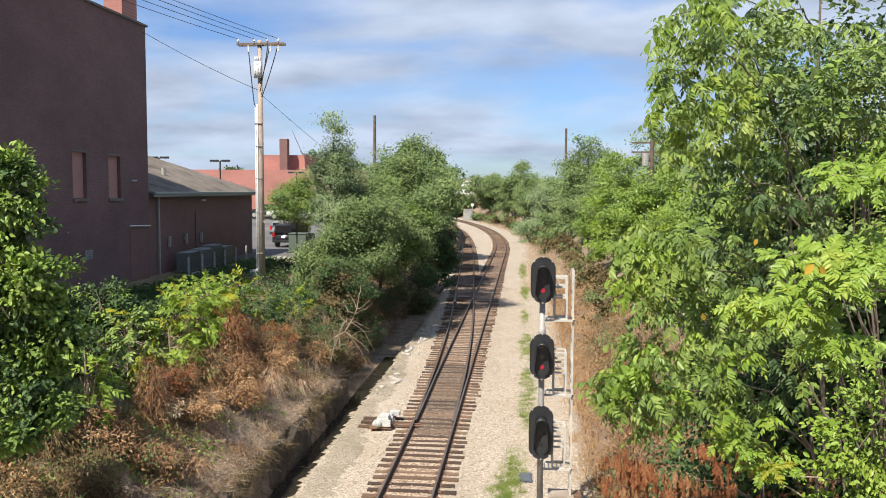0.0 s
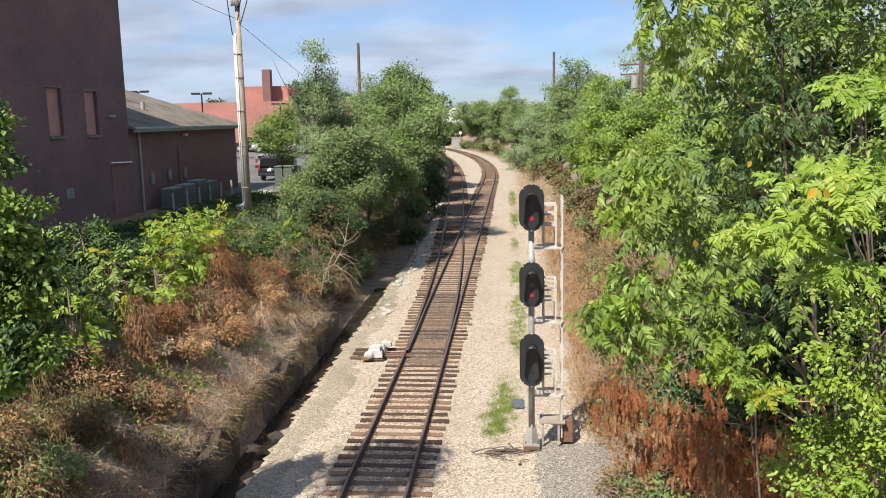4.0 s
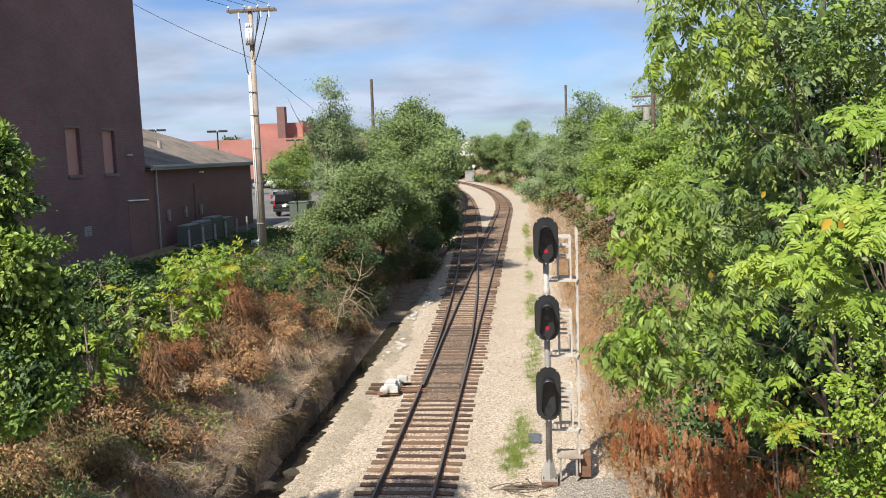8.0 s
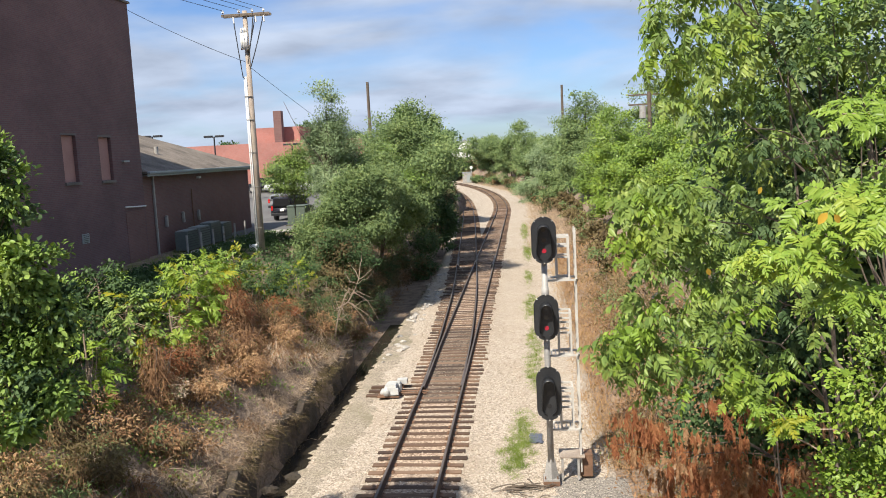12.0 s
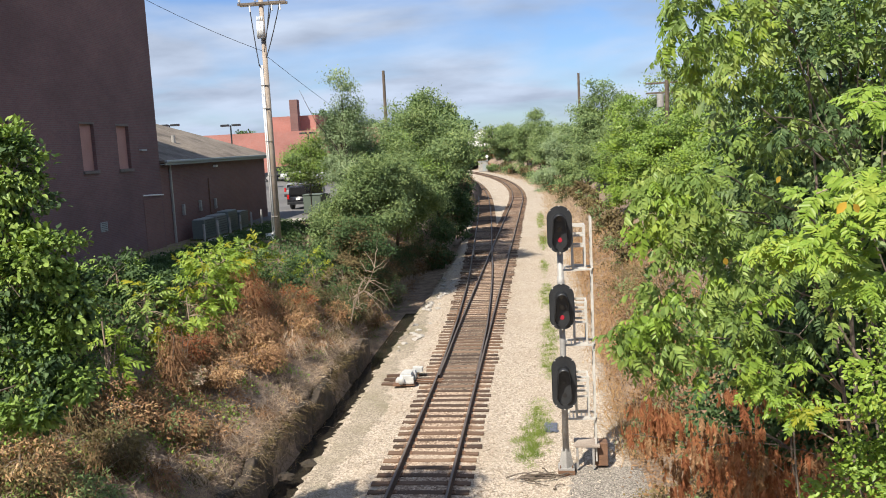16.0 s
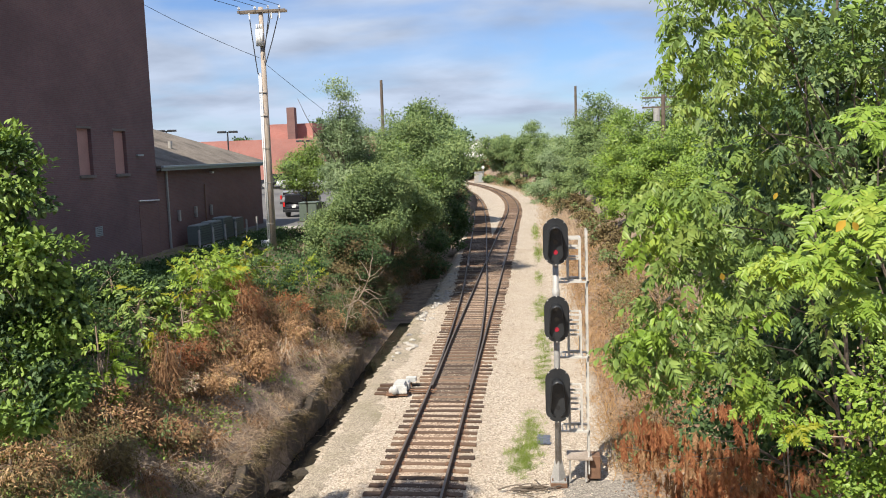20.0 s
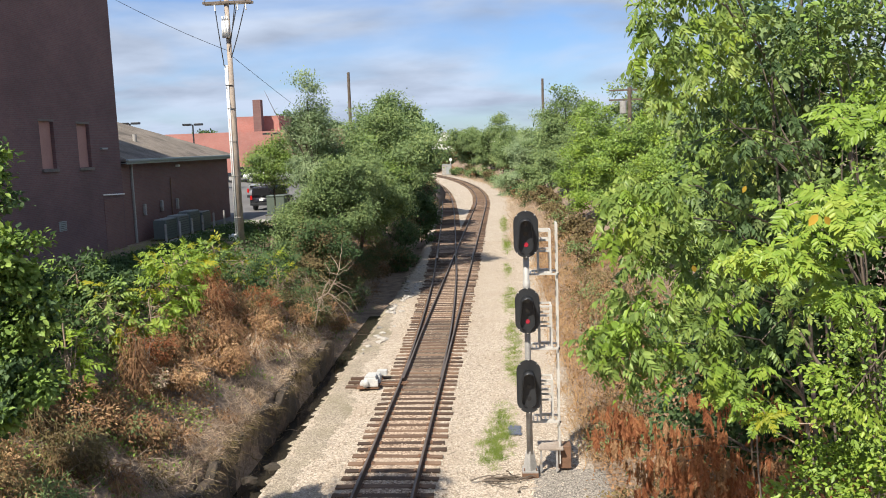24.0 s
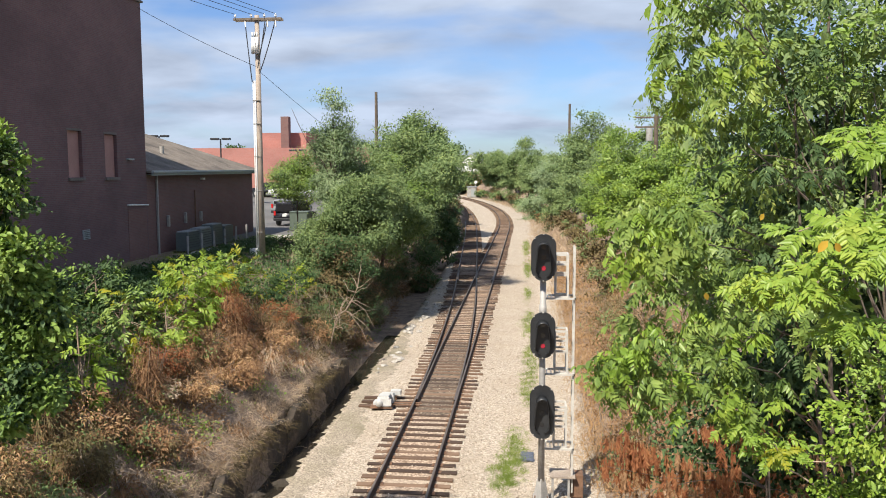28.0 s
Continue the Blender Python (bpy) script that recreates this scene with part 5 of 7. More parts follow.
def spray_tree(name, base, top, lobes, leaf, label, per, size, seed, template=None, trunk_r=0.03, hang=0.35, second=None, wood="branch", bare=0.0, limbs_of=40):
    """A tree of slender shoots, each ending in a whorl of feather leaves; lobes are (centre, radii, shoots, spacing)."""
    rng = np.random.default_rng(seed)
    z0 = float(ground_z(*base)) - 0.12
    off = np.array((*base, z0))
    root = empty(name, Matrix.Translation(off), label, "tree")
    ends = [e for c, r, n, g in lobes for e in shoots_in(c, r, n, g, rng)]
    q = np.linspace(0, 1, 9)[:, None]
    spine = off + (np.array(top) - off) * q + np.sin(q * 5 + base[0]) * np.array((0.14, 0.1, 0)) * q
    part("trunk", tube(spine - off, trunk_r * (1.1 - 0.85 * q[:, 0]) + 0.006, 8), M[wood], root, smooth=True)
    for i in rng.permutation(len(ends))[:limbs_of]:
        e = ends[i]
        k = int(np.clip(np.searchsorted(spine[:, 2], e[2] - 0.45 * np.hypot(*(e[:2] - spine[4][:2]))), 1, 8))
        a = spine[k]
        h = np.linspace(0, 1, 7)[:, None]
        pth = a + (e - a) * h + np.array((0, 0, 0.10)) * np.linalg.norm(e - a) * np.sin(h * np.pi) + np.cumsum(rng.normal(size=(7, 3)), axis=0) * 0.025 * np.linalg.norm(e - a) * h * (1 - h) * 3
        part("shoot", tube(pth - off, trunk_r * 0.36 * (1 - 0.75 * h[:, 0]) + 0.003, 5), M[wood], root, smooth=True)
    ends = [e - off for e in ends if rng.random() > bare]
    if second:
        odd = [e for e in ends if rng.random() < second[1]]
        keep = {id(e) for e in odd}
        ends = [e for e in ends if id(e) not in keep]
        if odd:
            tagged(part(second[2], rosettes(odd, per, size, rng, template, hang), G_[second[0]], root), kind="stuff")
    part("crown", rosettes(ends, per, size, rng, template, hang), G_[leaf], root)
    return root


near_tree = spray_tree("ailanthus_tree", (7.6, 6.2), (6.6, 5.8, 9.9), [((4.95, 4.8, 8.28), (0.30, 0.3, 0.20), 15, 0.12), ((4.72, 4.8, 8.08), (0.25, 0.25, 0.16), 9, 0.12), ((5.12, 4.9, 8.78), (0.24, 0.3, 0.14), 6, 0.14), ((5.5, 5.2, 8.45), (0.35, 0.35, 0.5), 9, 0.18), ((4.95, 4.8, 7.85), (0.2, 0.2, 0.10), 4, 0.12)],
                       "lime", "young tree with drooping feather-shaped sunlit leaves close by", 6, 0.185, 61, FERN, 0.016, 0.35, wood="twig", limbs_of=6)
spray_tree("ailanthus_sapling", (6.4, 9.6), (5.9, 8.9, 5.9), [((5.42, 8.6, 6.12), (0.22, 0.25, 0.10), 5, 0.13), ((5.76, 8.6, 5.90), (0.22, 0.25, 0.18), 8, 0.13)],
           "lime", "slender sapling with yellow-green feather-shaped leaves", 5, 0.23, 69, FERN, 0.012, 0.5, ("yellow", 0.25, "yellow_foliage"), limbs_of=4)


def yellowed(parent_at, spots):
    """Single leaves that have turned."""
    for x, y, z, a, sz in spots:
        V, F = scatter(OVAL, np.array([(x, y, z)]), np.array([(math.cos(a), math.sin(a) * 0.4, -0.9)]), np.array([(-0.3, -0.9, 0.5)]), sz)
        part("turned_leaf", (V - np.array(parent_at.matrix_world.translation), F), G_["turned"], parent_at, "leaf turned orange and yellow")


G_["turned"] = leaf_mat("leaf_turned_orange", [(0.05, (0.42, 0.20, 0.03)), (0.5, (0.52, 0.33, 0.05)), (0.95, (0.55, 0.42, 0.07))], 0.5, 0.3)
yellowed(near_tree, ((4.70, 4.36, 8.35, 2.2, 0.075), (4.73, 4.36, 8.34, 0.9, 0.06), (5.70, 9.0, 8.22, 1.9, 0.09), (4.93, 8.0, 7.55, 1.2, 0.09)))
# The lime whorls are highlights painted by leaf colour.
spray_tree("ailanthus_tree", (7.8, 11.4), (6.6, 11.2, 9.6), [((4.58, 8.7, 7.95), (0.46, 0.6, 0.55), 46, 0.15), ((4.52, 8.6, 6.75), (0.58, 0.6, 0.52), 54, 0.15), ((5.25, 8.7, 7.3), (0.45, 0.5, 0.65), 24, 0.20), ((5.05, 9.2, 9.55), (0.60, 0.7, 0.66), 40, 0.18), ((5.5, 8.8, 6.55), (0.5, 0.5, 0.30), 14, 0.20), ((4.95, 9.0, 10.4), (0.5, 0.6, 0.5), 16, 0.2)],
           "ail", "tree with drooping feather-shaped green leaves", 5, 0.24, 62, HANGING, 0.028, 0.75, ("lime", 0.34, "young_foliage"), limbs_of=9)
# Inner tree: the shade of the hollows is put into its dark leaf colour.
spray_tree("ailanthus_tree", (7.9, 11.0), (7.1, 10.8, 8.4), [((5.75, 9.5, 8.5), (0.55, 0.6, 0.8), 22, 0.25), ((5.9, 9.7, 10.2), (0.8, 0.8, 0.7), 24, 0.27), ((6.4, 9.8, 6.9), (0.6, 0.5, 0.7), 24, 0.25), ((6.5, 10.0, 8.3), (0.6, 0.5, 0.7), 16, 0.3)],
           "dark", "inner tree with feather-shaped leaves coloured dark for shade and bare grey shoots", 5, 0.22, 74, HANGING, 0.018, 0.75, ("ail", 0.42, "lit_foliage"), bare=0.2, wood="branch", limbs_of=12)
spray_tree("ailanthus_tree", (8.2, 13.2), (7.4, 12.6, 12.4), [((6.0, 12.0, 7.0), (0.8, 1.0, 0.9), 24, 0.3), ((6.7, 12.2, 9.0), (1.2, 1.0, 1.6), 60, 0.33), ((6.2, 12.2, 10.7), (1.3, 1.2, 1.1), 46, 0.32), ((8.4, 12.0, 9.2), (1.2, 1.0, 2.2), 44, 0.36)],
           "oak", "taller tree with feather-shaped green leaves", 5, 0.36, 63, FERN_FAR, 0.035, 0.5, ("ail", 0.6, "lit_foliage"), limbs_of=12)
spray_tree("withered_tree", (7.4, 13.4), (6.9, 12.6, 5.0), [((4.85, 12.4, 4.45), (0.42, 0.5, 0.40), 30, 0.12), ((5.6, 12.2, 4.2), (0.48, 0.5, 0.36), 28, 0.13), ((6.2, 12.0, 3.9), (0.45, 0.5, 0.65), 40, 0.13), ((7.1, 11.9, 3.5), (0.55, 0.5, 0.65), 38, 0.14), ((6.5, 12.3, 4.8), (0.7, 0.5, 0.3), 12, 0.2), ((7.7, 12.0, 3.1), (0.5, 0.4, 0.5), 24, 0.14), ((5.3, 13.2, 3.4), (0.35, 0.4, 0.35), 12, 0.15), ((6.9, 15.0, 2.5), (1.0, 0.5, 0.6), 26, 0.2)],
           "rust", "dead tree hung with withered rust-red leaf strands", 5, 0.25, 73, STRAND, 0.025, 1.3, ("dead", 0.22, "brown_foliage"), wood="bark", limbs_of=9)
plant("tree", (8.4, 11.2), (7.6, 11.0, 8.8), [((6.7, 10.6, 9.6), (1.0, 0.9, 1.2), 32), ((7.6, 10.8, 10.9), (1.4, 1.2, 0.9), 18), ((6.9, 10.6, 7.6), (0.8, 0.8, 0.9), 10)],
      "oak", "leafy tree with small pointed leaves and grey twigs", "tree", 0.03, 18, OVAL, 0.085, 0.13, 60, 0.35, -1, 68, wood="branch", mix=("bright", 0.35, "young_foliage"))
plant("tree", (8.6, 7.2), (8.0, 7.4, 11.2), [((7.1, 8.4, 8.6), (0.7, 0.8, 1.5), 26), ((7.7, 8.2, 10.2), (1.0, 1.0, 1.0), 18), ((6.9, 8.6, 6.3), (0.65, 0.7, 0.8), 26), ((7.5, 8.8, 5.0), (0.9, 0.8, 1.0), 50), ((7.6, 7.4, 5.6), (0.6, 0.5, 0.6), 30), ((8.3, 7.6, 7.2), (0.6, 0.5, 1.2), 34), ((6.75, 9.2, 4.7), (0.45, 0.5, 0.6), 24)],
      "lime", "vine-hung tree with small rounded bright leaves", "tree", 0.04, 26, OVAL, 0.062, 0.12, 100, 0.4, -1, 64, wood="branch", mix=("bright", 0.25, "green_foliage"))
plant("tree", (11.0, 14.5), (10.5, 14.5, 13.0), [((9.3, 14.4, 8.0), (2.6, 1.4, 3.4), 250), ((8.5, 15.6, 4.2), (2.6, 1.0, 2.0), 140), ((12.0, 13.0, 8.0), (2.6, 2.0, 3.6), 110)],
      "dark", "tall dark green tree behind the near foliage", "tree", 0.2, 40, LEAF, 0.12, 0.33, 110, 0.35, -1, 65)
# Dark clumps paint the shaded gaps between the glossy leaves.
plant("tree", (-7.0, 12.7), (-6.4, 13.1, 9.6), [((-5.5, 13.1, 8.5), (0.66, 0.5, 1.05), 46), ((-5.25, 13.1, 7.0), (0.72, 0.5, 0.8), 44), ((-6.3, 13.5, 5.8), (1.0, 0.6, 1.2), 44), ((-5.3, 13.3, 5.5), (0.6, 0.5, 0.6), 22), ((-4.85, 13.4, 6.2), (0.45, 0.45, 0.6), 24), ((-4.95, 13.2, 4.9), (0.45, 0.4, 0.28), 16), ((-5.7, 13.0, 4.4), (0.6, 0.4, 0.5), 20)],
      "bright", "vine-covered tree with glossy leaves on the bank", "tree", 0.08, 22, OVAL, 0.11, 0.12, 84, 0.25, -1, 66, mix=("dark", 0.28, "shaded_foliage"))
# Added out of view, only to throw shade over the shrubs behind.
plant("tree", (-11.8, 15.6), (-11.4, 15.6, 9.6), [((-11.0, 15.8, 8.2), (1.7, 1.7, 1.7), 110), ((-10.2, 17.4, 6.6), (1.4, 1.3, 1.3), 60)],
      "dark", "unseen dense tree added higher up to shade the bank", "tree", 0.16, 24, LEAF, 0.17, 0.22, 60, 0.3, -1, 71)
# Shadow caster out of view: the crown is placed to dapple the near track.
plant("tree", (-8.6, 7.0), (-6.9, 8.0, 16.0), [((-5.7, 8.3, 15.2), (1.2, 1.3, 0.9), 84)],
      "oak", "unseen tall slender tree added to cast a leafy shadow on the track", "tree", 0.13, 14, LEAF, 0.16, 0.26, 44, 0.3, -1, 67)


# ---- shrubs ----
def shrub(at, h, r, leaf, n, label, size=0.14, per=34, spread=0.2, seed=0, template=OVAL, mix=None, group="", wood="twig", boughs=9):
    z0 = float(ground_z(*at))
    c = (at[0], at[1], z0 + h * 0.55)
    return plant("shrub", at, (at[0], at[1], z0 + h * 0.8), [(c, (r, r, h * 0.5), n), ((c[0] + r * 0.6, c[1] - r * 0.3, c[2] - h * 0.12), (r * 0.6, r * 0.6, h * 0.33), n // 3)],
                 leaf, label, "shrub", 0.035, boughs, template, size, spread, per, 0.4, -1, seed, group, wood, mix)


S1 = "lime-green shrub with feather-shaped leaves on the bank"
for k, (x, y, h, r, n, lf) in enumerate(((-8.5, 27.4, 2.3, 1.0, 42, "lime"), (-9.0, 29.4, 2.0, 1.0, 36, "lime"), (-7.3, 18.6, 3.1, 0.40, 14, "lime"), (-9.2, 31.0, 1.7, 1.1, 30, "lime"), (-9.4, 34.5, 1.5, 1.1, 30, "ail"), (-9.0, 37.2, 1.4, 1.0, 26, "lime"), (-8.2, 22.5, 2.1, 0.8, 24, "ail"), (-8.0, 24.8, 1.7, 0.7, 20, "lime"), (-8.4, 39.6, 1.5, 1.0, 26, "lime"), (-8.2, 34.0, 1.4, 0.8, 20, "ail"))):
    shrub((x, y), h, r, lf, int(n * 0.8), S1, 0.40, 3, 0.16, 100 + k, FERN_FAR, ("yellow", 0.14, "yellow_foliage"), "feather-leaved shrubs on the bank", boughs=12)
S2 = "dark green leafy shrub on the shaded bank"
# Leaf colour darkened for shade, with bright clumps painted in as lit ones.
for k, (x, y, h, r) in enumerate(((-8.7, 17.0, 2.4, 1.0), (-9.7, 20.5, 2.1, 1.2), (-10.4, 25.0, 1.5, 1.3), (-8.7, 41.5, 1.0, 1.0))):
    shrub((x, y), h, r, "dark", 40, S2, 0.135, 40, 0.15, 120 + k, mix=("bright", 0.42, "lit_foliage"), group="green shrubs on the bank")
S3 = "olive and brown thicket shrub under the trees"
for k, (x, y, h, r) in enumerate(((-7.8, 33.5, 2.0, 1.3), (-7.2, 36.5, 2.3, 1.3), (-6.6, 39.5, 2.2, 1.3), (-8.4, 40.0, 1.8, 1.2), (-6.0, 36.0, 1.6, 1.0), (-5.8, 42.0, 1.8, 1.1), (-5.6, 64.0, 2.2, 1.4))):
    shrub((x, y), h, r, "scrub" if k % 3 else "dark", 40, S3, 0.11, 34, 0.17, 140 + k, CURL if k % 3 else LEAF, mix=("dark", 0.62, "green_foliage"), group="thicket shrubs", boughs=22)
S4 = "dead brown shrub with withered leaves on the bank"
for k, (x, y, h, r) in enumerate(((-5.9, 38.5, 1.5, 0.8), (-5.6, 33.6, 1.0, 0.6))):
    shrub((x, y), h, r, "dead", 34, S4, 0.12, 40, 0.13, 160 + k, CURL, mix=("scrub", 0.4, "brown_foliage"), group="dead shrubs", boughs=16)


def hay_shrub(at, h, r, leaf, second, seed, label="dead vine-hung shrub with drooping brown strands"):
    """A dead shrub under a thatch of hanging stems and curled leaves."""
    rng = np.random.default_rng(seed)
    z0 = float(ground_z(*at)) - 0.1
    root = empty("dead_shrub", Matrix.Translation((*at, z0)), label, "shrub", "dead shrubs")
    for k in range(9):
        q = np.linspace(0, 1, 6)[:, None]
        e = unit(1, rng)[0] * np.array((r, r, 0.2))
        pth = (e + np.array((0, 0, h * (0.6 + 0.5 * rng.random())))) * q + np.cumsum(rng.normal(size=(6, 3)) * 0.04, axis=0) * (q > 0)
        part("stem", tube(pth, 0.014 * (1 - 0.8 * q[:, 0]) + 0.003, 5), M["twig" if k % 2 else "branch"], root, smooth=True)

    def skin(n):
        d = unit(n * 2, rng)
        d = d[d[:, 2] > -0.1][:n]
        lump = 1 + 0.22 * np.sin(d[:, 0] * 6 + seed) * np.sin(d[:, 1] * 5 + seed) + 0.1 * rng.normal(size=len(d))
        return d, d * lump[:, None] * np.array((r, r, h)) * (0.75 + 0.3 * rng.random((len(d), 1)))
    d, p = skin(int(1500 * r * h))
    part("thatch", scatter(BLADE, p, d * (0.5, 0.5, 0.1) + unit(len(d), rng) * 0.3 - (0, 0, 0.9), d + unit(len(d), rng) * 0.3, 0.34 * (0.5 + rng.random(len(d)))), G_[second], root)
    d, p = skin(int(2600 * r * h))
    part("crown", scatter(CURL, p, d * 0.6 + unit(len(d), rng) * 0.8 - (0, 0, 0.6), d + unit(len(d), rng) * 0.5, 0.10 * (0.5 + rng.random(len(d)))), G_[leaf], root)


for k, (x, y, h, r, lf, sec) in enumerate(((-7.7, 29.2, 1.5, 0.85, "rust", "dead"), (-6.9, 21.2, 1.6, 0.40, "dead", "dead"), (-7.1, 19.3, 0.9, 0.7, "dead", "scrub"), (-6.3, 26.3, 0.9, 0.85, "dead", "dead"), (-7.2, 25.4, 0.9, 0.8, "dead", "dead"), (-5.8, 28.2, 0.75, 0.7, "dead", "straw"), (-6.5, 23.6, 0.6, 0.6, "dead", "straw"), (-6.9, 27.9, 0.9, 0.8, "dead", "dead"), (-5.3, 25.4, 0.32, 0.5, "straw", "straw"), (-5.1, 22.6, 0.28, 0.45, "dead", "straw"), (-5.5, 20.4, 0.35, 0.5, "dead", "straw"), (-5.2, 18.0, 0.3, 0.45, "scrub", "straw"), (-5.2, 29.8, 0.4, 0.5, "dead", "straw"), (-5.1, 31.8, 0.4, 0.5, "scrub", "straw"), (-5.7, 14.6, 0.5, 0.6, "scrub", "dead"), (-5.6, 17.0, 0.45, 0.5, "dead", "dead"),
                                       (-6.6, 31.5, 0.9, 0.8, "scrub", "dead"), (-7.7, 17.4, 0.95, 0.7, "dead", "scrub"), (-6.5, 16.4, 0.6, 0.6, "scrub", "dead"), (-7.0, 15.1, 0.75, 0.7, "dead", "scrub"), (-5.7, 33.2, 0.6, 0.6, "scrub", "straw"), (-7.0, 23.3, 1.0, 0.6, "dead", "scrub"), (-7.3, 30.0, 1.2, 0.8, "scrub", "dead"))):
    hay_shrub((x, y), h, r, lf, sec, 600 + k)

S11 = "heap of dead brown vines and curled leaves on the bank"
for k, (x, y, h, r, lf) in enumerate(((-6.2, 16.6, 0.8, 0.75, "scrub"), (-6.9, 18.0, 1.2, 0.8, "dead"), (-6.0, 19.2, 0.8, 0.7, "dead"), (-6.3, 22.4, 1.0, 0.8, "dead"), (-7.2, 22.6, 1.2, 0.7, "rust"), (-6.0, 25.0, 0.9, 0.8, "dead"), (-6.9, 26.2, 1.2, 0.9, "dead"), (-6.2, 29.6, 0.9, 0.8, "dead"), (-6.8, 32.0, 1.1, 0.8, "rust"), (-7.0, 14.6, 0.9, 0.7, "scrub"), (-5.9, 15.0, 0.7, 0.6, "oak"))):
    shrub((x, y), h, r, lf, 30, S11, 0.105, 46, 0.13, 640 + k, CURL, mix=("tan" if k % 2 else "scrub", 0.25, "pale_foliage"), group="vine heaps on the bank", boughs=14)
S7 = "low bramble mound of mixed green and withered leaves"
_r = np.random.default_rng(77)
for k in range(22):
    y = 12.5 + 33 * _r.random() ** 1.2
    x = -5.9 - 2.7 * _r.random()
    lf = ("dead", "oak", "scrub", "bright", "straw", "dead")[k % 6]
    shrub((x, y), 0.3 + 0.45 * _r.random() ** 2, 0.35 + 0.45 * _r.random(), lf, 22, S7, 0.085 + 0.02 * _r.random(), 40, 0.2, 400 + k, CURL, mix=("oak" if lf in ("dead", "straw", "scrub") else "scrub", 0.35, "mixed_foliage"), group="bramble mounds", boughs=8)
# Hanging growth, coloured dark to stand in for deep shade in the hollow.
S8 = "dark overgrown shrub hanging over the ditch"
for k, (x, y, h, r) in enumerate(((-4.9, 38.5, 1.3, 0.8), (-4.7, 42.5, 1.4, 0.9), (-4.6, 46.5, 1.5, 0.9), (-4.7, 51.0, 1.6, 1.0), (-4.8, 54.5, 1.5, 0.9), (-4.9, 59.5, 1.7, 1.0), (-5.6, 68.0, 1.9, 1.2), (-6.4, 76.0, 2.0, 1.3))):
    shrub((x - (1.5 if y < 62 else 0.25), y), h * 1.0, r * 0.95, "dark", 56, S8, 0.12, 36, 0.18, 460 + k, CURL, mix=("scrub", 0.45, "brown_foliage"), group="ditch shrubs", boughs=18)
for k in range(14):
    y = 35.5 + 1.85 * k
    shrub((-5.95 + 0.25 * math.sin(k * 2.4), y), 1.1 + 0.4 * math.sin(k * 1.3), 0.75, ("dark", "scrub", "dark", "dead")[k % 4], 44, S8, 0.12, 34, 0.17, 480 + k, CURL, mix=("scrub", 0.4, "brown_foliage"), group="ditch shrubs", boughs=16)
for k in range(6):
    y = 60.5 + 2.6 * k
    shrub((float(left_edge(y)) - 1.5, y), 1.8, 1.0, "dark", 50, S8, 0.14, 34, 0.2, 540 + k, LEAF, mix=("scrub", 0.3, "brown_foliage"), group="ditch shrubs", boughs=8)
S9 = "dark shrub crowding the far siding"
for k in range(13):
    y = 74 + 11 * k
    x = float(left_edge(y)) - 1.5
    shrub((x, y), 2.6 + 0.5 * math.sin(k * 2.1), 1.7, "dark", 44, S9, 0.22 + 0.012 * k, 30, 0.28, 500 + k, LEAF, mix=("scrub", 0.3, "brown_foliage"), group="shrubs along the far siding", boughs=6)
S10 = "dark red-brown shrub behind the signal hut"
for k, (x, y, h, r) in enumerate(((-11.5, 262, 5.0, 3.0), (-8.0, 249, 4.5, 2.8), (-4.0, 234, 4.0, 2.6), (-0.6, 218, 3.6, 2.4), (1.9, 203, 3.2, 2.2), (4.0, 184, 3.0, 2.2), (-8.0, 254, 6.0, 3.6), (-2.5, 248, 5.0, 3.2), (-15.0, 262, 6.5, 4.0), (3.0, 236, 4.0, 3.0), (6.5, 214, 3.6, 2.6), (8.0, 190, 3.2, 2.4), (8.8, 165, 3.0, 2.2), (9.0, 145, 2.8, 2.0))):
    shrub((x, y), h, r, "rust" if k in (1, 6) else "scrub", 50, S10 if k in (0, 1, 6, 8) else "olive-brown shrub along the far curve", 0.42, 28, 0.45, 520 + k, LEAF, mix=("dark", 0.45, "green_foliage"), group="shrubs along the far curve", boughs=6)
for k in range(15):
    y = 112 + 9.5 * k
    shrub((float(main_x(y)) + 6.6 + 0.5 * math.sin(k * 2.3), y), 2.0 + 0.6 * math.sin(k * 1.7), 1.7, ("scrub", "oak", "dead", "oak")[k % 4], 40, "low shrub on the bank beside the far curve", 0.26 + 0.008 * k, 26, 0.34, 560 + k, LEAF, mix=("dark", 0.3, "green_foliage"), group="shrubs along the far curve", boughs=6)
S5 = "withered rust-red shrub under the near trees"
for k, (x, y, h, r) in enumerate(((7.3, 15.4, 2.6, 0.9), (7.4, 13.2, 2.8, 1.0), (8.2, 17.6, 3.0, 1.0), (7.7, 12.6, 3.6, 0.9))):
    shrub((x, y), h, r, "rust", 44, S5, 0.25, 7, 0.11, 180 + k, WILTED, mix=("dead", 0.45, "brown_foliage"), group="withered shrubs", boughs=22)
S12 = "low green weeds tangled with dry brush on the bank"
for k, (x, y, h, r, lf) in enumerate(((6.0, 16.6, 1.3, 0.5, "oak"), (6.3, 15.0, 1.7, 0.5, "bright"), (5.9, 18.4, 0.9, 0.6, "scrub"), (6.7, 17.4, 1.5, 0.7, "scrub"), (5.6, 15.4, 0.7, 0.5, "scrub"), (6.0, 13.6, 1.4, 0.5, "oak"), (6.9, 19.4, 1.9, 0.7, "dead"))):
    shrub((x, y), h, r, lf, 34, S12, 0.085, 34, 0.13, 700 + k, LEAF, mix=("dead", 0.25, "brown_foliage"), group="weeds by the signal", boughs=24)
S6 = "sparse olive and brown shrub on the dry bank"
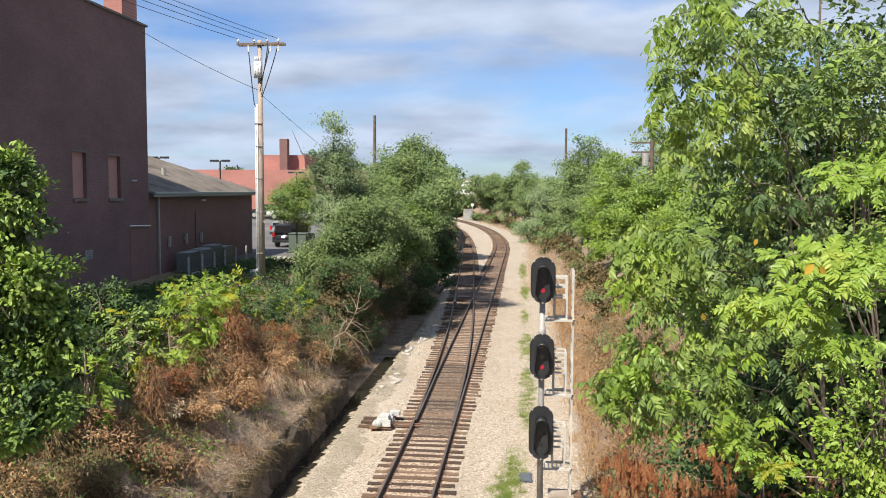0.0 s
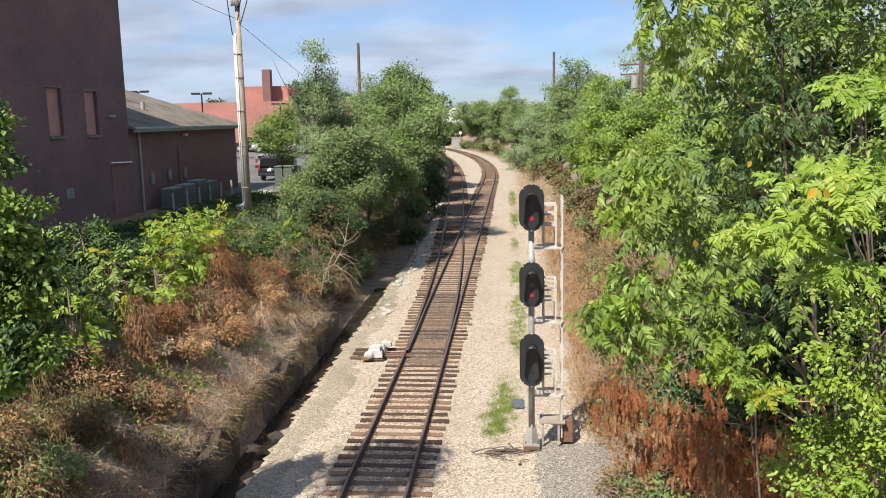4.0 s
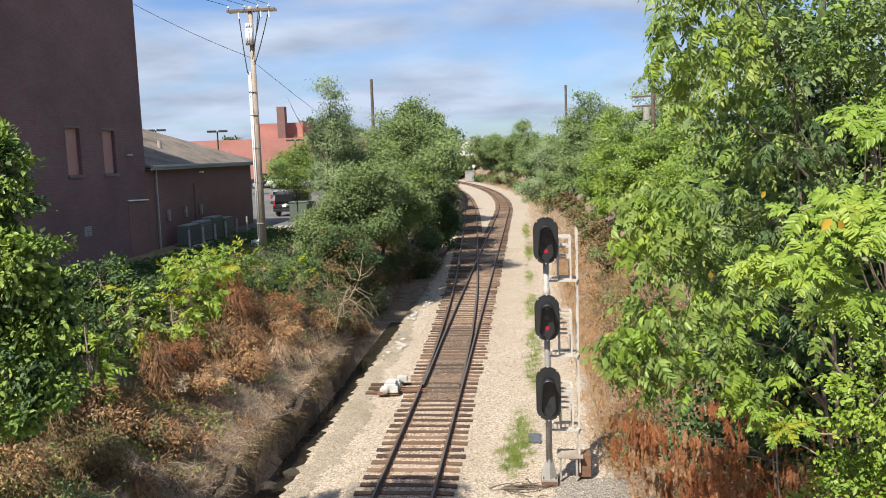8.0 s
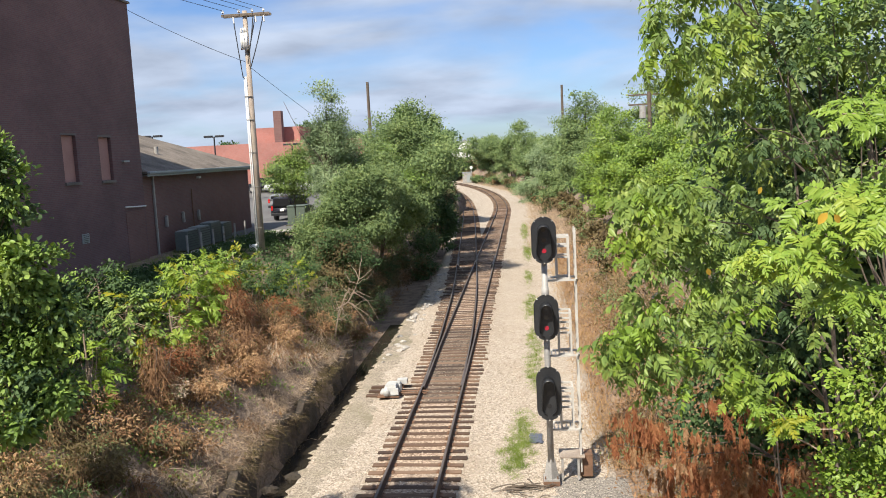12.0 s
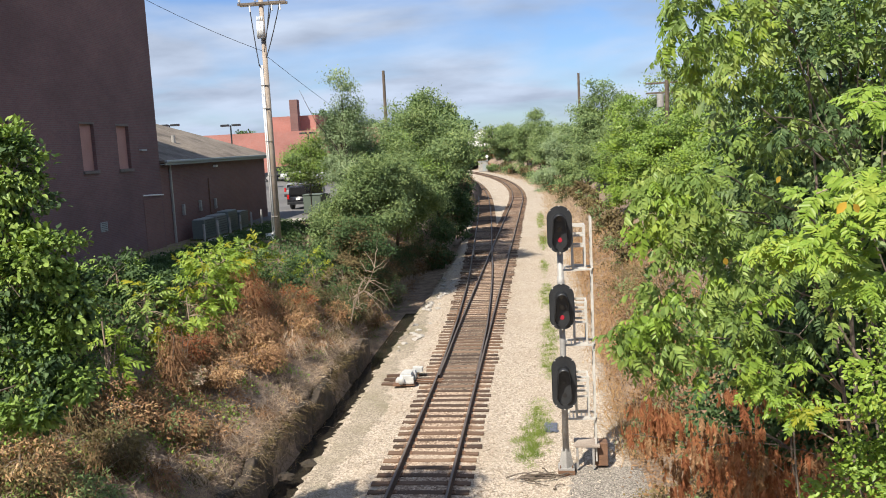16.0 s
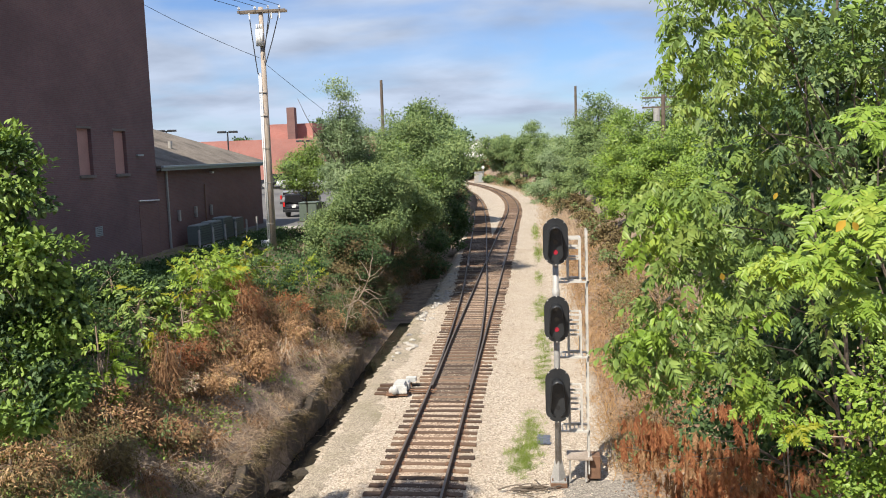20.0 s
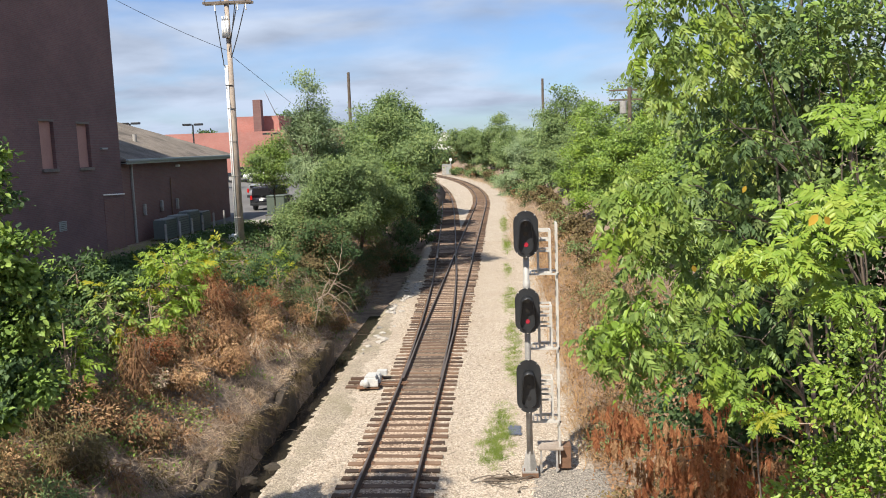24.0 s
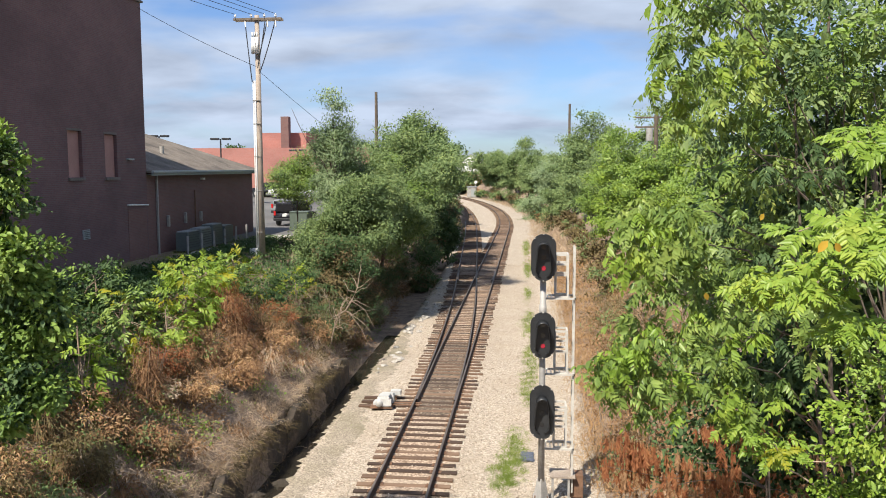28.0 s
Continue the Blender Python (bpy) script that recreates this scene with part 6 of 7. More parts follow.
for k, (x, y, h, r) in enumerate(((6.9, 24.0, 2.0, 0.8), (6.8, 27.5, 2.6, 0.9), (6.6, 31.0, 2.6, 0.9), (6.9, 35.5, 2.4, 1.0), (7.2, 41.0, 2.4, 1.1), (7.9, 49.0, 2.2, 1.2), (8.4, 58.0, 2.0, 1.2), (8.4, 67.0, 1.8, 1.2), (8.2, 78.0, 1.8, 1.3), (8.2, 90.0, 1.8, 1.4), (8.2, 104.0, 1.8, 1.5), (7.9, 25.6, 3.2, 1.0), (7.7, 29.4, 3.4, 1.0), (6.2, 22.6, 1.0, 0.6), (7.9, 33.0, 3.4, 1.1))):
    shrub((x, y), h, r, "dead" if k in (0, 1, 2, 3, 11, 13) else "scrub", 42, S6, 0.10 + 0.002 * (y - 20), 34, 0.22, 200 + k, CURL if y < 45 else LEAF, mix=("oak" if k % 2 else "scrub", 0.45, "olive_foliage"), group="shrubs on the dry bank", boughs=20)


# ---- ground cover ----
def cover(name, label, category, n, xr, yr, template, size, mat, seed, lift=0.0, mask=None, lie=0.6, spread=0.0, per=1, hang=0.0):
    rng = np.random.default_rng(seed)
    y = yr[0] + (yr[1] - yr[0]) * rng.random(n) ** 1.5
    x = xr[0] + (xr[1] - xr[0]) * rng.random(n)
    if mask is not None:
        ok = mask(x, y, rng)
        x, y = x[ok], y[ok]
    x = x + np.where(y > 60, main_x(y), 0)
    if per > 1:
        x, y = np.repeat(x, per) + rng.normal(size=len(x) * per) * spread, np.repeat(y, per) + rng.normal(size=len(y) * per) * spread
    z = ground_z(x, y) + lift * rng.random(len(x)) ** 1.5
    if xr[0] > -3.4 and xr[1] < 5.5:
        z = np.maximum(z, -0.085)
    pos = np.stack([x, y, z], 1)
    ahead = unit(len(x), rng) + np.array((0, 0, lie))
    ahead[:, 2] = np.abs(ahead[:, 2]) - hang
    up = unit(len(x), rng) * 0.8 + np.array((0, 0, 0.7))
    ob = part(name, scatter(template, pos, ahead, up, size * (0.5 + rng.random(len(x)))), G_[mat] if mat in G_ else M[mat])
    return tagged(ob, label, category, kind="stuff")


def patch(x, y, k=0.9):
    return np.sin(k * x * 1.3 + 2.1) * np.sin(k * y * 0.7 + 0.4) + 0.6 * np.sin(k * x * 2.9 - y * k * 1.7)


def turf(x, y, r):
    """Where the grass has taken hold: a few ragged patches."""
    v = 0
    for cx, cy, rx, ry in ((2.75, 23.4, 0.45, 1.5), (3.0, 25.8, 0.32, 1.4), (3.45, 32.5, 0.34, 2.8), (3.5, 38.0, 0.3, 2.0), (3.45, 46.0, 0.42, 3.6), (3.35, 57, 0.25, 3.0), (3.4, 71, 0.4, 5.0), (3.2, 90, 0.4, 8.0)):
        v = v + np.exp(-((x - cx) / rx) ** 2 - ((y - cy) / ry) ** 2)
    v = v * (0.55 + 0.5 * np.sin(x * 9.1 + 1.7 * np.sin(y * 2.3)) * np.sin(y * 3.7 + x * 4.1) + 0.35 * np.sin(y * 7.9 - x * 6.3))
    return v > 0.12 + 0.6 * r.random(len(x))


L0, L1 = -9.5, -4.45
cover("dead_weeds", "brown withered weeds covering the bank", "weeds", 2600, (L0, L1), (11, 64), CURL, 0.10, "dead", 301, 0.24, lambda x, y, r: (patch(x, y) > -0.2) & (r.random(len(x)) < np.clip((-4.9 - x) / 1.0 + np.clip((19 - y) / 8, 0, 0.8), 0.10, 1)), 0.3, 0.2, 30)
cover("withered_weeds", "olive-brown withered weeds matted on the bank", "weeds", 700, (L0, L1), (11, 48), CURL, 0.10, "scrub", 314, 0.22, lambda x, y, r: (patch(y, x, 1.1) > -0.3) & (x < -5.7), 0.2, 0.22, 30)
cover("dry_straw", "bleached dry grass and straw on the bank edge", "dry grass", 1100, (-6.0, L1), (12, 40), BLADE, 0.24, "straw", 302, 0.06, lambda x, y, r: (r.random(len(x)) < np.clip((x + 6.0) / 1.2, 0.05, 1)) & (patch(x, y, 1.3) > -0.7), 0.25, 0.18, 14, 0.35)
cover("dry_straw", "bleached dry grass hanging over the ditch edge", "dry grass", 900, (-4.9, -4.35), (10, 34), BLADE, 0.21, "straw", 303, 0.05, None, 0.2, 0.06, 12, 0.8)
cover("hanging_roots", "dark brown roots and dead stems hanging down the ditch wall", "roots", 520, (-4.65, -4.32), (10, 34), BLADE, 0.36, "scrub", 315, 0.02, None, 0.0, 0.06, 14, 1.1)
cover("low_weeds", "low green weeds among dead leaves on the bank", "weeds", 2600, (L0, L1), (11, 50), LEAF, 0.072, "bright", 304, 0.25, lambda x, y, r: (patch(y, x) > 0.15) & (r.random(len(x)) < np.clip((-4.8 - x) / 1.2, 0.06, 1)), 0.4, 0.16, 26)
cover("ivy", "dark green creeping ivy on the upper bank", "ivy", 900, (-13.0, -8.6), (14, 38), LEAF, 0.14, "dark", 305, 0.22, None, 0.3, 0.25, 26)
cover("tall_weeds", "dark green weeds along the top of the bank", "weeds", 900, (-13.4, -10.2), (30, 50), LEAF, 0.11, "dark", 313, 0.28, None, 0.6, 0.2, 22)
cover("lawn", "shaded rough grass beside the brick wall", "grass", 5000, (-15.4, -9.5), (20, 52), BLADE, 0.16, "grass", 306, 0.0, None, 1.2, 0.12, 4)
cover("dry_grass", "tan dry grass on the sunny bank", "dry grass", 2200, (5.0, 9.5), (19, 70), BLADE, 0.34, "tan", 307, 0.12, lambda x, y, r: y > 22.0, 0.8, 0.2, 12)
cover("dead_weeds", "brown dead weeds on the sunny bank", "weeds", 1900, (5.6, 10), (18, 75), CURL, 0.11, "dead", 308, 0.6, lambda x, y, r: patch(x, y) > -0.3, 0.4, 0.2, 18)
cover("dry_grass", "tan dry grass along the far curve", "dry grass", 1800, (4.0, 8.5), (70, 230), BLADE, 0.7, "straw", 309, 0.1, None, 0.8, 0.4, 8)
cover("grass_strip", "short green grass growing in the ballast edge", "grass", 24000, (2.2, 4.3), (21.5, 110), BLADE, 0.14, "grass", 310, 0.0, turf, 0.9, 0.08, 12)
cover("grass_strip", "sparse green grass on the ditch shoulder", "grass", 700, (-3.4, -2.2), (17, 60), BLADE, 0.12, "grass", 311, 0.0, lambda x, y, r: patch(x, y) > 0.5, 1.2, 0.12, 7)
cover("dead_leaves", "brown leaves fallen along the ditch shoulder", "leaves", 300, (-3.5, -2.0), (16, 50), LEAF, 0.07, "dead", 312, 0.0, None, 0.1, 0.2, 5)


def build_stones():
    """Loose ballast stones lying proud of the bed."""
    rng = np.random.default_rng(9)
    n = 60000
    y = 14 + 60 * rng.random(n) ** 2.0
    x = -3.3 + 8.5 * rng.random(n)
    ok = ~((x < -2.3 + 0.3 * np.sin(y * 0.8)) & (rng.random(n) < 0.8)) & ~((np.abs(x) < 1.3) & (rng.random(n) < 0.55)) & ~((np.abs(np.abs(x) - GA) < 0.09))
    x, y = x[ok], y[ok]
    dm = np.minimum(np.abs(x), np.abs(x - siding_x(y)))
    z = -0.085 + 0.065 * (1 - smooth((dm - 1.45) / 0.9)) + 0.02 * wob(x * 1.3, y * 1.3)
    O = np.array([(1, 0, 0), (-1, 0, 0), (0, 1, 0), (0, -1, 0), (0, 0, 1), (0, 0, -1)], float)
    F = np.array([(0, 2, 4), (2, 1, 4), (1, 3, 4), (3, 0, 4), (2, 0, 5), (1, 2, 5), (3, 1, 5), (0, 3, 5)])
    s = 0.016 + 0.026 * rng.random(len(x)) ** 2
    V = np.stack([x, y, z + 0.006], 1)[:, None] + (O[None] * (0.7 + 0.6 * rng.random((len(x), 6, 1))) + 0.25 * rng.normal(size=(len(x), 6, 3))) * s[:, None, None] * np.array((1, 1, 0.7))
    F = (F[None] + (np.arange(len(x)) * 6)[:, None, None]).reshape(-1, 3)
    tagged(part("ballast_stones", (V.reshape(-1, 3), F), M["stone"]), "loose pale limestone ballast stones", "stones", kind="stuff")


build_stones()


def build_brush(name, label, n, xr, yr, seed, length, r0, mat, lift=0.1):
    """Dead sticks lying and standing in the weeds."""
    rng = np.random.default_rng(seed)
    P = []
    for _ in range(n):
        x, y = rng.uniform(*xr), rng.uniform(*yr)
        a = np.array((x, y, float(ground_z(x, y)) + lift * rng.random()))
        d = unit(1, rng)[0]
        d[2] = abs(d[2]) * 0.6
        ln = length * (0.4 + rng.random())
        q = np.linspace(0, 1, 5)[:, None]
        pth = a + d * ln * q + np.cumsum(rng.normal(size=(5, 3)) * 0.05 * ln, axis=0) * (q > 0)
        P.append(tube(pth, r0 * (1 - 0.7 * q[:, 0]) * (0.5 + rng.random()), 4))
    tagged(part(name, merge(P), M[mat], smooth=True), label, "sticks", kind="stuff")


build_brush("dead_sticks", "pale dead sticks and roots over the bank edge", 420, (-6.6, -4.35), (12, 38), 21, 0.75, 0.010, "twig")
build_brush("dead_sticks", "thin dead stems among the weeds", 420, (-9, -4.6), (12, 46), 22, 0.9, 0.007, "twig", 0.3)
build_brush("dead_sticks", "pale dead sticks at the foot of the sunny bank", 200, (5.2, 8.5), (14, 34), 23, 0.9, 0.010, "twig", 0.3)


def bare_bush(at, h, seed, label, n=16, tilt=(0.5, -0.3)):
    """A leafless branching bush."""
    rng = np.random.default_rng(seed)
    z = float(ground_z(*at))
    root = empty("bare_branch", Matrix.Translation((*at, z)), label, "branch")
    q = np.linspace(0, 1, 7)[:, None]
    d = np.array((tilt[0], tilt[1], 1.0)) * h
    spine = d * q + np.cumsum(rng.normal(size=(7, 3)) * 0.05 * h, axis=0) * (q > 0)
    part("stem", tube(spine, 0.035 * (1 - 0.75 * q[:, 0]) + 0.004, 7), M["twig"], root, smooth=True)
    for _ in range(n):
        a = spine[int(rng.integers(2, 7))]
        e = d / h * 0.5 + unit(1, rng)[0]
        e[2] = abs(e[2]) * 0.7
        b = np.linspace(0, 1, 6)[:, None]
        pth = a + e * h * 0.38 * (0.5 + rng.random()) * b + np.cumsum(rng.normal(size=(6, 3)) * 0.03 * h, axis=0) * (b > 0)
        part("branch", tube(pth, 0.014 * (1 - 0.8 * b[:, 0]) + 0.002, 5), M["twig"], root, smooth=True)


bare_bush((-5.2, 34.6), 2.6, 1, "pale leafless bush leaning out over the ditch", 18, (0.45, -0.2))
build_brush("dead_sticks", "tangle of pale dead twigs at the foot of the withered shrubs", 260, (5.3, 6.4), (14.5, 19.5), 24, 0.6, 0.009, "twig", 0.5)


def build_fallen_limb():
    """A long bent dead limb that arches out of the thicket."""
    rng = np.random.default_rng(41)
    base = np.array((-6.3, 36.5, float(ground_z(-6.3, 36.5)) - 0.1))
    root = empty("bare_branch", Matrix.Translation(base), "long pale dead limb arching over the ditch", "branch")
    main = np.array(((0, 0, 0), (0.35, 0, 0.5), (0.8, -0.05, 0.9), (1.4, -0.1, 1.25), (1.7, -0.1, 1.7), (1.95, 0, 2.3), (2.05, 0, 2.9)))
    part("stem", tube(main, np.linspace(0.055, 0.016, 7), 7), M["twig"], root, smooth=True)
    for k, (i, dx, dz, ln) in enumerate(((3, 1.0, -0.2, 1.4), (3, 0.8, -0.7, 1.5), (4, 1.0, 0.3, 0.9), (5, -0.5, 0.8, 0.9), (5, 0.8, 0.5, 0.9), (2, 0.9, -0.4, 1.1), (6, 0.4, 0.8, 0.7), (4, 0.9, -0.5, 1.3), (2, -0.3, 0.9, 0.9))):
        b = np.linspace(0, 1, 7)[:, None]
        d = np.array((dx, 0.3 * rng.normal(), dz)) * ln
        p = main[i] + d * b - np.array((0, 0, 0.5 * ln)) * b**2 * (dz < 0.4) + np.cumsum(rng.normal(size=(7, 3)) * 0.03, axis=0) * (b > 0)
        part("branch", tube(p, np.linspace(0.022, 0.005, 7), 5), M["twig"], root, smooth=True)


build_fallen_limb()
bare_bush((-5.6, 37.2), 2.0, 2, "pale leafless bush in the thicket", 14, (0.5, 0.1))


def build_far_woods():
    rng = np.random.default_rng(31)
    n = 2600
    a = rng.uniform(-1.1, 1.1, n)
    d = 420 + 900 * rng.random(n)
    x, y = d * np.sin(a), d * np.cos(a)
    cl = np.stack([x, y, ground_z(x, y) + 2 + 8 * rng.random(n)], 1)
    V = leaves_round(cl, 12, 5.0, 4.5, rng)
    tagged(part("far_woods", V, G_["dark"]), "distant dark green woods along the horizon", "woods", kind="stuff")


build_far_woods()


# ---- bank wall, timber and litter ----
def build_wall():
    rng = np.random.default_rng(14)
    root = tagged(new("retaining_wall"), "crumbling earth-stained concrete ditch wall", "wall", kind="structure")
    y = 9.0
    while y < 32.5:
        ln = 1.5 + 1.2 * rng.random()
        bm = bmesh.new()
        box(bm, (0, ln / 2, 0), (0.24, ln, 1.25))
        bmesh.ops.subdivide_edges(bm, edges=bm.edges, cuts=7, use_grid_fill=True)
        for v in bm.verts:
            q, h = y + v.co.y, v.co.z
            worn = 0.5 + h / 1.25
            v.co.x += 0.05 * math.sin(1.7 * q + 2.3 * h) + 0.035 * math.sin(5.3 * q - 4.0 * h) + 0.02 * math.sin(13.1 * q + 9 * h) - 0.10 * math.sin(q * 0.9) - 0.05 * worn
            if h > 0.2:
                v.co.z += (0.09 * math.sin(2.9 * q) + 0.06 * math.sin(7.3 * q + 1) + 0.04 * math.sin(17 * q)) * worn - 0.05
        ob = part("wall_block", bm, M["concrete"], root, smooth=True)
        ob.location = (float(left_edge(y)) - 1.10, y, 0.10)
        y += ln


build_wall()


def build_fringe(name, label, n, length, mat, seed):
    """Dead stems and roots that hang over the lip of the ditch wall."""
    rng = np.random.default_rng(seed)
    y = 9 + 24 * rng.random(n) ** 1.15
    tuft = np.sin(y * 3.1) + 0.7 * np.sin(y * 7.7 + 1) > -0.5 + 0.8 * rng.normal(size=n)
    y = y[tuft]
    x = left_edge(y) - 1.02 - 0.10 * np.sin(y * 0.9) + 0.09 * rng.normal(size=len(y)) - 0.06
    pos = np.stack([x, y, 0.66 + 0.07 * rng.normal(size=len(y)) + 0.09 * np.sin(2.9 * y)], 1)
    ahead = unit(len(y), rng) * 0.55 + np.array((0.55, -0.1, -0.75))
    up = unit(len(y), rng) * 0.5 + np.array((0.8, 0, 0.5))
    tagged(part(name, scatter(BLADE, pos, ahead, up, length * (0.4 + rng.random(len(y)))), G_[mat]), label, "dry grass", kind="stuff")


build_fringe("dry_fringe", "bleached dead grass hanging over the ditch wall", 1900, 0.19, "straw", 81)
build_fringe("dry_fringe", "brown dead stems hanging over the ditch wall", 2200, 0.34, "scrub", 82)


def build_shoulder():
    """Bare dirt between the ballast and the ditch."""
    ys = np.arange(8, 62, 0.14)
    rng = np.random.default_rng(6)
    off = np.linspace(0, 1, 7)
    V = []
    for y in ys:
        L = float(left_edge(y)) - 0.02 + 0.10 * rng.normal()
        inner = -2.25 + 0.28 * math.sin(y * 0.55) + 0.12 * math.sin(y * 1.7) + 0.13 * rng.normal() + min(float(siding_x(y)), 0)
        for k in off:
            x = L + (inner - L) * k
            V.append((x, y, -0.055 + 0.02 * float(wob(x * 1.3, y * 1.3)) + 0.012 * math.sin(y * 2.3 + x * 3) - (0.06 if k == 1 else 0) - (0.10 if k == 0 else 0)))
    idx = np.arange(len(V)).reshape(len(ys), 7)
    F = np.stack([idx[:-1, :-1], idx[:-1, 1:], idx[1:, 1:], idx[1:, :-1]], -1).reshape(-1, 4)
    m = gravel("dirt_and_fines", (0.19, 0.155, 0.112), (0.46, 0.395, 0.31), (0.19, 0.165, 0.105), 0.55, 26.0)
    tagged(part("dirt_shoulder", (V, F), m, smooth=True), "grey-brown dirt and fines beside the ditch", "dirt", kind="structure")


build_shoulder()


M["riprap"] = surface("pale_rock", (0.26, 0.235, 0.205), (0.46, 0.43, 0.385), 0.95, 2, 14, 0.8, 0.02)


def build_litter():
    rng = np.random.default_rng(17)
    for x, y, ln, a in ((-4.98, 18.2, 0.8, 60), (-4.1, 24.6, 0.7, 30), (-5.4, 22.6, 0.5, 100)):
        root = empty("timber_offcut", Matrix.Translation((x, y, float(ground_z(x, y)) + 0.06)) @ Matrix.Rotation(radians(a), 4, "Z"), "pale broken timber lying on the bank", "timber")
        part("board", boxes(((0, 0, 0), (ln, 0.12, 0.09)), bevel=0.01), M["twig"], root)
    # sticks and roots at the signal's foot
    for k in range(16):
        q = np.linspace(0, 1, 8)[:, None]
        a, ln = radians(14 + 26 * rng.normal()), 0.35 + 0.55 * rng.random()
        d = np.array((math.cos(a), math.sin(a), 0.06 * rng.random()))
        pth = d * ln * (q - 0.5) + np.cumsum(rng.normal(size=(8, 3)) * 0.035, axis=0) * np.array((1, 1, 0.3))
        pth[:, 2] += 0.02 - pth[:, 2].min()
        root = empty("stick", Matrix.Translation((3.12 + 0.22 * rng.normal(), 20.75 + 0.2 * rng.normal(), -0.06 + 0.02 * (k % 4))), "dry brown stick lying on the ballast", "stick", "sticks at the signal")
        part("stem", tube(pth, (0.02 + 0.016 * rng.random()) * (1 - 0.6 * q[:, 0]), 6), M["bark" if k % 3 else "branch"], root, smooth=True)
    # stones and a rag at the ditch
    for k in range(4):
        x, y = -3.75 + 0.25 * rng.normal(), 21.6 + 0.5 * rng.normal()
        bm = bmesh.new()
        bmesh.ops.create_icosphere(bm, subdivisions=2, radius=0.14 + 0.1 * rng.random())
        for v in bm.verts:
            v.co = Vector((v.co.x * (1 + 0.3 * rng.normal()), v.co.y * (1 + 0.2 * rng.normal()), v.co.z * 0.6 + 0.02 * rng.normal()))
        root = part("rock", bm, M["concrete"])
        root.location = (x, y, -0.12)
        tagged(root, "rough grey rock at the edge of the ditch", "rock", "rocks at the ditch")
    for k in range(46):
        y = 34 + 26 * rng.random()
        x = float(left_edge(y)) + 0.15 + 0.9 * rng.random()
        bm = bmesh.new()
        bmesh.ops.create_icosphere(bm, subdivisions=1, radius=0.10 + 0.14 * rng.random())
        for v in bm.verts:
            v.co = Vector((v.co.x * (1 + 0.3 * rng.normal()), v.co.y * (1 + 0.2 * rng.normal()), v.co.z * 0.55 + 0.02 * rng.normal()))
        ob = part("rock", bm, M["riprap"])
        ob.location = (x, y, -0.05)
        tagged(ob, "pale broken rock dumped along the ditch", "rock", "rocks along the ditch")
    water = boxes(((-3.95, 27, -0.50), (0.75, 34, 0.02)))
    m, t, p = shader("ditch_water")
    p.inputs["Base Color"].default_value, p.inputs["Roughness"].default_value = (0.03, 0.026, 0.02, 1), 0.08
    tagged(part("water", water, m), "shallow dark water standing in the ditch", "water", kind="structure")


build_litter()


# ---- vehicles and cabinet ----
def build_car(name, at, turn, paint, label, L=4.7, W=1.85, H=1.75, truck=False):
    root = empty(name, Matrix.Translation((*at, float(ground_z(*at)) + 0.03)) @ Matrix.Rotation(radians(turn), 4, "Z"), label, "car")
    glass = M["lens_dark"]
    body = [(-L / 2, 0.42), (-L / 2, 0.95), (-L / 2 + 0.15, 1.02), (L / 2 - 1.2, 1.0), (L / 2 - 0.1, 0.86), (L / 2, 0.7), (L / 2, 0.38)]
    bm = prism(body, -W / 2, W / 2)
    bmesh.ops.bevel(bm, geom=[e for e in bm.edges], offset=0.06, segments=2, affect="EDGES")
    part("body", bm, paint, root, "", True)
    if truck:
        cab = [(-0.55, 0.98), (-0.45, H), (0.75, H), (1.35, 1.0)]
    else:
        cab = [(-L / 2 + 0.05, 1.0), (-L / 2 + 0.30, H - 0.06), (-L / 2 + 0.5, H), (0.55, H), (1.25, 1.0)]
    bm = prism(cab, -W / 2 + 0.1, W / 2 - 0.1)
    bmesh.ops.bevel(bm, geom=[e for e in bm.edges], offset=0.05, segments=2, affect="EDGES")
    part("cabin", bm, paint, root, "", True)
    x0, x1 = (-0.4, 0.9) if truck else (-L / 2 + 0.45, 0.75)
    for s in (-1, 1):
        part("side_window", boxes((((x0 + x1) / 2, s * (W / 2 - 0.085), (H + 1.03) / 2), (x1 - x0, 0.03, H - 1.2))), glass, root)
    xr = -0.58 if truck else -L / 2 + 0.13
    part("rear_window", boxes(((xr, 0, (H + 1.05) / 2), (0.06, W - 0.5, H - 1.28))), glass, root)
    red = M["tail"] if "tail" in M else plain("tail_lamp", (0.5, 0.02, 0.02), 0.25)
    M["tail"] = red
    for s in (-1, 1):
        part("tail_lamp", boxes(((-L / 2 - 0.01, s * (W / 2 - 0.13), 0.98), (0.06, 0.16, 0.34)), bevel=0.02), red, root)
    part("bumper", boxes(((-L / 2 - 0.04, 0, 0.5), (0.14, W - 0.1, 0.22)), bevel=0.03), M["black"], root)
    part("number_plate", boxes(((-L / 2 - 0.03, 0, 0.82), (0.03, 0.32, 0.16))), M["white_plastic"], root)
    for px in (-L / 2 + 0.85, L / 2 - 0.9):
        for s in (-1, 1):
            w = part("wheel", rods(((px, s * (W / 2 - 0.2), 0.35), (px, s * (W / 2 + 0.01), 0.35), 0.35), n=20), M["black"], root)
            part("rim", rods(((px, s * (W / 2 + 0.01), 0.35), (px, s * (W / 2 + 0.02), 0.35), 0.21), n=14), M["galv"], w)


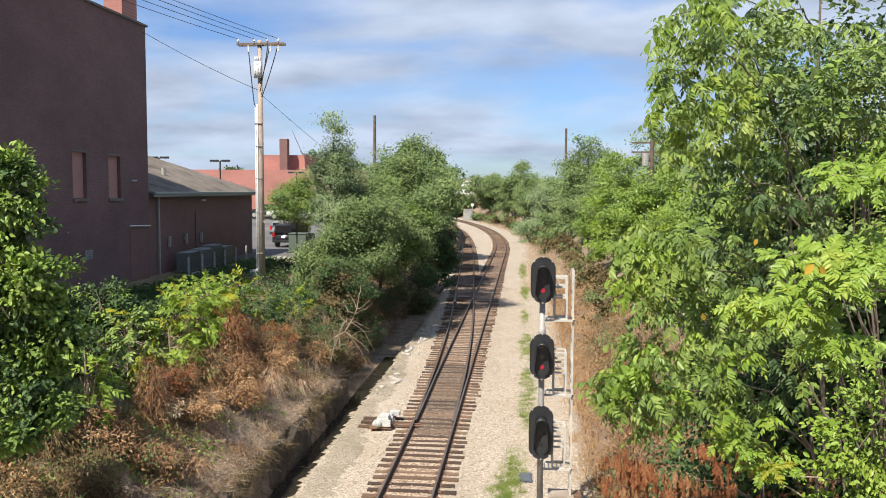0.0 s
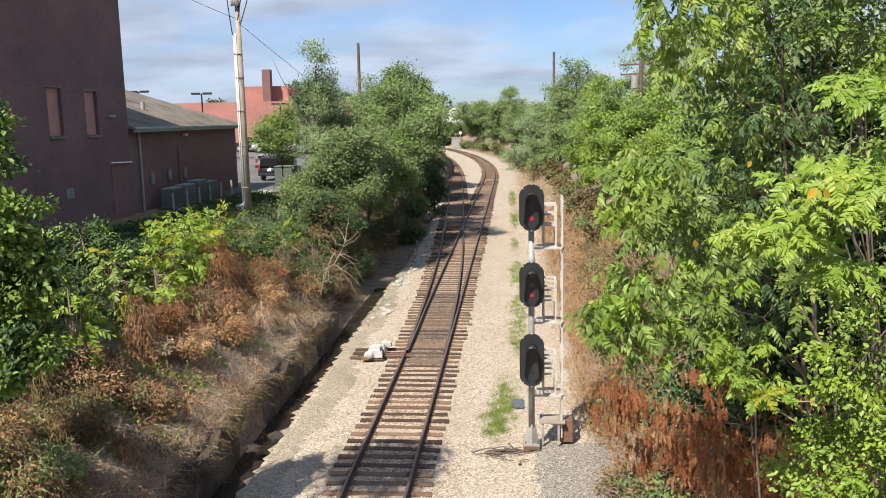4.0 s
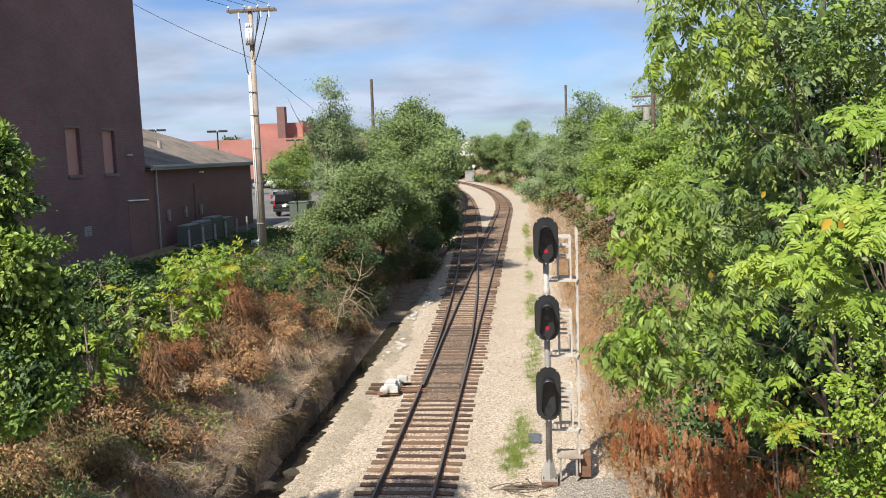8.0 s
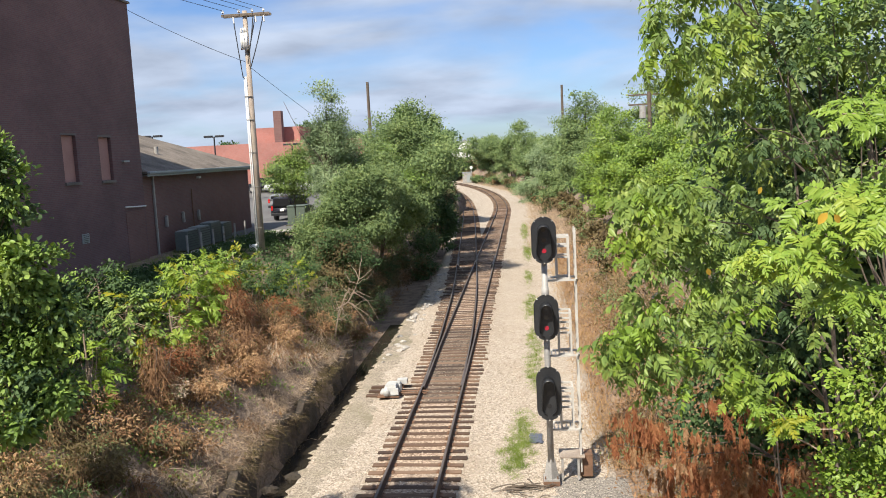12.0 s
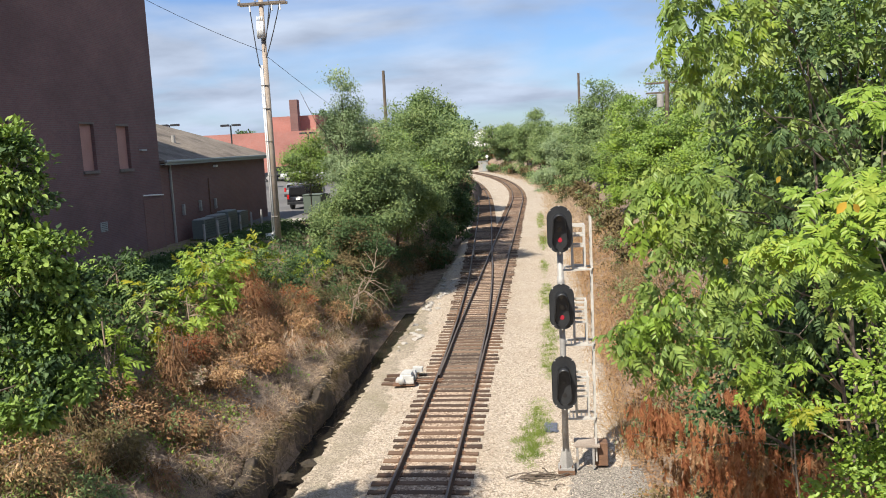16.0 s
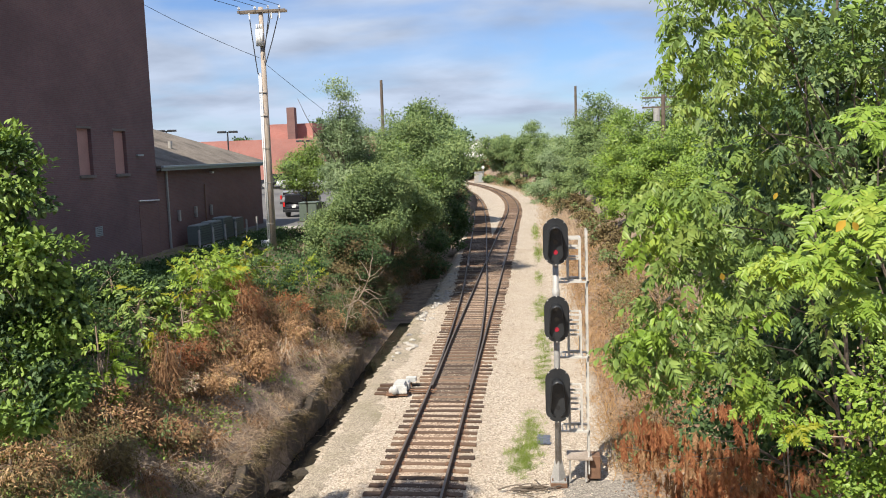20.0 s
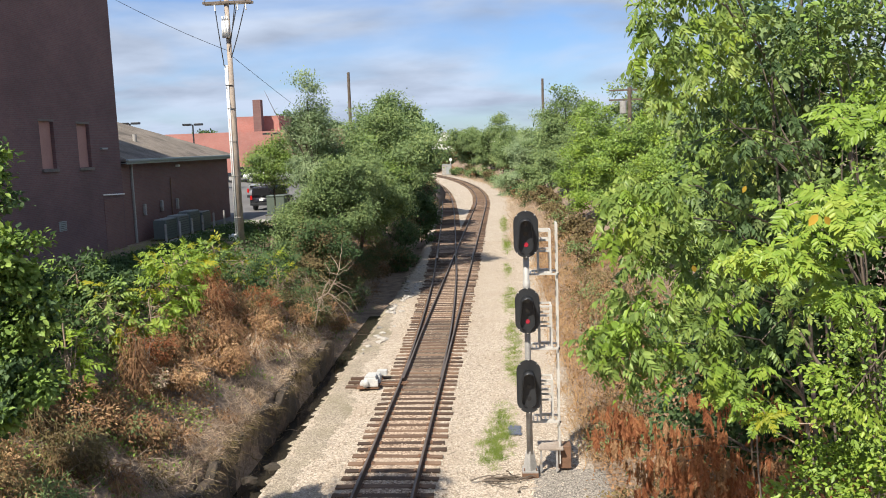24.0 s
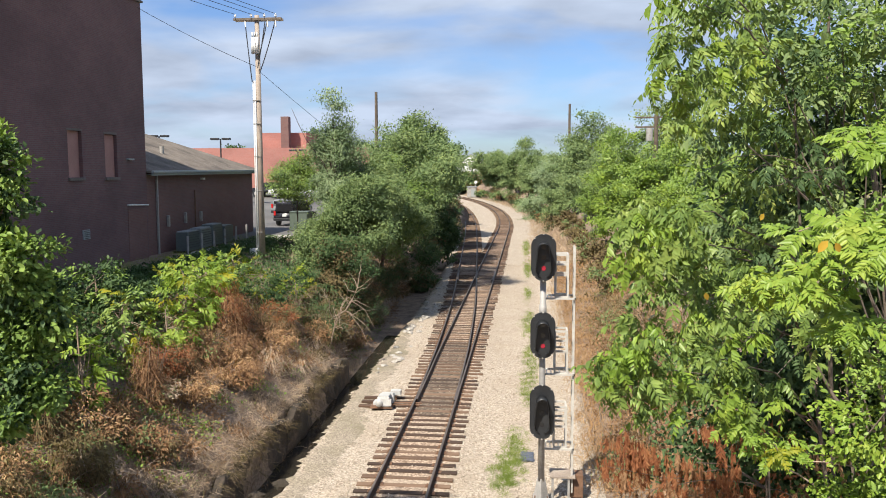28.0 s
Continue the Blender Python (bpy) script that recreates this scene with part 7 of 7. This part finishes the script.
dark = plain("dark_car_paint", (0.018, 0.018, 0.022), 0.25)
white = plain("white_car_paint", (0.72, 0.72, 0.72), 0.3)
silver = plain("silver_car_paint", (0.35, 0.36, 0.37), 0.3, 0.4)
build_car("sport_utility_car", (-15.0, 63.6), 85, dark, "dark sport utility car parked with its tail lamps showing", H=1.8)
build_car("pickup_truck", (-20.6, 83.0), 172, white, "white pickup truck parked along the car park edge", L=5.4, H=1.85, truck=True)
build_car("parked_car", (-17.3, 70.5), 82, silver, "silver car parked in the car park", H=1.5)
build_car("parked_car", (-23.4, 84.0), 176, dark, "dark car parked near the brick building", H=1.5)


def build_cabinet():
    root = empty("utility_cabinet", Matrix.Translation((-12.75, 57.0, float(ground_z(-12.75, 57.0)))) @ Matrix.Diagonal((0.85, 0.85, 0.9, 1)), "grey-green metal utility cabinet beside the car park", "cabinet")
    g = plain("cabinet_green", (0.10, 0.13, 0.105), 0.55)
    part("body", boxes(((0, 0, 0.75), (1.5, 1.3, 1.5)), bevel=0.03), g, root)
    part("lid", boxes(((0, 0, 1.53), (1.58, 1.4, 0.08)), bevel=0.02), g, root)
    part("door", boxes(((-0.36, -0.66, 0.72), (0.66, 0.03, 1.25)), ((0.36, -0.66, 0.72), (0.66, 0.03, 1.25))), g, root)
    part("pad", boxes(((0, 0, 0.02), (1.8, 1.6, 0.10))), M["concrete"], root)


build_cabinet()


def build_right_pole():
    root = empty("utility_pole", Matrix.Translation((12.6, 62, float(ground_z(12.6, 62)))), "wooden utility pole with a crossarm behind the trees", "utility pole")
    h = 12.5 - float(ground_z(12.6, 62))
    part("pole", rods(((0, 0, -0.3), (0, 0, h), 0.15)), M["bark"], root)
    for z in (0.2, 0.9):
        part("crossarm", boxes(((-0.3, 0, h - z), (2.4, 0.1, 0.12))), M["bark"], root)
    part("transformer", rods(((-0.5, -0.2, h - 1.9), (-0.5, -0.2, h - 1.0), 0.25)), M["galv"], root)


build_right_pole()


def build_grey_gravel():
    """Darker gravel and a thin slate-blue patch on the shoulder by the signal."""
    rng = np.random.default_rng(12)
    ys, off = np.arange(9, 21.6, 0.12), np.linspace(0, 1, 9)
    V = []
    for y in ys:
        inner = 3.55 + 0.10 * math.sin(y * 1.1) + 0.10 * rng.normal() + 0.25 * max(0, y - 20)
        for k in off:
            x = inner + (5.75 - inner) * k
            V.append((x, y, -0.062 + 0.02 * float(wob(x * 1.3, y * 1.3)) - (0.07 if k in (0, 1) else 0)))
    idx = np.arange(len(V)).reshape(len(ys), 9)
    F = np.stack([idx[:-1, :-1], idx[:-1, 1:], idx[1:, 1:], idx[1:, :-1]], -1).reshape(-1, 4)
    m = gravel("grey_gravel", (0.10, 0.09, 0.078), (0.40, 0.36, 0.31), (0.20, 0.175, 0.14), 0.56, 30.0)
    tagged(part("gravel_shoulder", (V, F), m, smooth=True), "dark grey gravel on the shoulder by the signal", "gravel", kind="structure")
    bm = bmesh.new()
    box(bm, (0, 0, 0), (0.34, 0.7, 0.02))
    bmesh.ops.subdivide_edges(bm, edges=bm.edges, cuts=4, use_grid_fill=True)
    for v in bm.verts:
        v.co += Vector((0.03 * rng.normal(), 0.05 * rng.normal(), 0.012 * rng.normal()))
    ob = part("plastic_sheet", bm, plain("slate_blue", (0.105, 0.115, 0.15), 0.5))
    ob.location = (3.36, 24.6, -0.045)
    tagged(ob, "thin uneven slate-blue patch on the ballast edge", "sheet")


build_grey_gravel()


def build_dead_limbs():
    """Pale dead limbs crossing the hollow under the near trees."""
    base = (6.9, 9.9)
    z0 = float(ground_z(*base))
    root = empty("dead_tree", Matrix.Translation((*base, z0)), "pale leafless tree with bent dead limbs under the foliage", "tree")
    off = np.array((*base, z0))
    trunk = np.array(((7.65, 9.8, 4.41), (7.52, 9.8, 4.85), (7.32, 9.8, 5.33), (7.04, 9.8, 5.74), (6.74, 9.8, 6.14), (6.55, 9.8, 6.48)))
    foot = np.array(((*base, z0 - 0.1), (base[0] - 0.1, base[1], z0 + 1.2)))
    path = np.concatenate([foot, trunk]) - off
    part("trunk", tube(path, np.linspace(0.05, 0.016, len(path)), 8), M["branch"], root, smooth=True)
    for r, pts in ((0.018, ((6.69, 9.2, 4.76), (6.55, 9.2, 5.0), (6.47, 9.2, 5.15), (6.37, 9.2, 5.32), (6.2, 9.2, 5.43), (6.02, 9.2, 5.51))), (0.014, ((7.48, 9.4, 5.21), (7.15, 9.4, 5.4), (6.92, 9.4, 5.45), (6.56, 9.4, 5.5), (6.19, 9.4, 5.5))), (0.015, ((7.66, 9.6, 5.72), (7.42, 9.6, 5.68), (7.09, 9.6, 5.66), (6.69, 9.6, 5.63), (6.43, 9.6, 5.61)))):
        p = np.array(pts) - off
        p = np.concatenate([[path[4] * 0.5 + p[0] * 0.5], p])
        part("limb", tube(p, np.linspace(r, r * 0.45, len(p)), 6), M["twig"], root, smooth=True)


build_dead_limbs()
